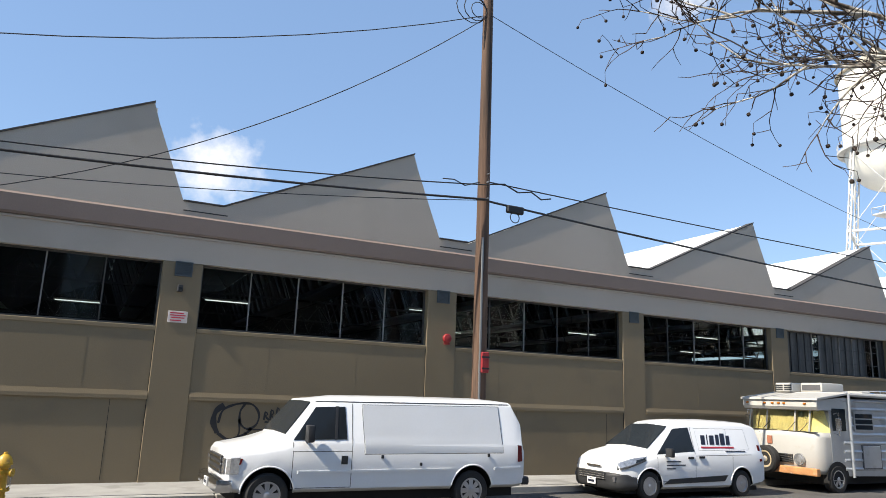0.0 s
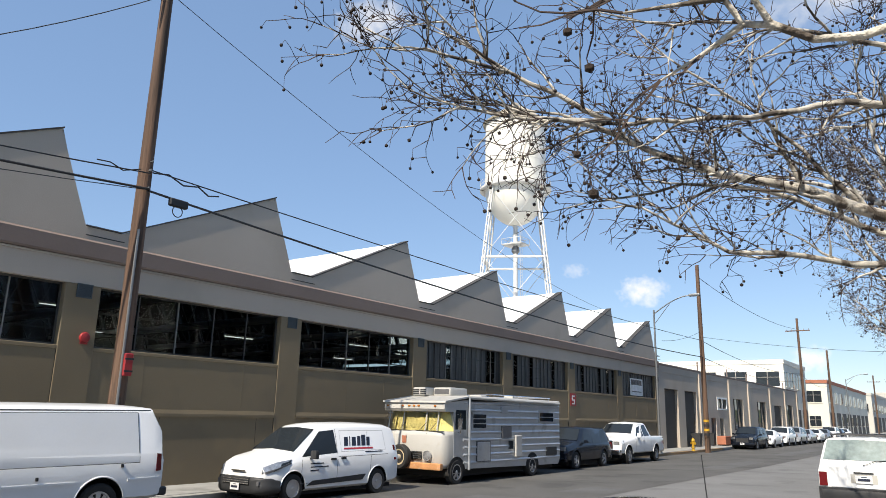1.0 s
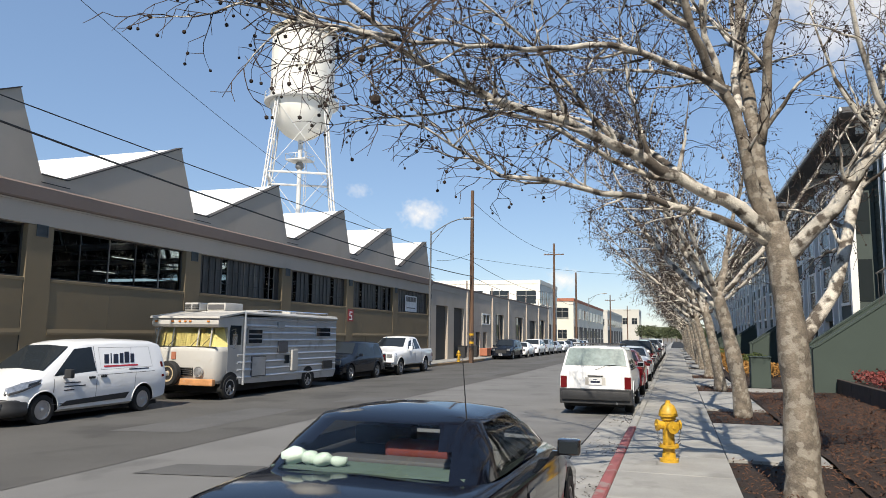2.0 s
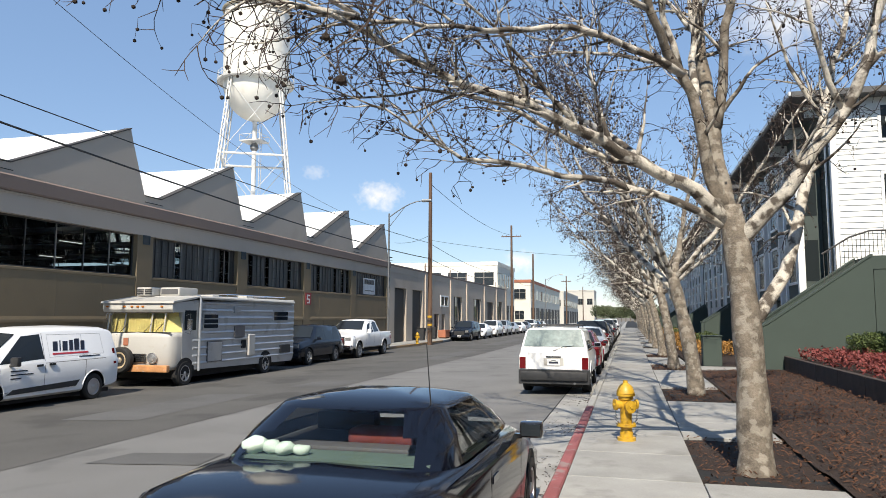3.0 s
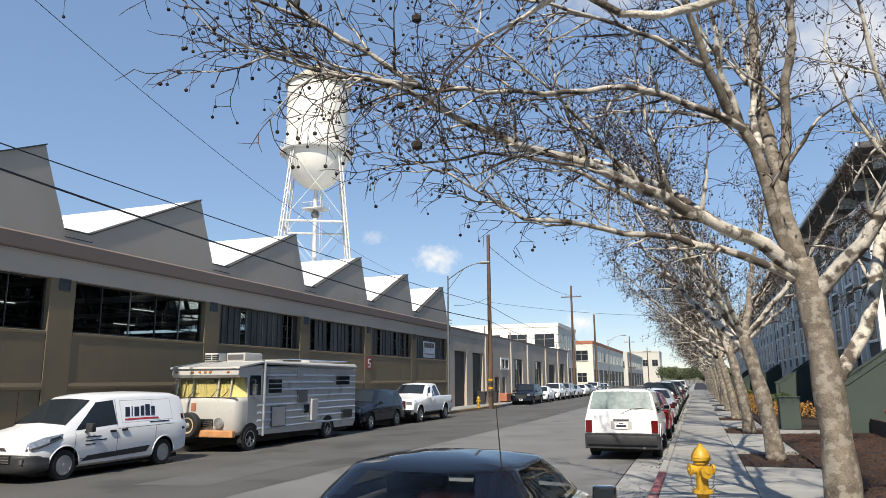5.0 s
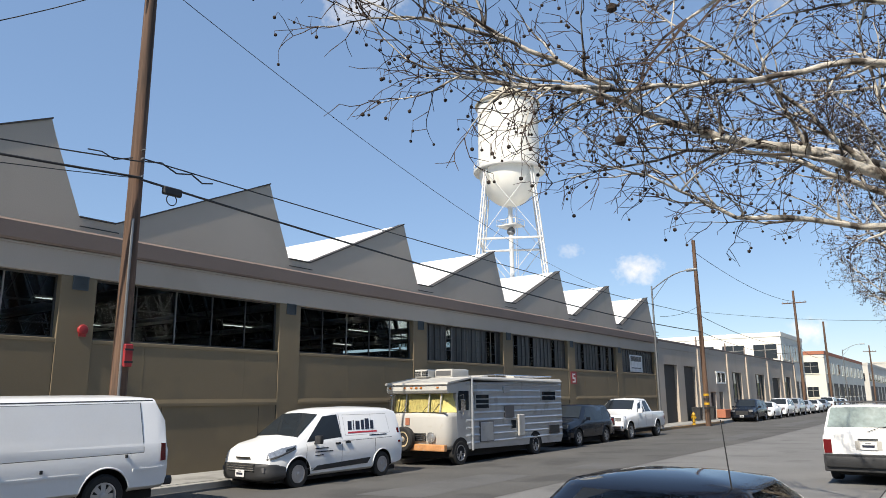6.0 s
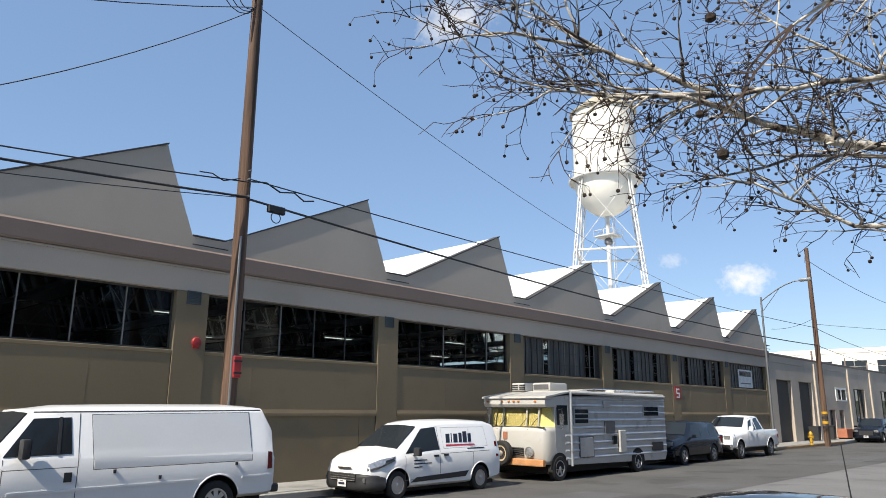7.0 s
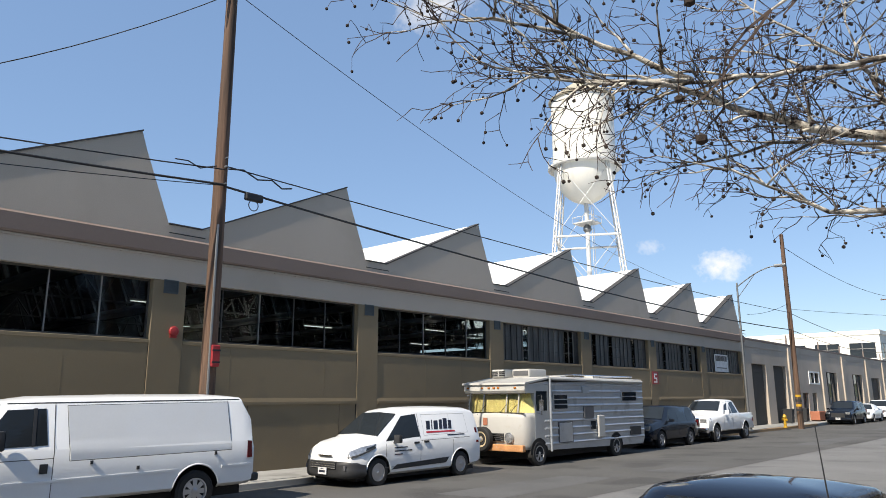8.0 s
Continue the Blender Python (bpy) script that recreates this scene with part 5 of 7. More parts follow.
    hi = [bm.verts.new((-1.08 + 1.98 * i / n, 0.27 + 0.014 * math.sin(i * 1.9 + 0.4), 2.2)) for i in range(n + 1)]
    for i in range(n):
        bm.faces.new((lo[i], lo[i + 1], hi[i + 1], hi[i]))
    bmesh.ops.solidify(bm, geom=bm.faces[:], thickness=0.008)
    part("curtain", bm, "curtain", v, "yellow curtain drawn across the windscreen", "all")
    for x, y in ((-0.45, 0.12), (-0.18, 0.1), (0.02, 0.1), (0.2, 0.1), (0.85, 0.12), (-1.05, 0.12)):
        part("marker_lamp", B(bevelled, x - 0.04, x + 0.04, -0.03, 0.05, 2.34, 2.39, r=0.01), "lens_amber", v)
    part("grille", boxes((-0.16, 0.38, -0.03, 0.02, 0.74, 0.98)), "plastic", v)
    part("grille_bar", boxes(*[(-0.16, 0.38, -0.045, -0.03, 0.76 + 0.06 * i, 0.785 + 0.06 * i) for i in range(4)]), "chrome", v)
    for x in (-0.62, 0.60):
        part("headlamp", B(lathe, [(0.16, -0.03), (0.155, -0.07), (0.11, -0.06), (0.10, -0.075), (0.02, -0.085)], 20, (x, 0.02, 0.86), "y"), "lens", v, smooth=True)
    part("front_bumper", B(bevelled, -1.2, 1.2, -0.16, 0.0, 0.46, 0.66, r=0.03, seg=2), "rust_bumper", v, "rusty orange front bumper")
    part("number_sign", boxes((-0.42, -0.26, -0.012, 0.01, 1.22, 1.44)), "terracotta", v)
    for x in (-0.72, 0.1, 0.5):
        part("wiper", B(tube, [(x, 0.05, 1.52), (x + 0.05, 0.07, 1.56), (x + 0.34, 0.11, 1.86)], 0.009, 5), "plastic", v)
    part("tail_lamp", boxes((-1.1, -0.95, Lm, Lm + 0.02, 0.9, 1.2), (0.95, 1.1, Lm, Lm + 0.02, 0.9, 1.2)), "lens_red", v)
    ac = part("roof_unit", B(bevelled, -0.36, 0.36, 1.5, 2.5, H + 0.06, H + 0.34, r=0.06, seg=2), "white_chalk", v, "white roof air conditioner", True)
    part("intake", boxes((-0.3, 0.3, 1.492, 1.499, H + 0.12, H + 0.28)), "grey_plastic", ac)
    bx = part("roof_box", B(bevelled, -1.0, -0.4, 1.2, 2.0, H + 0.06, H + 0.33, r=0.03), "white_chalk", v)
    part("louvre", boxes(*[(-0.98 + 0.3 * j, -0.73 + 0.3 * j, 1.19, 1.199, H + 0.11 + 0.06 * i, H + 0.15 + 0.06 * i) for i in range(3) for j in range(2)]), "plastic", bx)
    bm = bmesh.new()
    for x in (-0.95, 0.95):
        tube(bm, [(x, 3.2, H + 0.16), (x, Lm - 0.3, H + 0.16)], 0.018, 6)
        for y in (3.3, 4.6, 6.0, Lm - 0.4):
            tube(bm, [(x, y, H + 0.05), (x, y, H + 0.16)], 0.015, 5)
    for y in (3.3, 6.0, Lm - 0.4):
        tube(bm, [(-0.95, y, H + 0.16), (0.95, y, H + 0.16)], 0.015, 5)
    part("roof_rail", bm, "chrome", v)
    part("roof_vent", B(bevelled, -0.3, 0.2, 3.6, 4.0, H + 0.06, H + 0.16, r=0.02), "white_chalk", v)
    part("roof_vent", B(bevelled, 0.2, 0.6, 5.2, 5.6, H + 0.06, H + 0.18, r=0.02), "white_chalk", v)
    # block below the body in black, for the shade there
    part("underbody", boxes((-1.0, 1.0, 0.4, Lm - 0.3, 0.22, ZB)), "gap", v)
    part("hitch_pipe", B(tube, [(0.9, 2.6, 0.36), (0.9, 4.6, 0.34)], 0.035, 6), "galv", v)
    sp = new("spare_wheel")
    sp.parent, sp.location, sp.rotation_euler, sp.empty_display_size = v, (-0.30, -0.22, 0.80), (0, 0, -math.pi / 2), 0.1
    t, h, cpt = TYRES[(0.38, 0.24, "rim", 6, False)]
    for name, d in (("tyre", t), ("hub_cap", cpt)):
        o = new(name, d)
        o.parent = sp
    part("rim", B(lathe, [(0.24, 0.06), (0.24, 0.10), (0.20, 0.10), (0.17, 0.03), (0.09, 0.03), (0.08, 0.09), (0.01, 0.09)], 24, axis="x"), "rim_tan", sp, "rusty tan steel rim", 40)
    part("spare_bracket", boxes((-0.34, -0.26, -0.16, 0.02, 0.72, 0.88)), "plastic", v)
    return v


def plain_car(name, label, category, m, body, st, screens, side_glass, wheels, r=0.34, tail=(0.7, 0.95), bumper=None, wagon=False, lamp_w=0.26):
    """A parked car of everyday shape."""
    v = thing(name, label, category, m, "parked cars")
    at = flank_of(st)
    L, W = st[-1][0], max(s[2] for s in st)
    bd = part("body", loft(st), body, v, smooth=38)
    body_paint[bd.name] = M[body]
    wheel_wells(bd, W, wheels, r + 0.06, r + 0.02)
    for nm, s in zip(("windscreen", "rear_window"), screens):
        part(nm, screen_on(st, *s), "glass", v)
    for s in (1, -1):
        for poly in side_glass:
            part("side_window", flank(poly, s, at), "glass", v)
        for y in wheels:
            part("wheel_arch", arch_lip(s, at, r + 0.06, y, r + 0.02, 0.0), body, v, smooth="all")
            wheel(v, s, W - 0.005, y, r, 0.22, "rim", 5)
        zt, zb = tail[1], tail[0]
        part("tail_lamp", boxes((min(s * (W - 0.02 - lamp_w), s * (W - 0.02)), max(s * (W - 0.02 - lamp_w), s * (W - 0.02)), L - 0.05, L + 0.02, zb, zt)), "lens_red", v)
        part("headlamp", boxes((min(s * (W - 0.40), s * (W - 0.12)), max(s * (W - 0.40), s * (W - 0.12)), -0.02, 0.10, zb - 0.05, zb + 0.12)), "lens", v)
        y = side_glass[0][0][0]
        mirror(v, s, W, y + 0.15, side_glass[0][0][1] + 0.08, 0.13, 0.18, body)
        part("door_seam", seams([((side_glass[0][-1][0] + 0.04, st[3][1] + 0.15), (side_glass[0][-1][0] + 0.04, side_glass[0][0][1]))], s, at), "gap", v)
    part("front_bumper", B(bevelled, -W + 0.06, W - 0.06, -0.08, 0.12, 0.32, 0.52, r=0.05, seg=2), bumper or body, v, smooth=True)
    part("rear_bumper", B(bevelled, -W + 0.04, W - 0.04, L - 0.10, L + 0.09, 0.34, 0.56, r=0.04, seg=2), bumper or body, v, smooth=True)
    part("grille", boxes((-0.45, 0.45, -0.03, 0.02, 0.53, tail[0] + 0.05)), "plastic", v)
    # plain block beneath the car, shade painted as near-black
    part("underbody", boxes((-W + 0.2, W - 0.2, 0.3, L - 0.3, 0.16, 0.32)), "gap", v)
    plate(v, L + 0.03, 0.68 if not wagon else 0.78)
    plate(v, -0.1, 0.43)
    return v


def pickup(m, body="white_paint", label="white crew-cab pickup truck parked at the kerb"):
    v = thing("pickup_truck", label, "pickup truck", m, "parked cars")
    st = [(0.02, 0.55, 0.86, 0.9, 1.05, 0.80, 0.02), (0.12, 0.5, 0.96, 0.98, 1.16, 0.86, 0.03), (1.55, 0.48, 1.0, 1.14, 1.30, 0.90, 0.03), (1.75, 0.48, 1.0, 1.18, 1.38, 0.84, 0.02), (2.45, 0.48, 1.0, 1.22, 1.88, 0.72, 0.02), (3.0, 0.48, 1.0, 1.22, 1.93, 0.73, 0.03), (3.75, 0.48, 1.0, 1.22, 1.91, 0.73, 0.02), (4.05, 0.48, 1.0, 1.22, 1.42, 0.84, 0.0), (4.1, 0.48, 1.0, 1.18, 1.27, 0.97, 0.0), (5.78, 0.5, 0.99, 1.18, 1.27, 0.96, 0.0), (5.82, 0.52, 0.98, 1.15, 1.22, 0.95, 0.0)]
    at = flank_of(st)
    bd = part("body", loft(st), body, v, smooth=38)
    body_paint[bd.name] = M[body]
    wheel_wells(bd, 1.0, (1.0, 4.72), 0.48, 0.43)
    part("windscreen", screen_on(st, 3, 4, 0.04, 0.92, 0.06), "glass", v)
    part("rear_window", screen_on(st, 6, 7, 0.12, 0.9, 0.08), "glass", v)
    # black sheet level with the rails, standing in for the shaded bed
    part("bed_floor", boxes((-0.8, 0.8, 4.2, 5.7, 1.272, 1.28)), "gap", v)
    for s in (1, -1):
        part("side_window", flank([(1.98, 1.26), (2.50, 1.80), (2.98, 1.84), (2.98, 1.28)], s, at), "glass", v)
        part("side_window", flank([(3.06, 1.28), (3.06, 1.84), (3.62, 1.82), (3.80, 1.30)], s, at), "glass", v)
        part("door_seam", seams([((1.9, 0.6), (1.9, 1.24)), ((3.02, 0.6), (3.02, 1.24)), ((3.95, 0.6), (3.95, 1.2))], s, at), "grey_plastic", v)
        part("handle", flank([(2.78, 1.06), (2.78, 1.11), (2.96, 1.11), (2.96, 1.06)], s, at, 0.02), body, v)
        part("headlamp", flank([(0.08, 0.88), (0.10, 1.08), (0.5, 1.10), (0.42, 0.94)], s, at, 0.014), "lens", v)
        part("headlamp_front", boxes((min(s * 0.6, s * 0.88), max(s * 0.6, s * 0.88), 0.0, 0.06, 0.9, 1.06)), "lens", v)
        part("tail_lamp", flank([(5.70, 0.85), (5.70, 1.2), (5.80, 1.2), (5.80, 0.85)], s, at, 0.015), "lens_red", v)
        mirror(v, s, 1.0, 2.06, 1.34, 0.2, 0.2, body)
        for y in (1.0, 4.72):
            part("wheel_arch", arch_lip(s, at, 0.48, y, 0.43, 0.08), body, v, smooth="all")
            wheel(v, s, 0.99, y, 0.40, 0.26, "rim", 5)
    part("grille", B(bevelled, -0.58, 0.58, -0.05, 0.05, 0.70, 1.10, r=0.03), "chrome", v, "large chrome grille")
    part("grille_mesh", boxes(*[(-0.52, 0.52, -0.058, -0.05, 0.74 + 0.085 * i, 0.79 + 0.085 * i) for i in range(4)]), "plastic", v)
    part("front_bumper", B(bevelled, -0.96, 0.96, -0.12, 0.14, 0.44, 0.68, r=0.05, seg=2), "chrome", v, smooth=True)
    part("rear_bumper", B(bevelled, -0.96, 0.96, 5.8, 5.98, 0.5, 0.7, r=0.03), "chrome", v)
    # chassis block in near-black, darkened as shade
    part("underbody", boxes((-0.8, 0.8, 0.3, 5.6, 0.3, 0.49)), "gap", v)
    plate(v, -0.135, 0.55)
    return v


def sedan_st(L=4.6, H=1.44, W=0.90):
    return [(0.0, 0.34, W - 0.14, 0.52, 0.62, W - 0.24, 0.01), (0.12, 0.28, W - 0.03, 0.60, 0.76, W - 0.14, 0.02), (1.15, 0.26, W, 0.78, 0.92, W - 0.10, 0.03), (1.35, 0.26, W, 0.82, 0.98, W - 0.12, 0.02), (2.05, 0.26, W, 0.88, H - 0.03, W - 0.30, 0.02), (2.6, 0.26, W, 0.90, H, W - 0.29, 0.03), (3.1, 0.26, W, 0.91, H - 0.04, W - 0.30, 0.02),
            (3.85, 0.27, W, 0.92, 1.04, W - 0.12, 0.02), (L - 0.15, 0.30, W - 0.03, 0.90, 1.0, W - 0.14, 0.01), (L, 0.36, W - 0.08, 0.72, 0.88, W - 0.16, 0.01)]


def suv_st(L=4.6, H=1.70, W=0.92):
    return [(0.0, 0.40, W - 0.14, 0.66, 0.86, W - 0.22, 0.01), (0.12, 0.34, W - 0.03, 0.76, 0.98, W - 0.12, 0.02), (1.05, 0.32, W, 0.92, 1.08, W - 0.10, 0.03), (1.25, 0.32, W, 0.95, 1.14, W - 0.12, 0.02), (1.85, 0.32, W, 0.98, H - 0.03, W - 0.24, 0.02), (2.6, 0.32, W, 1.0, H, W - 0.22, 0.03), (L - 0.45, 0.32, W, 1.0, H - 0.03, W - 0.22, 0.02), (L - 0.12, 0.36, W - 0.02, 0.98, 1.30, W - 0.14, 0.01), (L, 0.40, W - 0.05, 0.92, 1.04, W - 0.12, 0.0)]


def sedan(m, body, label, L=4.6):
    return plain_car("car", label, "car", m, body, sedan_st(L), ((3, 4, 0.05, 0.92, 0.06), (6, 7, 0.10, 0.92, 0.06)),
                     ([(1.62, 0.92), (2.12, 1.34), (2.55, 1.37), (2.58, 0.94)], [(2.66, 0.94), (2.63, 1.37), (3.05, 1.34), (3.48, 0.97)]), (0.85, L - 0.95), 0.32, (0.68, 0.86))


def suv(m, body, label, L=4.6):
    return plain_car("suv", label, "suv", m, body, suv_st(L), ((3, 4, 0.05, 0.92, 0.06), (6, 7, 0.12, 0.95, 0.06)),
                     ([(1.45, 1.04), (1.95, 1.56), (2.45, 1.60), (2.47, 1.05)], [(2.55, 1.05), (2.53, 1.60), (3.35, 1.60), (3.38, 1.05)], [(3.46, 1.05), (3.43, 1.60), (L - 0.62, 1.56), (L - 0.45, 1.06)]), (0.85, L - 0.92), 0.36, (0.8, 1.05))


def old_wagon(m):
    """The boxy white off-roader, seen from behind."""
    L, W, H = 4.2, 0.85, 1.60
    st = [(0.0, 0.46, W - 0.05, 0.84, 0.94, W - 0.10, 0.0), (0.06, 0.42, W - 0.02, 0.88, 0.98, W - 0.08, 0.01), (1.1, 0.40, W, 0.96, 1.02, W - 0.05, 0.02), (1.25, 0.40, W, 0.98, 1.05, W - 0.06, 0.01), (1.70, 0.40, W, 1.0, H - 0.04, W - 0.17, 0.01), (2.0, 0.40, W, 1.0, H, W - 0.16, 0.015), (L - 0.28, 0.40, W, 1.0, H, W - 0.16, 0.015), (L - 0.06, 0.42, W - 0.005, 1.0, 1.14, W - 0.06, 0.0), (L, 0.44, W - 0.01, 0.96, 1.04, W - 0.05, 0.0)]
    v = plain_car("off_roader", "boxy white old off-road wagon parked at the kerb", "off-road car", m, "white_paint", st, ((3, 4, 0.05, 0.92, 0.06), (6, 7, 0.10, 0.97, 0.05)),
                  ([(1.42, 1.04), (1.80, 1.50), (2.3, 1.52), (2.32, 1.04)], [(2.40, 1.04), (2.38, 1.52), (3.0, 1.52), (3.02, 1.04)], [(3.10, 1.04), (3.08, 1.52), (3.72, 1.52), (3.84, 1.05)]), (0.80, 3.32), 0.355, (0.62, 0.90), "plastic", True, 0.15)
    # rear pane in the pale glass, sky reflection painted in
    next(o for o in v.children if o.name.startswith("rear_window")).data.materials[0] = M["glass_reflect"]
    # reaches low so its black also stands in for the shadow underneath
    part("cladding", B(bevelled, -W - 0.005, W + 0.005, L - 0.35, L + 0.03, 0.25, 0.60, r=0.01), "plastic", v, "black lower cladding, its foot standing in for shade under the car")
    part("tail_panel", B(bevelled, -0.62, 0.62, L - 0.01, L + 0.012, 0.60, 1.02, r=0.01), "white_paint", v)
    part("plate_recess", boxes((-0.24, 0.24, L + 0.013, L + 0.018, 0.70, 0.88)), "white_chalk", v)
    part("handle", boxes((-0.18, 0.18, L + 0.013, L + 0.03, 0.895, 0.925)), "plastic", v)
    part("wiper", B(tube, [(0.0, L + 0.02, 1.06), (-0.25, L - 0.03, 1.16), (-0.5, L - 0.06, 1.18)], 0.008, 5), "plastic", v)
    part("exhaust", B(tube, [(-0.5, L - 0.4, 0.30), (-0.5, L + 0.04, 0.28)], 0.03, 8), "galv", v)
    bm = bmesh.new()
    for x in (-0.58, 0.58):
        tube(bm, [(x, 2.0, H + 0.07), (x, L - 0.35, H + 0.07)], 0.015, 6)
    for y in (2.1, L - 0.45):
        tube(bm, [(-0.58, y, H + 0.07), (0.58, y, H + 0.07)], 0.015, 6)
        for x in (-0.58, 0.58):
            tube(bm, [(x, y, H), (x, y, H + 0.07)], 0.015, 5)
    part("roof_rack", bm, "plastic", v)
    return v


def coupe(m):
    """The dark blue coupe next to the eye, with a see-through rear window."""
    L, W = 4.5, 0.88
    st = [(0.0, 0.34, W - 0.16, 0.46, 0.56, W - 0.28, 0.01), (0.14, 0.26, W - 0.04, 0.56, 0.70, W - 0.16, 0.02), (1.1, 0.22, W, 0.82, 0.93, W - 0.10, 0.03), (1.4, 0.22, W, 0.90, 1.00, W - 0.09, 0.03), (2.6, 0.22, W, 0.94, 1.03, W - 0.07, 0.01), (3.70, 0.24, W, 0.96, 1.05, W - 0.08, 0.02), (4.25, 0.28, W - 0.03, 0.93, 1.03, W - 0.11, 0.02), (4.42, 0.32, W - 0.06, 0.84, 0.98, W - 0.14, 0.01), (4.5, 0.36, W - 0.08, 0.72, 0.84, W - 0.14, 0.01)]
    v = thing("coupe", "dark blue coupe with a sloping rear window parked at the kerb", "car", m)
    at = flank_of(st)
    part("body", loft(st), "navy", v, "glossy dark blue body", 38)
    part("interior", boxes((-0.72, 0.72, 1.7, 3.30, 1.045, 1.06)), "plastic", v, "dark cabin floor")
    part("parcel_shelf", boxes((-0.66, 0.66, 3.31, 3.60, 1.06, 1.078)), "shelf", v, "grey-green parcel shelf")
    # one rounded shell: rings from the belt up to the roof, cut into panes and painted pillars
    n, rings = 72, []
    for f in (0.0, 0.08, 0.5, 0.92, 1.0, 1.06, 1.1, 1.12):
        g = min(f, 1.0)
        w, y0, y1, z = 0.80 - 0.20 * g + 0.025 * math.sin(math.pi * g), 1.30 + 0.78 * g, 3.76 - 0.54 * g, 1.035 + 0.36 * g - 0.03 * g * g
        if f > 1:
            k = 1 - (f - 1) * 7.2
            mid = (y0 + y1) / 2
            w, y0, y1, z = w * k, mid + (y0 - mid) * k, mid + (y1 - mid) * k, 1.365 + 0.065 * (1 - k * k)
        ring = []
        for i in range(n):
            a = 2 * math.pi * (i + 0.5) / n
            c, q = math.cos(a), math.sin(a)
            e = 2 / 5.0
            ring.append(Vector((w * math.copysign(abs(c) ** e, c), (y0 + y1) / 2 + (y1 - y0) / 2 * math.copysign(abs(q) ** e, q), z)))
        rings.append(ring)
    shells = {k: [] for k in ("rear_window", "windscreen", "side_window", "roof")}
    for r in range(len(rings) - 1):
        for i in range(n):
            p = [rings[r][i], rings[r][(i + 1) % n], rings[r + 1][(i + 1) % n], rings[r + 1][i]]
            c = sum(p, Vector()) / 4
            y0, y1 = min(q.y for q in rings[r]), max(q.y for q in rings[r])
            w = max(q.x for q in rings[r])
            t = (c.y - y0) / (y1 - y0)
            kind = "roof"
            if 1 <= r <= 2:
                if t > 0.93 and abs(c.x) < 0.93 * w:
                    kind = "rear_window"
                elif t < 0.07 and abs(c.x) < 0.93 * w:
                    kind = "windscreen"
                elif abs(c.x) > 0.9 * w and (0.13 < t < 0.56 or 0.60 < t < 0.78):
                    kind = "side_window"
            shells[kind].append(p)
    for kind, quads in shells.items():
        bm = bmesh.new()
        for q in quads:
            bm.faces.new([bm.verts.new(p) for p in q])
        if kind == "roof":
            bm.faces.new([bm.verts.new(p) for p in rings[-1]])
        bmesh.ops.remove_doubles(bm, verts=bm.verts, dist=0.0005)
        if kind == "roof":
            part("roof", bm, "navy", v, "dark blue roof and pillars", "all")
        else:
            for piece in islands(bm):
                o = part(kind, piece, "clear", v, smooth="all")
                o.visible_shadow = False
            bm.free()
    for s in (1, -1):
        part("door_seam", seams([((1.5, 0.35), (1.5, 0.88)), ((2.85, 0.35), (2.82, 0.92)), ((1.5, 0.35), (2.85, 0.35))], s, at), "gap", v)
        part("handle", flank([(2.6, 0.80), (2.6, 0.85), (2.8, 0.85), (2.8, 0.80)], s, at, 0.012), "navy", v)
        mirror(v, s, 0.88, 1.55, 0.985, 0.14, 0.20, "black_paint")
        for y in (0.85, 3.55):
            # no hollow here: the arch's shade is a black panel
            part("wheel_arch", flank(arch(0.38, y, at, 0.23), s, at, 0.008), "gap", v)
            wheel(v, s, 0.885, y, 0.31, 0.21, "rim", 5)
        part("tail_lamp", boxes((min(s * 0.45, s * 0.76), max(s * 0.45, s * 0.76), 4.46, 4.51, 0.68, 0.83)), "lens_red", v)
    part("rear_bumper", B(bevelled, -0.8, 0.8, 4.42, 4.58, 0.32, 0.56, r=0.05, seg=2), "navy", v, smooth=True)
    # low block in near-black that paints the shade underneath
    part("underbody", boxes((-0.7, 0.7, 0.3, 4.2, 0.14, 0.23)), "gap", v)
    for x in (-0.36, 0.36):
        part("front_seat", B(bevelled, x - 0.25, x + 0.25, 2.34, 2.50, 1.06, 1.22, r=0.05, seg=2), "plastic", v, smooth=True)
    part("rear_seat", B(bevelled, -0.62, 0.62, 3.1, 3.28, 1.06, 1.10, r=0.015, seg=2), "grey_plastic", v, smooth=True)
    part("seat_cover", B(bevelled, -0.40, 0.10, 2.86, 3.08, 1.06, 1.19, r=0.055, seg=3), "seat_red", v, "faded red seat cover", True)
    part("antenna", B(tube, [(-0.52, 3.10, 1.36), (-0.50, 3.14, 1.78)], [0.005, 0.003], 5), "plastic", v, "thin whip antenna")
    plate(v, 4.55, 0.62)
    return v


LEFT = lambda side_x, w, y: pose(side_x - w, y, road_z(side_x - w))
cargo_van(LEFT(-12.8, 1.0, 2.65))
compact_van(LEFT(-13.1, 0.915, 11.52))
motorhome(LEFT(-13.02, 1.2, 18.33))
suv(LEFT(-13.4, 0.92, 27.55), "dark_paint", "dark blue suv parked behind the motorhome")
pickup(LEFT(-13.25, 1.0, 32.9))
suv(LEFT(-13.3, 0.92, 59.4), "dark_paint", "black suv parked beyond the hydrant", 4.9)
for i, (k, c, n) in enumerate((("s", "white_paint", "white sedan"), ("u", "white_paint", "white suv"), ("u", "silver_paint", "silver suv"), ("s", "silver_paint", "silver sedan"), ("s", "white_paint", "white sedan"), ("s", "grey_paint", "grey sedan"), ("u", "white_paint", "white suv"), ("s", "black_paint", "black sedan"), ("s", "white_paint", "white sedan"))):
    (sedan if k == "s" else suv)(LEFT(-13.2, 0.9, 65.2 + 5.9 * i), c, n + " parked along the far kerb")
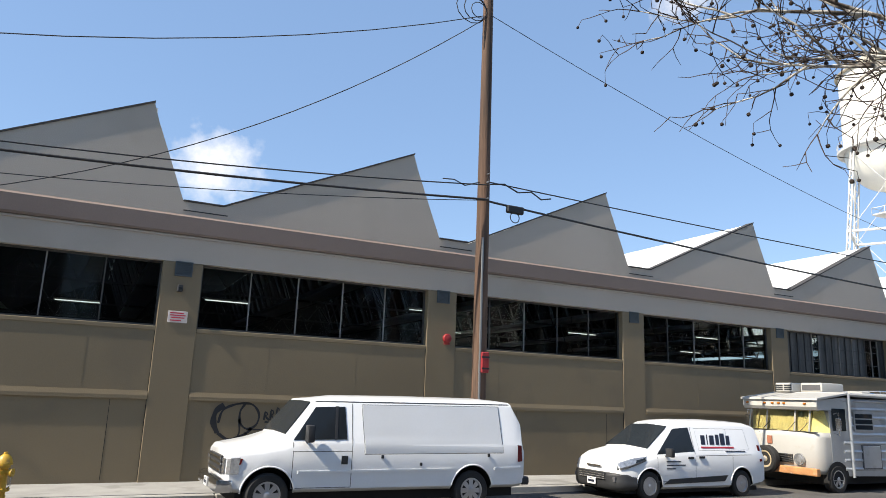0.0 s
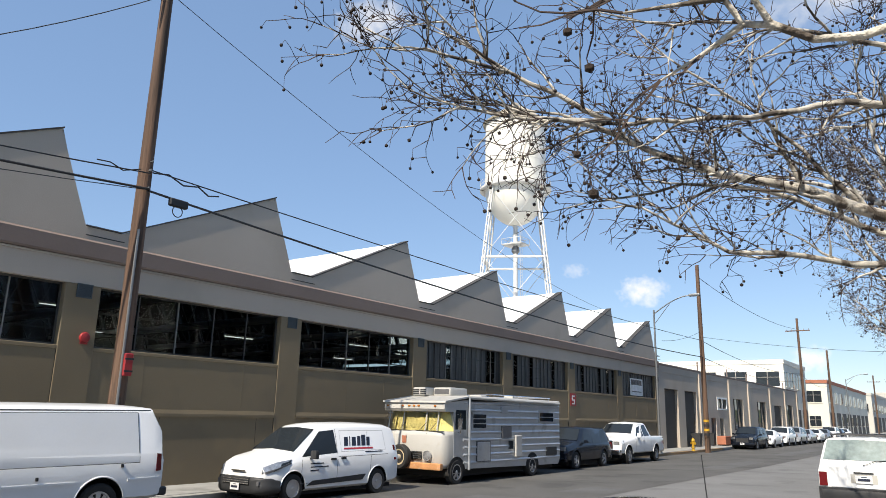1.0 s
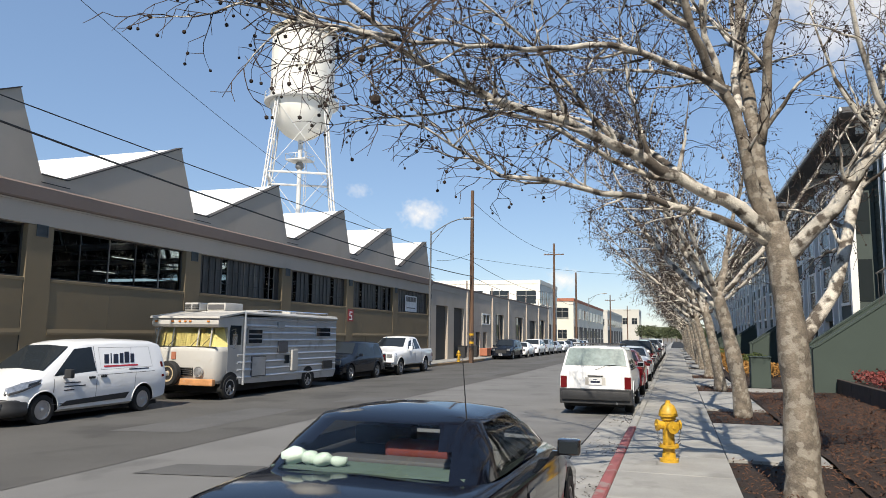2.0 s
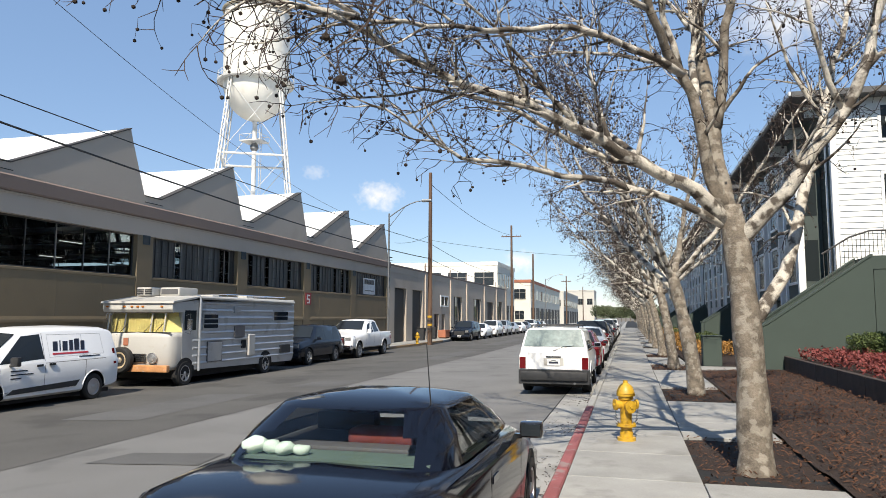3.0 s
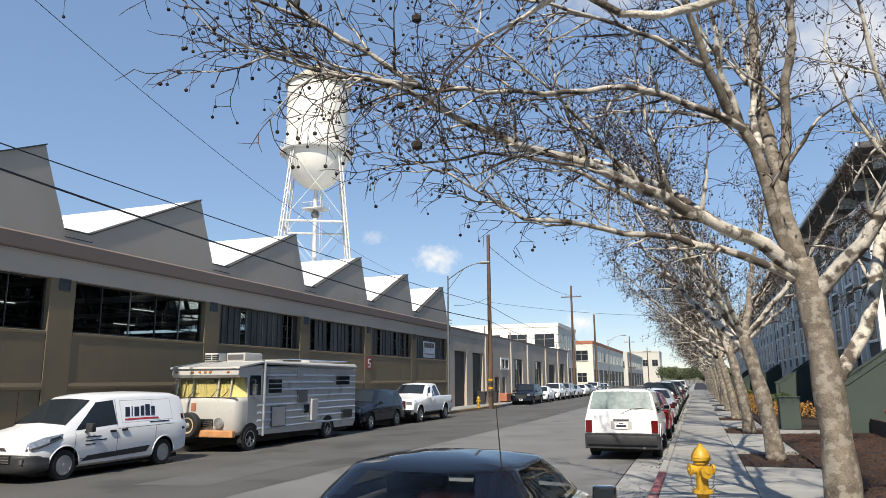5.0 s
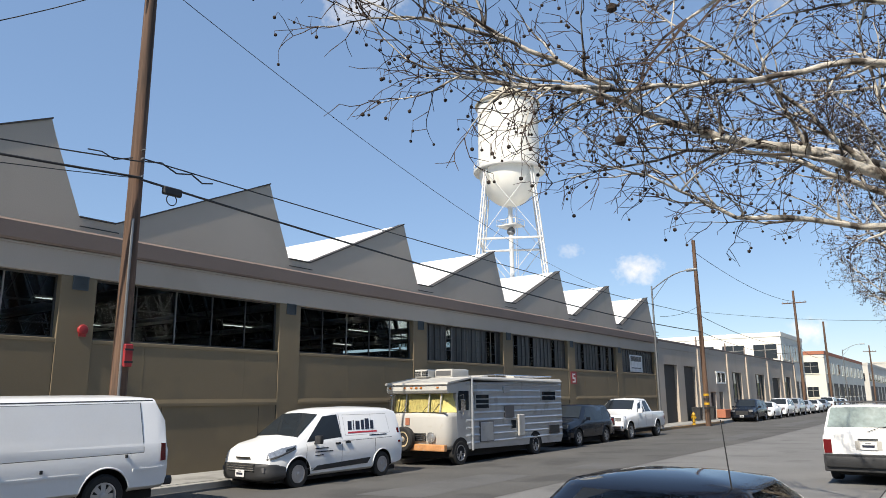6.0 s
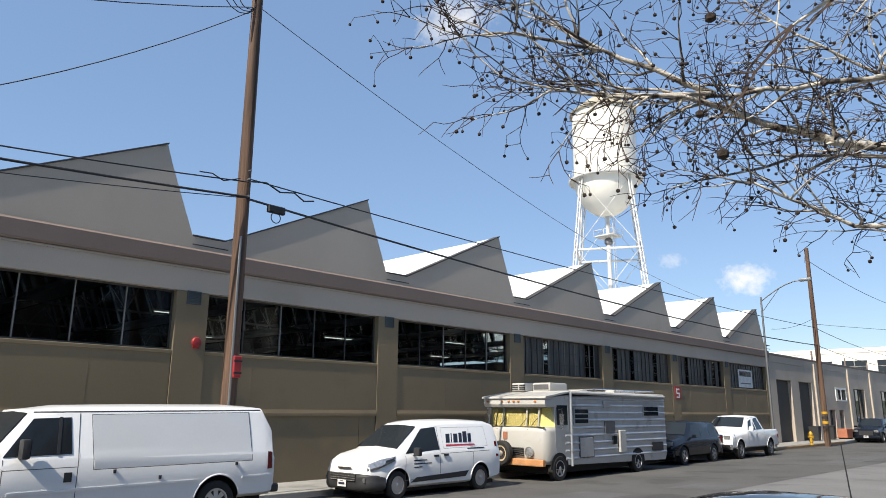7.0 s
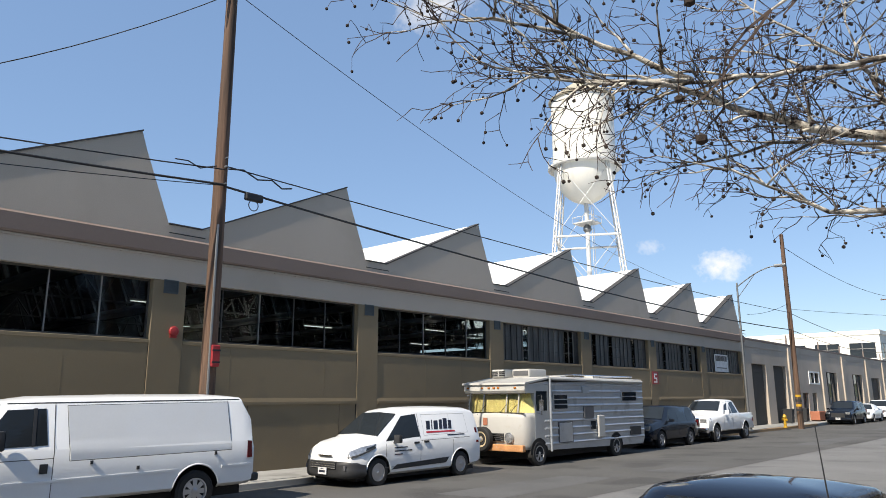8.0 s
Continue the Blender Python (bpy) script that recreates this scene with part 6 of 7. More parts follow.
# across the street's end: more parked cars
RIGHT = lambda y: pose(-2.0, y, 0, 0, 0, 180)
old_wagon(pose(-1.9, 22.0, 0, 0, 0, 180))
coupe(pose(-1.85, 7.95, 0.0, 0, 0, 180) @ Matrix.Diagonal((0.96, 1, 0.955, 1)))
sedan(pose(-1.92, 28.0, 0, 0, 0, 180), "red_paint", "dark red sedan parked ahead of the off-roader")
sedan(pose(-1.95, 35.6, 0, 0, 0, 180), "white_paint", "white sedan parked along the near kerb")
for i, (k, c, n) in enumerate((("u", "black_paint", "black suv"), ("s", "grey_paint", "grey sedan"), ("s", "black_paint", "black sedan"), ("u", "grey_paint", "grey suv"), ("s", "white_paint", "white sedan"), ("s", "silver_paint", "silver sedan"), ("u", "white_paint", "white suv"), ("s", "grey_paint", "grey sedan"))):
    (sedan if k == "s" else suv)(RIGHT(41.8 + 6.0 * i), c, n + " parked along the near kerb")
towel = bmesh.new()
for i, (x, y, s) in enumerate(((0.0, 0.0, 0.085), (0.11, 0.02, 0.075), (0.21, -0.01, 0.07), (0.30, 0.02, 0.06))):
    bmesh.ops.create_icosphere(towel, subdivisions=2, radius=s, matrix=Matrix.Translation((x, y, s * 0.55)) @ Matrix.Diagonal((1, 0.8, 0.62, 1)))
for q in towel.verts:
    q.co += noise.noise_vector(q.co * 14) * 0.022
t = tagged(part("towel", towel, "cloth", smooth="all"), "crumpled pale green towel on the parcel shelf", "towel")
t.location = (-2.37, 4.43, 1.03)


# ---- plane trees in their wells, bare but for twigs and seed balls ----
def smooth_line(pts, step=0.3):
    """A rounded line through control points, cut into even steps."""
    p = [Vector(q) for q in pts]
    p = [p[0] * 2 - p[1]] + p + [p[-1] * 2 - p[-2]]
    out = []
    for i in range(1, len(p) - 2):
        n = max(2, int((p[i + 1] - p[i]).length / step))
        for k in range(n):
            t = k / n
            a, b, c, d = p[i - 1], p[i], p[i + 1], p[i + 2]
            out.append(0.5 * ((2 * b) + (c - a) * t + (2 * a - 5 * b + 4 * c - d) * t * t + (3 * b - a - 3 * c + d) * t ** 3))
    return out + [p[-2]]


def shoot(rnd, start, way, length, step, wander, rise):
    pts, d = [start], way.normalized()
    for _ in range(max(2, int(length / step))):
        d = (d + Vector([rnd.uniform(-wander, wander) for _ in range(3)]) + Vector((0, 0, rise))).normalized()
        pts.append(pts[-1] + d * step)
    return pts


def taper(r0, r1, n):
    return [r0 + (r1 - r0) * (i / (n - 1)) ** 0.85 for i in range(n)]


def aside(rnd, d, lo, hi):
    """A way that leaves d by lo to hi degrees."""
    a = d.orthogonal().normalized()
    a.rotate(Matrix.Rotation(rnd.uniform(0, 2 * math.pi), 3, d))
    w = d.copy()
    w.rotate(Matrix.Rotation(radians(rnd.uniform(lo, hi)), 3, a))
    return w


def plane_tree(name, label, seed, trunk, limbs, dense=1.0, balls=0.5, ball_r=0.019, dark=0, spread=1.0):
    rnd = random.Random(seed)
    tree = thing(name, label, "tree", group="street trees")
    pts = smooth_line([p for p, _ in trunk], 0.18)
    rad = np.interp(np.linspace(0, 1, len(pts)), np.linspace(0, 1, len(trunk)), [r for _, r in trunk])
    spots = [min(range(len(pts)), key=lambda i: (pts[i] - Vector(p)).length) for p, _ in trunk]
    rad = np.interp(range(len(pts)), spots, [r for _, r in trunk])
    bm = bmesh.new()
    tube(bm, pts, [float(r) * (1 + 0.07 * math.sin(i * 1.3 + seed)) for i, r in enumerate(rad)], 16)
    for q in bm.verts:
        q.co += noise.noise_vector(q.co * 5.0) * 0.016
    part("trunk", bm, "bark_dark", tree, "mottled grey-brown flaking trunk", "all")
    twigs, seeds, thin = bmesh.new(), bmesh.new(), bmesh.new()

    def hang(p):
        q = p + Vector((rnd.uniform(-0.03, 0.03), rnd.uniform(-0.03, 0.03), -rnd.uniform(0.03, 0.11)))
        tube(twigs, [p, q], 0.0022, 3, False)
        r = ball_r * rnd.uniform(0.75, 1.15)
        bmesh.ops.create_icosphere(seeds, subdivisions=1, radius=r, matrix=Matrix.Translation(q))

    def twig(start, way, length):
        t = shoot(rnd, start, way, length, 0.085, 0.42, rnd.uniform(-0.06, 0.10))
        tube(twigs, t, taper(0.0058, 0.0028, len(t)), 3, False)
        for q in t[2:]:
            if rnd.random() < 0.66 * dense:
                s = shoot(rnd, q, aside(rnd, (t[-1] - t[0]).normalized(), 30, 70), rnd.uniform(0.10, 0.28), 0.08, 0.25, 0.03)
                tube(twigs, s, taper(0.0042, 0.0024, len(s)), 3, False)
                if rnd.random() < balls * 0.62:
                    hang(s[-1])
        if rnd.random() < balls:
            hang(t[-1])

    def branch(start, way, length, r0):
        t = shoot(rnd, start, way, length, 0.15, 0.27, 0.03)
        tube(thin, t, taper(r0, 0.004, len(t)), 5, False)
        for i in range(1, len(t)):
            if rnd.random() < 0.95 * dense:
                twig(t[i], aside(rnd, (t[i] - t[i - 1]).normalized(), 28, 75), rnd.uniform(0.15, 0.5))
            if rnd.random() < 0.42 * dense:
                twig(t[i], aside(rnd, (t[i] - t[i - 1]).normalized(), 28, 80), rnd.uniform(0.12, 0.4))
        twig(t[-1], t[-1] - t[-2], 0.35)

    for nth, (ctrl, r0, r1) in enumerate(limbs):
        t = smooth_line(ctrl, 0.25)
        for i in range(1, len(t) - 1):
            t[i] = t[i] + Vector([rnd.uniform(-0.022, 0.022) for _ in range(3)])
        bm = bmesh.new()
        tube(bm, t, taper(r0, r1, len(t)), 10 if r0 > 0.05 else 7)
        for q in bm.verts:
            q.co += noise.noise_vector(q.co * 7.0) * 0.008
        part("limb", bm, "bark_dark" if nth < dark else "bark", tree, "mottled grey-brown limb" if nth < dark else "pale mottled limb", "all")
        n = len(t)
        for i in range(int(n * 0.22), n):
            f = i / n
            for _ in range(2):
                if rnd.random() < (0.30 + 0.52 * f) * dense:
                    w = aside(rnd, (t[i] - t[i - 1]).normalized(), 25, 65)
                    w.z = w.z * 0.8 + 0.08
                    branch(t[i], w, rnd.uniform(0.5, 1.75) * (1.1 - 0.45 * f) * spread, r0 * (1 - f) * 0.32 + 0.009)
        branch(t[-1], t[-1] - t[-2], 0.9 * spread, r1)
    tagged(part("branch", thin, "bark", tree, "thin pale branches", "all"), kind="stuff")
    tagged(part("twig", twigs, "twig", tree, "fine dark twigs"), kind="stuff")
    tagged(part("seed_ball", seeds, "seed", tree, "round dark hanging seed balls"), kind="stuff")
    return tree


# the tree beside the eye: limbs reach over the street
plane_tree("plane_tree", "bare plane tree with pale mottled limbs in a pavement well", 3,
           [((1.27, 9.25, 0.06), 0.26), ((1.265, 9.25, 0.35), 0.19), ((1.25, 9.25, 1.2), 0.165), ((1.21, 9.25, 2.0), 0.16), ((1.15, 9.28, 2.75), 0.15), ((1.09, 9.3, 3.2), 0.13)],
           [([(1.10, 9.3, 3.0), (0.99, 9.4, 3.76), (0.95, 9.5, 4.33), (0.91, 9.7, 4.91), (0.87, 9.9, 5.6), (0.88, 10.1, 6.4), (0.95, 10.3, 7.6), (1.05, 10.4, 9.2)], 0.12, 0.025),
            ([(1.08, 9.3, 3.1), (0.89, 9.2, 3.5), (0.80, 9.1, 3.97), (0.67, 9.0, 4.51), (0.42, 8.8, 4.97), (0.22, 8.5, 5.38), (-0.05, 8.1, 6.2), (-0.4, 7.6, 7.3)], 0.09, 0.02),
            ([(0.99, 9.45, 4.2), (1.06, 9.42, 4.7), (1.12, 9.3, 5.41), (1.20, 9.2, 5.9), (1.3, 9.1, 7.2), (1.35, 9.0, 8.6)], 0.07, 0.02),
            ([(1.17, 9.3, 2.75), (1.32, 9.2, 2.93), (1.67, 9.1, 3.31), (1.96, 9.0, 3.77), (2.29, 9.0, 4.17), (2.46, 8.9, 4.58), (2.60, 8.9, 5.09), (2.75, 8.8, 6.0), (2.9, 8.7, 7.6)], 0.10, 0.025),
            ([(1.22, 9.3, 1.78), (1.48, 9.5, 2.03), (1.88, 9.9, 2.72), (2.20, 10.4, 3.76), (2.51, 10.8, 4.6), (2.79, 11.2, 5.48), (3.13, 11.6, 6.44), (3.4, 11.9, 7.6)], 0.095, 0.02),
            ([(1.06, 9.3, 3.0), (0.71, 9.1, 3.35), (0.40, 8.9, 3.51), (0.05, 8.7, 3.66), (-0.60, 8.2, 3.97), (-1.09, 7.8, 4.16), (-1.59, 7.3, 4.23), (-2.09, 6.7, 4.35), (-2.54, 5.8, 4.48), (-3.0, 5.2, 4.45)], 0.095, 0.011),
            ([(1.06, 9.3, 2.94), (0.46, 9.0, 3.24), (-0.25, 8.5, 3.39), (-0.77, 8.1, 3.42), (-1.14, 7.7, 3.46), (-1.69, 7.1, 3.47), (-1.86, 6.9, 3.57), (-2.21, 6.3, 3.76)], 0.055, 0.010),
            ([(0.58, 8.92, 4.72), (0.28, 8.6, 4.80), (-0.22, 8.2, 4.96), (-0.45, 8.0, 5.0), (-0.86, 7.6, 4.95), (-1.24, 7.3, 4.80), (-1.88, 6.6, 4.65), (-2.59, 5.9, 4.5), (-3.1, 5.3, 4.6)], 0.048, 0.010),
            ([(0.14, 8.76, 3.62), (-0.26, 8.7, 3.72), (-0.69, 8.5, 3.92), (-1.01, 8.2, 4.04), (-1.63, 7.5, 4.20), (-2.02, 7.0, 4.14), (-2.5, 6.5, 3.95)], 0.045, 0.010),
            ([(0.72, 9.05, 4.4), (0.75, 9.5, 5.1), (0.80, 10.1, 6.1), (0.7, 10.6, 7.6)], 0.055, 0.015),
            ([(0.55, 8.9, 4.75), (0.38, 8.8, 5.4), (0.30, 8.7, 6.2), (0.1, 8.5, 7.3)], 0.045, 0.012),
            ([(-0.60, 8.2, 3.97), (-1.1, 7.9, 4.6), (-1.6, 7.4, 5.1), (-2.1, 6.9, 5.5)], 0.030, 0.009),
            ([(-1.09, 7.8, 4.16), (-1.3, 7.7, 4.7), (-1.45, 7.6, 5.4)], 0.024, 0.008),
            ([(-0.25, 8.5, 3.81), (-0.45, 8.6, 4.5), (-0.55, 8.7, 5.2), (-0.6, 8.8, 6.0)], 0.028, 0.008),
            ([(0.22, 8.5, 5.38), (-0.5, 7.8, 5.6), (-1.3, 6.9, 5.6), (-2.0, 6.0, 5.4)], 0.035, 0.010),
            ([(0.87, 9.9, 5.6), (0.3, 10.3, 6.4), (-0.5, 10.8, 7.0)], 0.04, 0.010),
            ([(0.40, 8.95, 3.5), (-0.4, 9.6, 4.3), (-1.3, 10.4, 5.0), (-2.2, 11.2, 5.5), (-3.0, 11.8, 5.8)], 0.05, 0.010),
            ([(0.91, 9.7, 4.9), (0.1, 10.6, 5.6), (-0.9, 11.5, 6.1), (-2.0, 12.4, 6.4)], 0.045, 0.010),
            ([(2.29, 9.0, 4.17), (2.0, 8.8, 4.8), (1.85, 8.6, 5.5), (1.8, 8.5, 6.5)], 0.04, 0.010),
            ([(2.51, 10.8, 4.6), (2.1, 10.6, 5.3), (1.8, 10.5, 6.3)], 0.035, 0.010),
            ([(2.46, 8.9, 4.58), (3.0, 9.0, 5.1), (3.5, 9.1, 5.9)], 0.035, 0.010),
            ([(-2.37, 6.05, 4.54), (-3.07, 5.41, 4.95), (-3.26, 5.05, 5.12), (-3.42, 4.59, 5.38)], 0.030, 0.007),
            ([(-3.07, 5.41, 4.95), (-3.38, 4.86, 4.99), (-3.53, 4.5, 4.89)], 0.020, 0.007),
            ([(-2.37, 6.05, 4.54), (-2.78, 5.5, 4.46), (-3.08, 5.05, 4.42), (-3.29, 4.68, 4.44)], 0.024, 0.007)],
           1.0, 0.42, 0.017, 3, 0.86)


# the tree just behind the eye: one low limb reaches over the walk
plane_tree("plane_tree", "bare plane tree with one low limb over the walk", 21,
           [((1.36, 0.1, 0.06), 0.25), ((1.36, 0.1, 0.4), 0.19), ((1.33, 0.1, 1.4), 0.165), ((1.27, 0.12, 2.3), 0.15), ((1.2, 0.15, 3.0), 0.12)],
           [([(1.2, 0.15, 2.9), (1.1, 0.1, 4.2), (1.0, -0.2, 5.6), (0.9, -0.5, 7.4)], 0.10, 0.02),
            ([(1.24, 0.13, 2.6), (0.6, -0.5, 3.8), (-0.4, -1.2, 4.8), (-1.6, -1.9, 5.6), (-2.6, -2.4, 6.0)], 0.08, 0.012),
            ([(1.22, 0.15, 2.8), (1.7, 0.1, 3.9), (2.2, -0.2, 5.2), (2.5, -0.4, 6.8)], 0.08, 0.015),
            ([(1.22, 0.15, 2.85), (1.0, 1.0, 3.5), (0.55, 2.0, 3.35), (0.1, 2.5, 3.04), (-0.15, 2.52, 3.0), (-0.38, 2.42, 3.05), (-0.52, 2.35, 3.13), (-0.7, 2.2, 3.3)], 0.035, 0.006)],
           0.55, 0.6, 0.018, 1, 0.32)


def row_tree(seed):
    """A leaning street tree of the row, its foot at the origin."""
    rnd = random.Random(seed)
    lean = rnd.uniform(-0.45, -0.2)
    trunk = [((0, 0, 0), 0.23), ((0.0, 0, 0.3), 0.18), ((lean * 0.4, 0, 1.3), 0.16), ((lean, 0.05, 2.3), 0.14), ((lean * 1.3, 0.1, 2.8), 0.11)]
    top = Vector(trunk[-1][0])
    limbs = []
    for k in range(7):
        a = math.pi + (k - 3) * 0.62 + rnd.uniform(-0.2, 0.2) if k < 6 else rnd.uniform(-0.6, 0.6)
        el = rnd.uniform(0.75, 1.3) if k % 2 else rnd.uniform(0.4, 0.9)
        d = Vector((math.cos(a) * math.cos(el), math.sin(a) * math.cos(el), math.sin(el)))
        ln = rnd.uniform(4.0, 6.6)
        c = [top - Vector((0, 0, rnd.uniform(0.05, 0.6)))]
        for q in range(4):
            d = (d + Vector((rnd.uniform(-0.15, 0.15), rnd.uniform(-0.15, 0.15), 0.10))).normalized()
            c.append(c[-1] + d * ln / 4)
        limbs.append((c, rnd.uniform(0.06, 0.10), 0.012))
    return plane_tree("plane_tree", "bare leaning plane tree of the street row in its well", seed, trunk, limbs, 1.28, 0.48, 0.022, 1)


kinds = [row_tree(s) for s in (11, 12, 13)]
for i, y in enumerate(TREES[1:]):
    k, z = kinds[i % 3], 0.10
    m = pose(1.33, y, z, 0, 0, (0, -18, 14, 8, -10)[i % 5])
    if i < 3:
        k.matrix_basis = m
    else:
        copy_thing(k, m)
# unseen trees added behind the eye, to fill the factory windows' reflections
for y in (-8.0, -16.5):
    copy_thing(kinds[1], pose(1.33, y, 0.10, 0, 0, 150))

# tree wells and planting bed
for y in wells:
    bm = bmesh.new()
    bmesh.ops.create_grid(bm, x_segments=10, y_segments=10, size=0.5, matrix=Matrix.LocRotScale((1.29, y + 0.75, 0.105), None, (1.33, 1.5, 1)))
    for q in bm.verts:
        q.co.z += 0.03 * noise.noise(q.co * 3)
    tagged(part("tree_well", bm, "mulch"), "bare dark soil in a tree well", "soil", kind="structure")
bm = bmesh.new()
bmesh.ops.create_grid(bm, x_segments=24, y_segments=90, size=0.5, matrix=Matrix.LocRotScale((3.34, 7.0, 0.175), None, (2.76, 35.8, 1)))
for q in bm.verts:
    q.co.z += 0.05 * noise.noise(q.co * 1.3) + 0.02 * noise.noise(q.co * 5) + 0.012 * (q.co.x - 2.0)
tagged(part("planting_bed", bm, "mulch"), "planting bed covered in brown bark mulch", "soil", kind="structure")
rnd = random.Random(77)
bm = bmesh.new()
for _ in range(9000):
    x, y = rnd.uniform(2.02, 4.6), 5 + 19.5 * rnd.random() ** 1.4
    if rnd.random() < 0.15:
        x, y = rnd.uniform(0.65, 1.95), rnd.choice([w for w in wells if 5 < w < 40]) + rnd.uniform(0.05, 1.45)
    z = 0.19 + 0.012 * (x - 2) + rnd.uniform(-0.02, 0.05) - (0.045 if x < 1.96 else 0)
    a, l, w = rnd.uniform(0, 6.3), rnd.uniform(0.012, 0.042), rnd.uniform(0.004, 0.011)
    c, s, t = math.cos(a), math.sin(a), rnd.uniform(-0.02, 0.02)
    v = [bm.verts.new((x + c * l * p - s * w * q, y + s * l * p + c * w * q, z + t * p)) for p, q in ((-1, -1), (1, -1), (1, 1), (-1, 1))]
    u = bm.verts.new((x, y, z + 0.012))
    for k in range(4):
        bm.faces.new((v[k], v[(k + 1) % 4], u))
tagged(part("bark_chips", bm, "chip"), "loose brown bark chips on the bed", "mulch", kind="stuff")


def leaf_heap(name, label, material, x0, x1, y0, y1, z0, z1, n, seed, size=0.05):
    """A low clipped or loose planting made of many small leaves."""
    r = random.Random(seed)
    bm = bmesh.new()
    for _ in range(n):
        u, v = r.random(), r.random()
        x, y = x0 + (x1 - x0) * u, y0 + (y1 - y0) * v
        h = (z1 - z0) * (0.72 + 0.35 * noise.noise((x * 2.1, y * 2.1, seed)))
        z = z0 + h * r.random() ** 0.45
        d = Vector((r.gauss(0, 1), r.gauss(0, 1), r.gauss(0.4, 1))).normalized()
        e = d.orthogonal().normalized()
        e.rotate(Matrix.Rotation(r.uniform(0, 6.28), 3, d))
        f, s = d.cross(e), size * r.uniform(0.6, 1.4)
        c = Vector((x, y, z))
        bm.faces.new([bm.verts.new(c + e * a * s + f * b * s * 0.5) for a, b in ((-1, 0), (0, -1), (1, 0), (0, 1))])
    return tagged(part(name, bm, material), label, "shrub", kind="stuff")


# dead leaves and grit swept along the near gutter
rnd = random.Random(91)
bm = bmesh.new()
for _ in range(2600):
    x, y = -0.97 - 0.55 * rnd.random() ** 2.2, 3 + 45 * rnd.random()
    if noise.noise((y * 0.5, 7.0, 0)) + rnd.uniform(-0.4, 0.4) < 0:
        continue
    a, l = rnd.uniform(0, 6.3), rnd.uniform(0.008, 0.03)
    c, s = math.cos(a), math.sin(a)
    bm.faces.new([bm.verts.new((x + c * l * p - s * l * 0.5 * q, y + s * l * p + c * l * 0.5 * q, 0.012 + rnd.uniform(0, 0.02))) for p, q in ((-1, 0), (0, -1), (1, 0), (0, 1))])
tagged(part("leaf_litter", bm, "timber"), "dark dead leaves swept along the gutter", "litter", kind="stuff")


# ---- terraced houses behind the near pavement ----
def town_house(m):
    """Stairs between sloping green walls, a porch, a white flank and a grey-green front. Origin: foot of the near stair wall at the walk."""
    h = thing("town_house", "grey-green terraced house with white trim and a front stair", "house", m, "terraced houses")
    for y0, y1 in ((0.0, 0.28), (1.75, 2.0)):
        part("stair_wall", B(prism, [(4.02, -0.2), (4.02, 1.56), (4.22, 1.66), (7.3, 3.82), (7.3, -0.2)], "y", y0, y1), "green_wall", h, "sloping green stucco stair wall")
        part("wall_cap", B(prism, [(3.98, 1.562), (4.20, 1.664), (7.3, 3.824), (7.3, 3.88), (4.18, 1.72), (3.98, 1.62)], "y", y0 - 0.03, y1 + 0.03), "green_wall", h)
    for i in range(17):
        part("step", boxes((4.6 + 0.28 * i, 7.3, 0.30, 1.73, 0.0 + 0.18 * i, 0.178 + 0.18 * i)), "concrete", h)
    rail = thing("railing", "", "")
    rail.parent = h
    part("top_rail", B(tube, [(5.9, 0.14, 3.9), (6.7, 0.14, 4.42), (7.3, 0.14, 4.62), (11, 0.14, 4.62)], 0.03, 6), "steel_frame", rail)
    for i in range(38):
        x = 5.95 + 0.12 * i
        top = min(3.9 + (x - 5.9) * 0.65, 4.62)
        part("baluster", B(tube, [(x, 0.14, min(2.88 + (x - 5.9) * 0.7, 3.86)), (x, 0.14, top)], 0.011, 4), "steel_frame", rail)
    part("porch_floor", boxes((7.3, 12, 0.0, 2.0, 3.4, 3.82)), "green_wall", h)
    part("porch_base", boxes((7.32, 12, 0.02, 1.98, -0.2, 3.39)), "green_wall", h)
    # body
    X, Y0, Y1, Z = 6.82, 2.02, 17.9, 9.45
    part("front_wall", boxes((X, X + 0.3, Y0 + 0.3, Y1, -0.2, Z)), "siding_green", h, "grey-green lap siding front")
    part("flank_wall", boxes((X, 17, Y0, Y0 + 0.3, -0.2, Z)), "siding", h, "white lap siding flank")
    part("rear_wall", boxes((17.0, 17.3, Y0, Y1, -0.2, Z), (X + 0.3, 17, Y1 - 0.3, Y1, -0.2, Z)), "siding_green", h)
    for i in range(46):
        z = 0.2 + 0.197 * i
        part("lap_board", B(prism, [(Y0 - 0.028, z), (Y0 - 0.001, z + 0.19), (Y0 - 0.001, z)], "x", X + 0.16, 17), "siding", h)
    for i in range(46):
        z = 0.2 + 0.197 * i
        part("lap_board", B(prism, [(X - 0.022, z), (X - 0.001, z + 0.19), (X - 0.001, z)], "y", Y0 + 0.18, Y1), "siding_green", h)
    part("corner_board", B(bevelled, X - 0.05, X + 0.15, Y0 - 0.05, Y0 + 0.16, -0.2, Z, r=0.01), "trim_white", h, "white corner board")
    bm = boxes((X - 1.35, 18.0, Y0 - 0.7, Y1 + 0.2, Z, Z + 0.2))
    lo = [bm.verts.new(p) for p in ((X - 1.3, Y0 - 0.65, Z + 0.201), (17.95, Y0 - 0.65, Z + 0.201), (17.95, Y1 + 0.15, Z + 0.201), (X - 1.3, Y1 + 0.15, Z + 0.201))]
    hi = [bm.verts.new(p) for p in ((12.0, Y0 + 5, Z + 1.4), (12.0, Y1 - 5, Z + 1.4))]
    for f in ((lo[0], lo[1], hi[0]), (lo[1], lo[2], hi[1], hi[0]), (lo[2], lo[3], hi[1]), (lo[3], lo[0], hi[0], hi[1])):
        bm.faces.new(f)
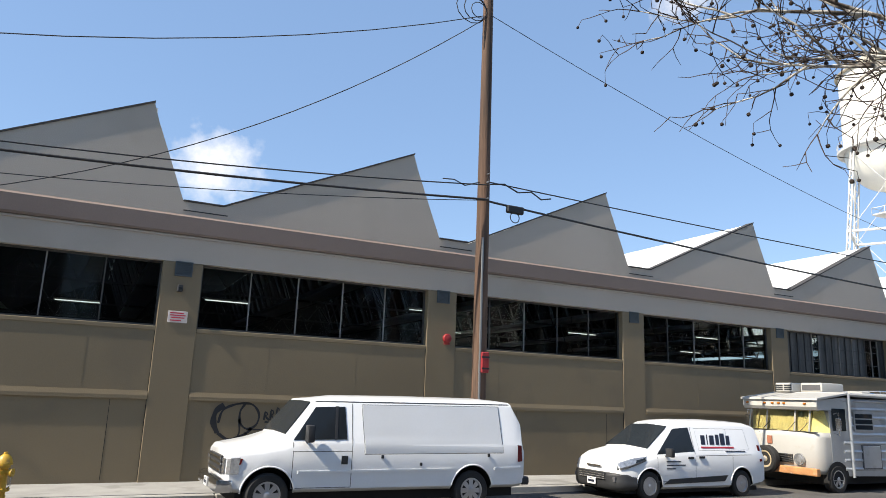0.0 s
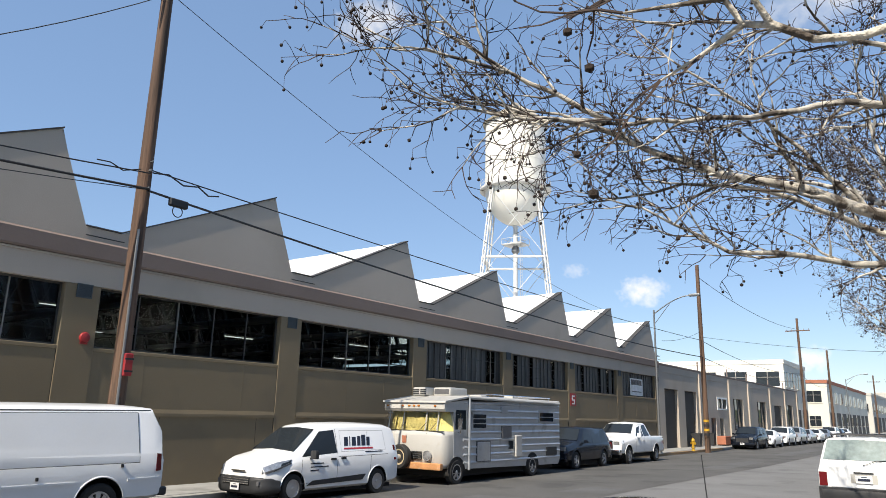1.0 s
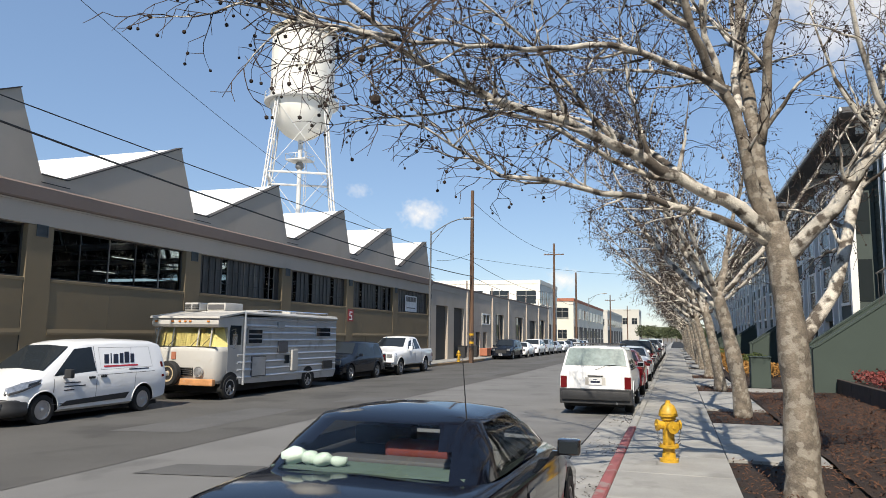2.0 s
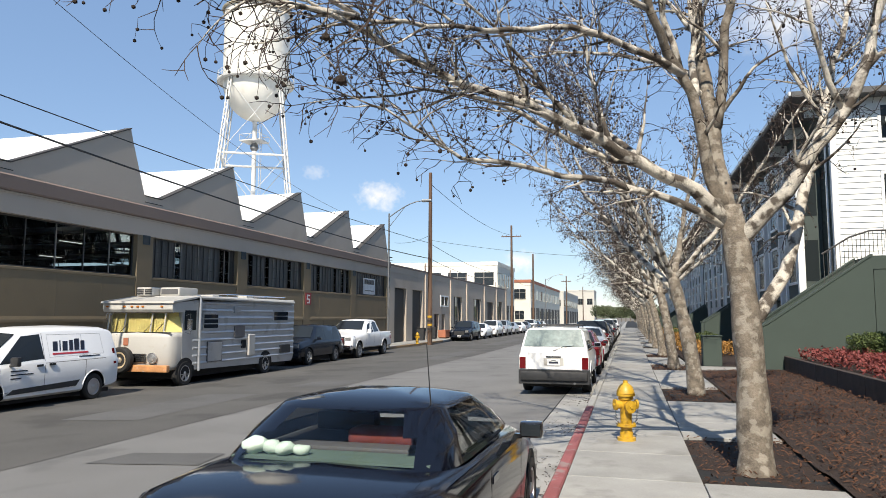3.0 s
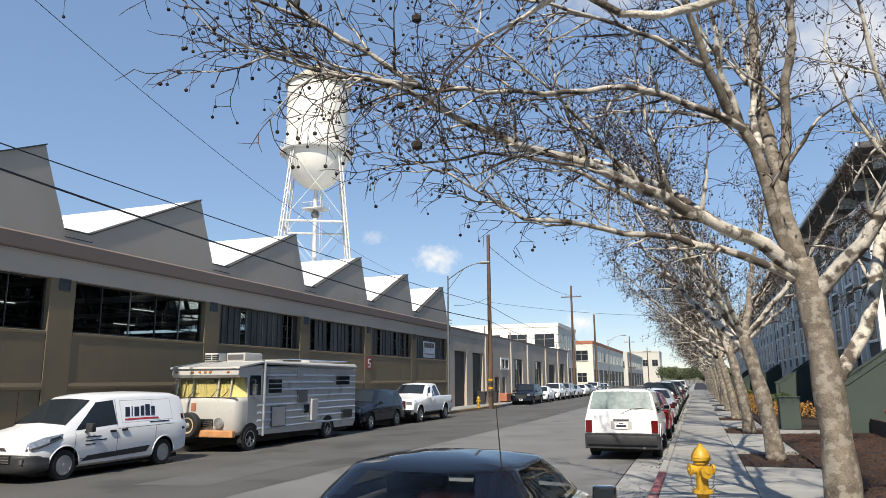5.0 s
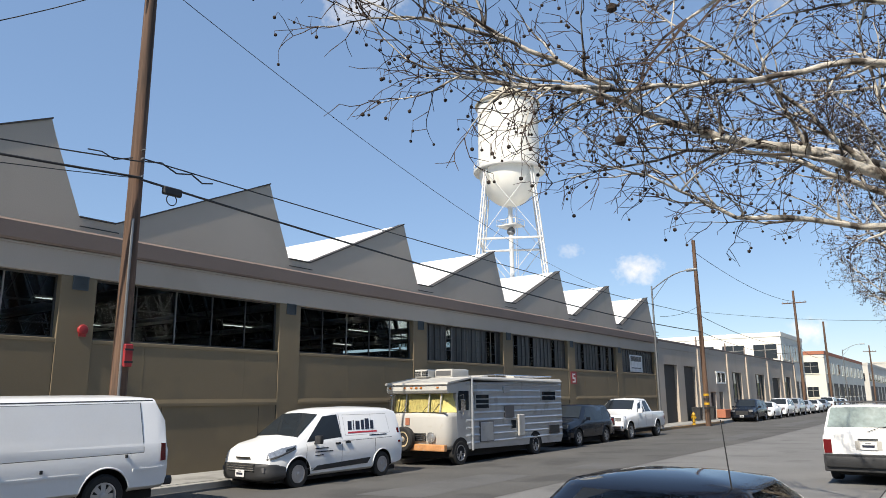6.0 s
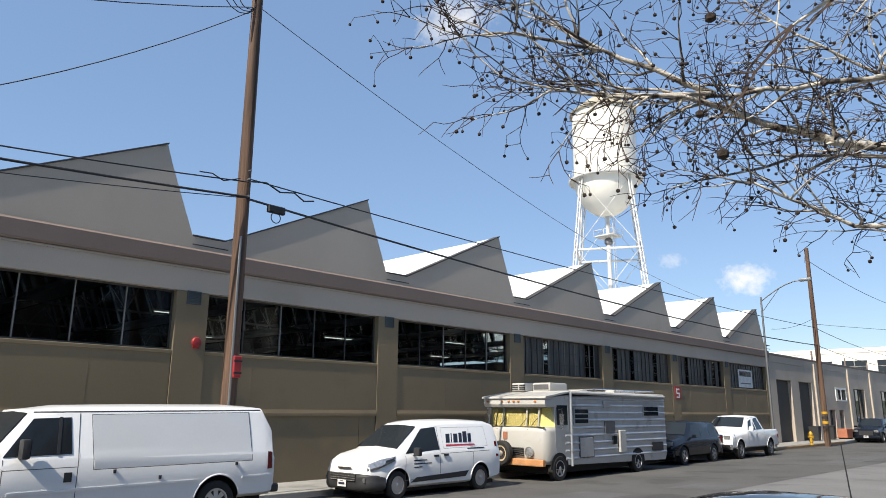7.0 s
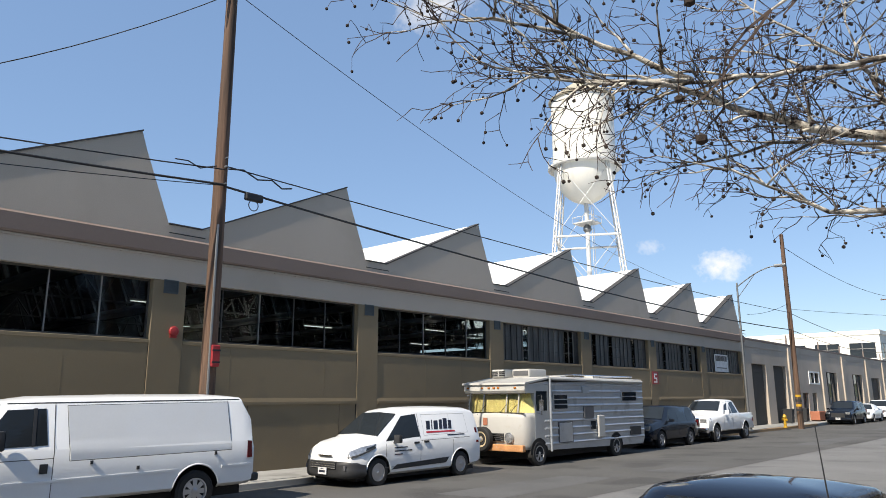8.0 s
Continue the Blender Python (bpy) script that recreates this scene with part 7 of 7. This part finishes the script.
    part("roof", bm, "slate", h, "dark low hipped roof with deep eaves")
    part("gutter", boxes((X - 1.42, X - 1.352, Y0 - 0.7, Y1 + 0.2, Z + 0.06, Z + 0.2)), "trim_white", h)
    for y in (Y0 + 0.4, Y0 + 3.6, Y0 + 6.8, Y0 + 10.0, Y1 - 0.4):
        part("soffit_bracket", boxes((X - 0.7, X, y, y + 0.12, Z - 0.45, Z - 0.002)), "trim_white", h)
    # bays on the front, with windows
    for b in range(5):
        y = Y0 + 1.5 + 3.2 * b
        part("bay", boxes((X - 0.85, X - 0.03, y, y + 1.9, 2.6, Z - 1.6)), "siding_green", h)
        part("bay_roof", boxes((X - 1.0, X - 0.03, y - 0.12, y + 2.02, Z - 1.59, Z - 1.4)), "trim_white", h)
        part("column", boxes((X - 0.93, X - 0.70, y - 0.22, y - 0.02, 0.0, Z - 1.6), (X - 0.93, X - 0.70, y + 1.92, y + 2.12, 0.0, Z - 1.6)), "trim_white", h, "white corner posts")
        for z in (3.2, 5.6):
            w = thing("window", "", "")
            w.parent = h
            part("pane", boxes((X - 0.87, X - 0.862, y + 0.3, y + 1.6, z, z + 1.5)), "glass_blue", w)
            part("window_frame", boxes((X - 0.91, X - 0.86, y + 0.2, y + 0.3, z - 0.1, z + 1.6), (X - 0.91, X - 0.86, y + 1.6, y + 1.7, z - 0.1, z + 1.6), (X - 0.91, X - 0.86, y + 0.3, y + 1.6, z + 1.5, z + 1.6), (X - 0.91, X - 0.86, y + 0.3, y + 1.6, z - 0.1, z), (X - 0.90, X - 0.865, y + 0.3, y + 1.6, z + 0.72, z + 0.78)), "trim_white", w)
            q = thing("window", "", "")
            q.parent = h
            part("pane", boxes((X - 0.7, X - 0.2, y - 0.012, y - 0.004, z, z + 1.5)), "glass_blue", q)
    # flank windows and the porch door
    for x in (8.38, 11.2):
        for z, tall in ((3.86, 2.9), (8.0, 1.15)):
            w = thing("window", "", "")
            w.parent = h
            part("pane", boxes((x, x + 0.95, Y0 - 0.045, Y0 - 0.036, z, z + tall)), "glass_blue", w)
            part("window_frame", boxes((x - 0.1, x, Y0 - 0.06, Y0 - 0.03, z - 0.1, z + tall + 0.1), (x + 0.95, x + 1.05, Y0 - 0.06, Y0 - 0.03, z - 0.1, z + tall + 0.1), (x, x + 0.95, Y0 - 0.06, Y0 - 0.03, z + tall, z + tall + 0.1), (x, x + 0.95, Y0 - 0.06, Y0 - 0.03, z - 0.1, z)), "trim_white", w)
    for z in (6.45, 8.5):
        wl = part("wall_lamp", B(lathe, [(0.05, 0.3), (0.16, 0.16), (0.19, 0.0), (0.02, 0.0)], 14, (X + 1.78, Y0 - 0.34, z)), "trim_white", h, "white bell-shaped wall lamp")
        part("lamp_arm", boxes((X + 1.75, X + 1.81, Y0 - 0.34, Y0 - 0.06, z + 0.29, z + 0.33)), "steel_frame", wl)
    part("downpipe", B(tube, [(X - 0.06, Y0 + 0.55, 0), (X - 0.06, Y0 + 0.55, Z - 0.01)], 0.04, 6), "trim_white", h)
    return h


house = town_house(pose(0, 25.0, 0.0))
# those at negative y are unseen, added to keep sky out of window reflections
for y in (43.0, 61.0, 79.0, 97.0, 115.0, -1.5, -19.5, -37.5):
    copy_thing(house, pose(0.0 if y > 10 else 2.0, y, 0.0))

# plantings
pl = thing("planter_edge", "low dark timber edging of a raised planter", "planter")
for i in range(9):
    part("board", B(bevelled, 4.62, 4.74, 7.0 + 2.0 * i, min(8.98 + 2.0 * i, 24.9), 0.14, 0.66, r=0.012), "timber", pl)
tagged(part("planter_soil", boxes((4.745, 7.2, 7.0, 24.9, 0.1, 0.58)), "mulch"), "dark soil in the raised planter", "soil", kind="structure")
leaf_heap("red_shrubs", "low red-leaved shrubs in the raised planter", "shrub_red", 4.9, 6.6, 8.0, 24.5, 0.56, 1.08, 9000, 5, 0.05)
leaf_heap("clipped_hedge", "clipped green hedge beside the stair wall", "shrub_green", 6.3, 7.2, 22.8, 24.6, 0.58, 1.62, 5000, 6, 0.035)
for y in (43.0, 61.0, 79.0):
    leaf_heap("orange_shrubs", "low orange-leaved shrubs beside the walk", "shrub_orange", 2.3, 4.6, y - 9.0, y - 0.4, 0.12, 0.85, 4200, int(y), 0.06)
    leaf_heap("clipped_hedge", "clipped yellow-green hedge beside the walk", "shrub_green", 3.2, 4.6, y - 1.9, y - 0.5, 0.3, 1.15, 1500, int(y) + 1, 0.05)
    tagged(part("planting_bed", boxes((2.05, 6.7, y - 16.5, y - 0.05, -0.1, 0.14)), "mulch"), "planting bed of bark mulch", "soil", kind="structure")
for y in (26.95, 44.9, 62.9):
    tagged(part("front_path", B(bevelled, 2.02, 4.6, y - 1.9, y + 0.2, -0.1, 0.152, r=0.01), "concrete"), "concrete path from pavement to stair", "path", kind="structure")
ub = thing("utility_cabinet", "green metal utility cabinet beside the path", "utility cabinet", pose(2.75, 27.6, 0.14))
part("body", B(bevelled, -0.32, 0.32, -0.3, 0.3, 0, 1.05, r=0.02), "green_wall", ub)
part("lid", B(bevelled, -0.35, 0.35, -0.33, 0.33, 1.052, 1.10, r=0.015), "green_wall", ub)
part("base", boxes((-0.4, 0.4, -0.38, 0.38, -0.06, 0.0)), "concrete", ub)
tagged(part("lawn_strip", boxes((7.0, 40, -60, 330, -0.5, -0.02)), "earth"), "earth beneath the terraced houses", "ground", kind="structure")


# ---- hydrants ----
def hydrant(m, label):
    h = thing("fire_hydrant", label, "fire hydrant", m, "hydrants")
    part("flange", B(lathe, [(0.15, 0), (0.15, 0.05), (0.11, 0.055), (0.105, 0.13)], 20), "yellow", h, smooth=30)
    part("barrel", B(lathe, [(0.095, 0.13), (0.095, 0.2), (0.16, 0.205), (0.16, 0.245), (0.095, 0.25), (0.09, 0.58), (0.12, 0.60), (0.12, 0.64), (0.15, 0.645), (0.15, 0.675), (0.12, 0.68)], 20), "yellow", h, smooth=30)
    part("bonnet", B(lathe, [(0.15, 0.68), (0.14, 0.72), (0.105, 0.79), (0.05, 0.83), (0.04, 0.835), (0.035, 0.87), (0.01, 0.87)], 20), "yellow", h, smooth=40)
    for s, r in ((-1, 0.07), (1, 0.06)):
        o = part("outlet", B(lathe, [(r - 0.01, s * 0.08), (r - 0.01, s * 0.16), (r + 0.012, s * 0.165), (r + 0.012, s * 0.20), (0.02, s * 0.205), (0.02, s * 0.225), (0.004, s * 0.225)], 14, (0, 0, 0.52), "x"), "yellow", h, smooth=30)
        bm = bmesh.new()
        for k in range(5):
            tube(bm, [(s * 0.20, -0.02 + 0.004 * k, 0.46 - 0.05 * k), (s * (0.19 - 0.02 * k), -0.03, 0.41 - 0.05 * k)], 0.008, 4)
        part("chain", bm, "galv", o)
    part("front_outlet", B(lathe, [(0.075, -0.08), (0.075, -0.16), (0.09, -0.165), (0.09, -0.2), (0.02, -0.205), (0.02, -0.225), (0.004, -0.225)], 14, (0, 0, 0.50), "y"), "yellow", h, smooth=30)
    for k in range(8):
        a = k * math.pi / 4
        part("bolt", B(lathe, [(0.014, 0.245), (0.014, 0.265), (0.002, 0.268)], 6, (0.135 * math.cos(a), 0.135 * math.sin(a), 0)), "yellow", h)
    return h


hyd = hydrant(pose(-0.17, 10.85, 0.148, 0, 0, 25) @ Matrix.Diagonal((0.86, 0.86, 0.96, 1)), "yellow cast-iron fire hydrant on the near pavement")
for at, z in (((-14.7, 48.6), -0.065), ((-14.55, -0.62), -0.065)):
    tagged(copy_thing(hyd, pose(*at, z, 0, 0, 60)), "yellow cast-iron fire hydrant on the far pavement")

# ---- small things on the factory wall ----
bell = thing("alarm_bell", "round red alarm bell on a pilaster", "bell", pose(WALL, 8.98, 3.5))
part("gong", B(lathe, [(0.13, 0.01), (0.13, 0.04), (0.11, 0.07), (0.05, 0.085), (0.005, 0.085)], 20, axis="x"), "red", bell, smooth=40)
part("base", boxes((0.0, 0.02, -0.09, 0.09, -0.16, 0.1)), "red", bell)


def notice(name, label, y0, y1, z0, z1, base, bars, x=WALL):
    s = thing(name, label, "sign", pose(x, 0, 0))
    part("board", B(bevelled, 0.003, 0.018, y0, y1, z0, z1, r=0.003), base, s)
    for a, b, c, d, mt in bars:
        part("bar", boxes((0.019, 0.022, y0 + (y1 - y0) * a, y0 + (y1 - y0) * b, z0 + (z1 - z0) * c, z0 + (z1 - z0) * d)), mt, s)


notice("notice_board", "small pale notice with lines of red bars", 1.92, 2.34, 3.38, 3.64, "sign_pale", [(0.1, 0.8, 0.78, 0.88, "ink_red"), (0.1, 0.9, 0.58, 0.68, "ink_red"), (0.15, 0.85, 0.38, 0.48, "ink_red"), (0.12, 0.7, 0.14, 0.24, "ink_red")])
notice("red_sign", "red sign with a white figure on a pilaster", 35.3, 36.0, 2.5, 3.15, "red", [(0.25, 0.75, 0.72, 0.84, "sign_white"), (0.25, 0.4, 0.5, 0.72, "sign_white"), (0.25, 0.75, 0.42, 0.52, "sign_white"), (0.6, 0.75, 0.2, 0.42, "sign_white"), (0.25, 0.75, 0.12, 0.22, "sign_white")])
notice("window_sign", "white banner with dark bars hung in a window", 44.3, 46.5, 3.36, 4.44, "sign_white", [(0.08, 0.92, 0.62, 0.92, "frame_light"), (0.15, 0.25, 0.66, 0.88, "sign_white"), (0.4, 0.5, 0.66, 0.88, "sign_white"), (0.68, 0.76, 0.66, 0.88, "sign_white"), (0.12, 0.88, 0.2, 0.26, "frame_light")], WALL - 0.175)
notice("meter_plate", "small pale plate on the wall", 47.2, 47.6, 1.4, 1.75, "sign_pale", [(0.2, 0.8, 0.4, 0.6, "frame_light")], WALL - 0.10)
sl = thing("wall_sensor", "small black sensor box on a pilaster", "sensor", pose(WALL, 2.11, 4.16))
part("case", B(bevelled, 0.0, 0.08, -0.06, 0.06, -0.08, 0.08, r=0.015), "plastic", sl)
part("eye_window", boxes((0.081, 0.085, -0.03, 0.03, -0.04, 0.02)), "glass", sl)

# sprayed strokes on a lower panel
g = thing("graffiti", "black sprayed graffiti scrawl on the tan wall panel", "graffiti", pose(WALL - 0.03, 0, 0), kind="structure")


def stroke(pts, r=0.035):
    """A flat sprayed line on the panel, through (y, z) points."""
    line = smooth_line([(0, y, z) for y, z in pts], 0.05)
    bm = bmesh.new()
    prev = None
    for i, p in enumerate(line):
        d = (line[min(i + 1, len(line) - 1)] - line[max(i - 1, 0)]).normalized()
        w = Vector((0, -d.z, d.y)) * r * (1 + 0.2 * math.sin(i * 0.9))
        cur = [bm.verts.new(p + w + Vector((0.006, 0, 0))), bm.verts.new(p - w + Vector((0.006, 0, 0)))]
        if prev:
            bm.faces.new((prev[0], prev[1], cur[1], cur[0]))
        prev = cur
    part("stroke", bm, "ink", g)


stroke([(3.35, 1.60), (3.18, 1.45), (3.15, 1.2), (3.25, 0.98)], 0.06)
stroke([(3.25, 0.98), (3.5, 0.84), (3.75, 0.9), (3.95, 1.02), (4.0, 1.1)], 0.03)
stroke([(3.25, 1.2), (3.35, 1.5), (3.7, 1.64), (4.0, 1.62), (4.16, 1.4), (4.1, 1.16), (3.9, 1.08), (3.75, 1.2), (3.72, 1.45), (3.82, 1.64)], 0.025)
stroke([(3.72, 1.3), (3.74, 1.0), (3.70, 0.88)], 0.022)
stroke([(3.9, 1.06), (4.25, 1.06), (4.3, 1.0), (4.32, 0.86)], 0.018)
stroke([(3.86, 1.0), (3.95, 0.88), (3.9, 0.85)], 0.02)
for i in range(6):
    y = 4.28 + 0.14 * i
    h = 0.11 + 0.03 * (i % 3)
    stroke([(y, 1.28), (y + 0.02, 1.28 + h * 1.7), (y + 0.08, 1.30 + h), (y + 0.03, 1.32 + h * 0.5), (y + 0.12, 1.28)], 0.019)
for i in range(4):
    y = 4.36 + 0.13 * i
    stroke([(y, 0.9), (y + 0.03, 1.08), (y + 0.08, 0.94), (y + 0.1, 1.12)], 0.019)
stroke([(4.3, 1.24), (4.6, 1.22), (4.95, 1.26)], 0.018)
stroke([(5.06, 1.42), (5.12, 1.52), (5.1, 1.36)], 0.012)
# bins beside the annex
for y, mt in ((56.0, "plastic"), (59.6, "plastic")):
    b = thing("wheelie_bin", "dark plastic refuse bin against the wall", "bin", pose(-16.6, y, -0.06))
    part("body", B(prism, [(-0.26, 0.05), (0.26, 0.05), (0.31, 0.95), (-0.31, 0.95)], "y", -0.3, 0.3), mt, b)
    part("lid", B(bevelled, -0.34, 0.34, -0.33, 0.33, 0.952, 1.02, r=0.02), mt, b)
b = thing("red_container", "low red steel container beside the doors", "container", pose(-16.3, 62.3, -0.06))
part("body", B(bevelled, -0.35, 0.35, -0.9, 0.9, 0.08, 0.75, r=0.03), "terracotta", b)
part("skid", boxes((-0.3, 0.3, -0.8, -0.65, 0, 0.08), (-0.3, 0.3, 0.65, 0.8, 0, 0.08)), "ink", b)

# greenery and roofs at the far end of the street
for i in range(16):
    r = random.Random(400 + i)
    x, y = -12 + 1.5 * i + r.uniform(-0.6, 0.6), 285 + r.uniform(-25, 40)
    t = thing("distant_tree", "dusty green tree far down the street", "tree", pose(x, y, -0.3), "distant trees")
    hgt = r.uniform(4, 7.5)
    part("trunk", B(tube, [(0, 0, 0), (0.1, 0, hgt * 0.4), (0.0, 0.1, hgt * 0.75)], [0.2, 0.15, 0.05], 6), "bark_dark", t)
    bm = bmesh.new()
    for _ in range(420):
        d = Vector((r.gauss(0, 1), r.gauss(0, 1), r.gauss(0, 1))).normalized() * r.random() ** 0.4
        c = Vector((d.x * hgt * 0.36, d.y * hgt * 0.36, hgt * 0.66 + d.z * hgt * 0.34))
        n = Vector((r.gauss(0, 1), r.gauss(0, 1), r.gauss(0.5, 1))).normalized()
        e = n.orthogonal().normalized()
        f = n.cross(e)
        bm.faces.new([bm.verts.new(c + e * a * 0.32 + f * b * 0.2) for a, b in ((-1, 0), (0, -1), (1, 0), (0, 1))])
    tagged(part("crown", bm, "leaf_far", t), kind="stuff")
bm = bmesh.new()
n = 60
lo, hi = [], []
for i in range(n + 1):
    a = radians(-60 + 120 * i / n)
    q = (1900 * math.sin(a), 1900 * math.cos(a))
    lo.append(bm.verts.new((*q, -5)))
    hi.append(bm.verts.new((*q, 26 + 22 * noise.noise((i * 0.21, 3.1, 0)) + 8 * noise.noise((i * 0.8, 1.0, 0)))))
for i in range(n):
    bm.faces.new((lo[i], lo[i + 1], hi[i + 1], hi[i]))
tagged(part("backdrop_hills", bm, "hill"), "hazy low hills on the horizon", "hills", kind="structure")

# ---- fair-weather clouds, far behind everything ----
def cloud(az, el, w, h, seed, thick=1.0, d=2400):
    """A distant puff: a sheet square to the eye whose edge frays by noise."""
    a, e = radians(az), radians(el)
    c = Vector((-math.sin(a) * math.cos(e), math.cos(a) * math.cos(e), math.sin(e))) * d + Vector((0, 0, 2))
    m = bpy.data.materials.new("cloud")
    m.use_nodes = True
    nd, l = m.node_tree.nodes, m.node_tree.links
    nd.remove(nd["Principled BSDF"])
    em, tr, mx = nd.new("ShaderNodeEmission"), nd.new("ShaderNodeBsdfTransparent"), nd.new("ShaderNodeMixShader")
    em.inputs["Color"].default_value, em.inputs["Strength"].default_value = (1.0, 0.99, 0.97, 1), 0.92
    tc, ns, gr, ad, rp = nd.new("ShaderNodeTexCoord"), nd.new("ShaderNodeTexNoise"), nd.new("ShaderNodeTexGradient"), nd.new("ShaderNodeMath"), nd.new("ShaderNodeMapRange")
    mp = nd.new("ShaderNodeMapping")
    mp.inputs["Location"].default_value = (seed * 3.7, seed * 1.3, seed)
    mp.inputs["Scale"].default_value = (w / max(h, 1), 1, 1)
    gr.gradient_type = "SPHERICAL"
    ns.inputs["Scale"].default_value, ns.inputs["Detail"].default_value, ns.inputs["Roughness"].default_value = 2.2, 8.0, 0.58
    l.new(tc.outputs["Object"], mp.inputs["Vector"]), l.new(mp.outputs[0], ns.inputs["Vector"]), l.new(tc.outputs["Object"], gr.inputs["Vector"])
    ad.operation = "MULTIPLY_ADD"
    ad.inputs[1].default_value = 0.75
    l.new(gr.outputs["Fac"], ad.inputs[0]), l.new(ns.outputs["Fac"], ad.inputs[2])
    rp.inputs["From Min"].default_value, rp.inputs["From Max"].default_value, rp.inputs["To Max"].default_value = 0.66, 1.40, thick
    ed = nd.new("ShaderNodeMapRange")
    ed.inputs["From Max"].default_value = 0.25
    cut = nd.new("ShaderNodeMath")
    cut.operation = "MULTIPLY"
    l.new(gr.outputs["Fac"], ed.inputs["Value"]), l.new(ad.outputs[0], rp.inputs["Value"])
    l.new(rp.outputs[0], cut.inputs[0]), l.new(ed.outputs[0], cut.inputs[1])
    l.new(cut.outputs[0], mx.inputs[0]), l.new(tr.outputs[0], mx.inputs[1]), l.new(em.outputs[0], mx.inputs[2])
    l.new(mx.outputs[0], nd["Material Output"].inputs["Surface"])
    bm = bmesh.new()
    bmesh.ops.create_grid(bm, x_segments=1, y_segments=1, size=1.0)
    ob = tagged(part("backdrop_cloud", bm, m), "white fair-weather cloud in the blue sky", "cloud", "clouds", "structure")
    ob.matrix_basis = look(c, (0, 0, 2)) @ Matrix.Diagonal((w, h, 1, 1))
    ob.visible_shadow = False


cloud(82.53, 17.06, 207, 179, 1, 1.0)
cloud(20.01, 9.81, 103, 75, 2, 1.0)
cloud(25.33, 11.49, 60, 34, 3, 0.4)
cloud(8.45, 4.44, 75, 56, 4, 0.9)
cloud(42.66, 31.19, 170, 94, 5, 0.7)
cloud(-13.48, 21.92, 359, 170, 6, 0.8)
cloud(-12.26, 24.69, 415, 151, 7, 0.6)
cloud(3.97, 29.45, 377, 113, 8, 0.5)
cloud(44.1, 29.92, 113, 56, 11, 0.5)
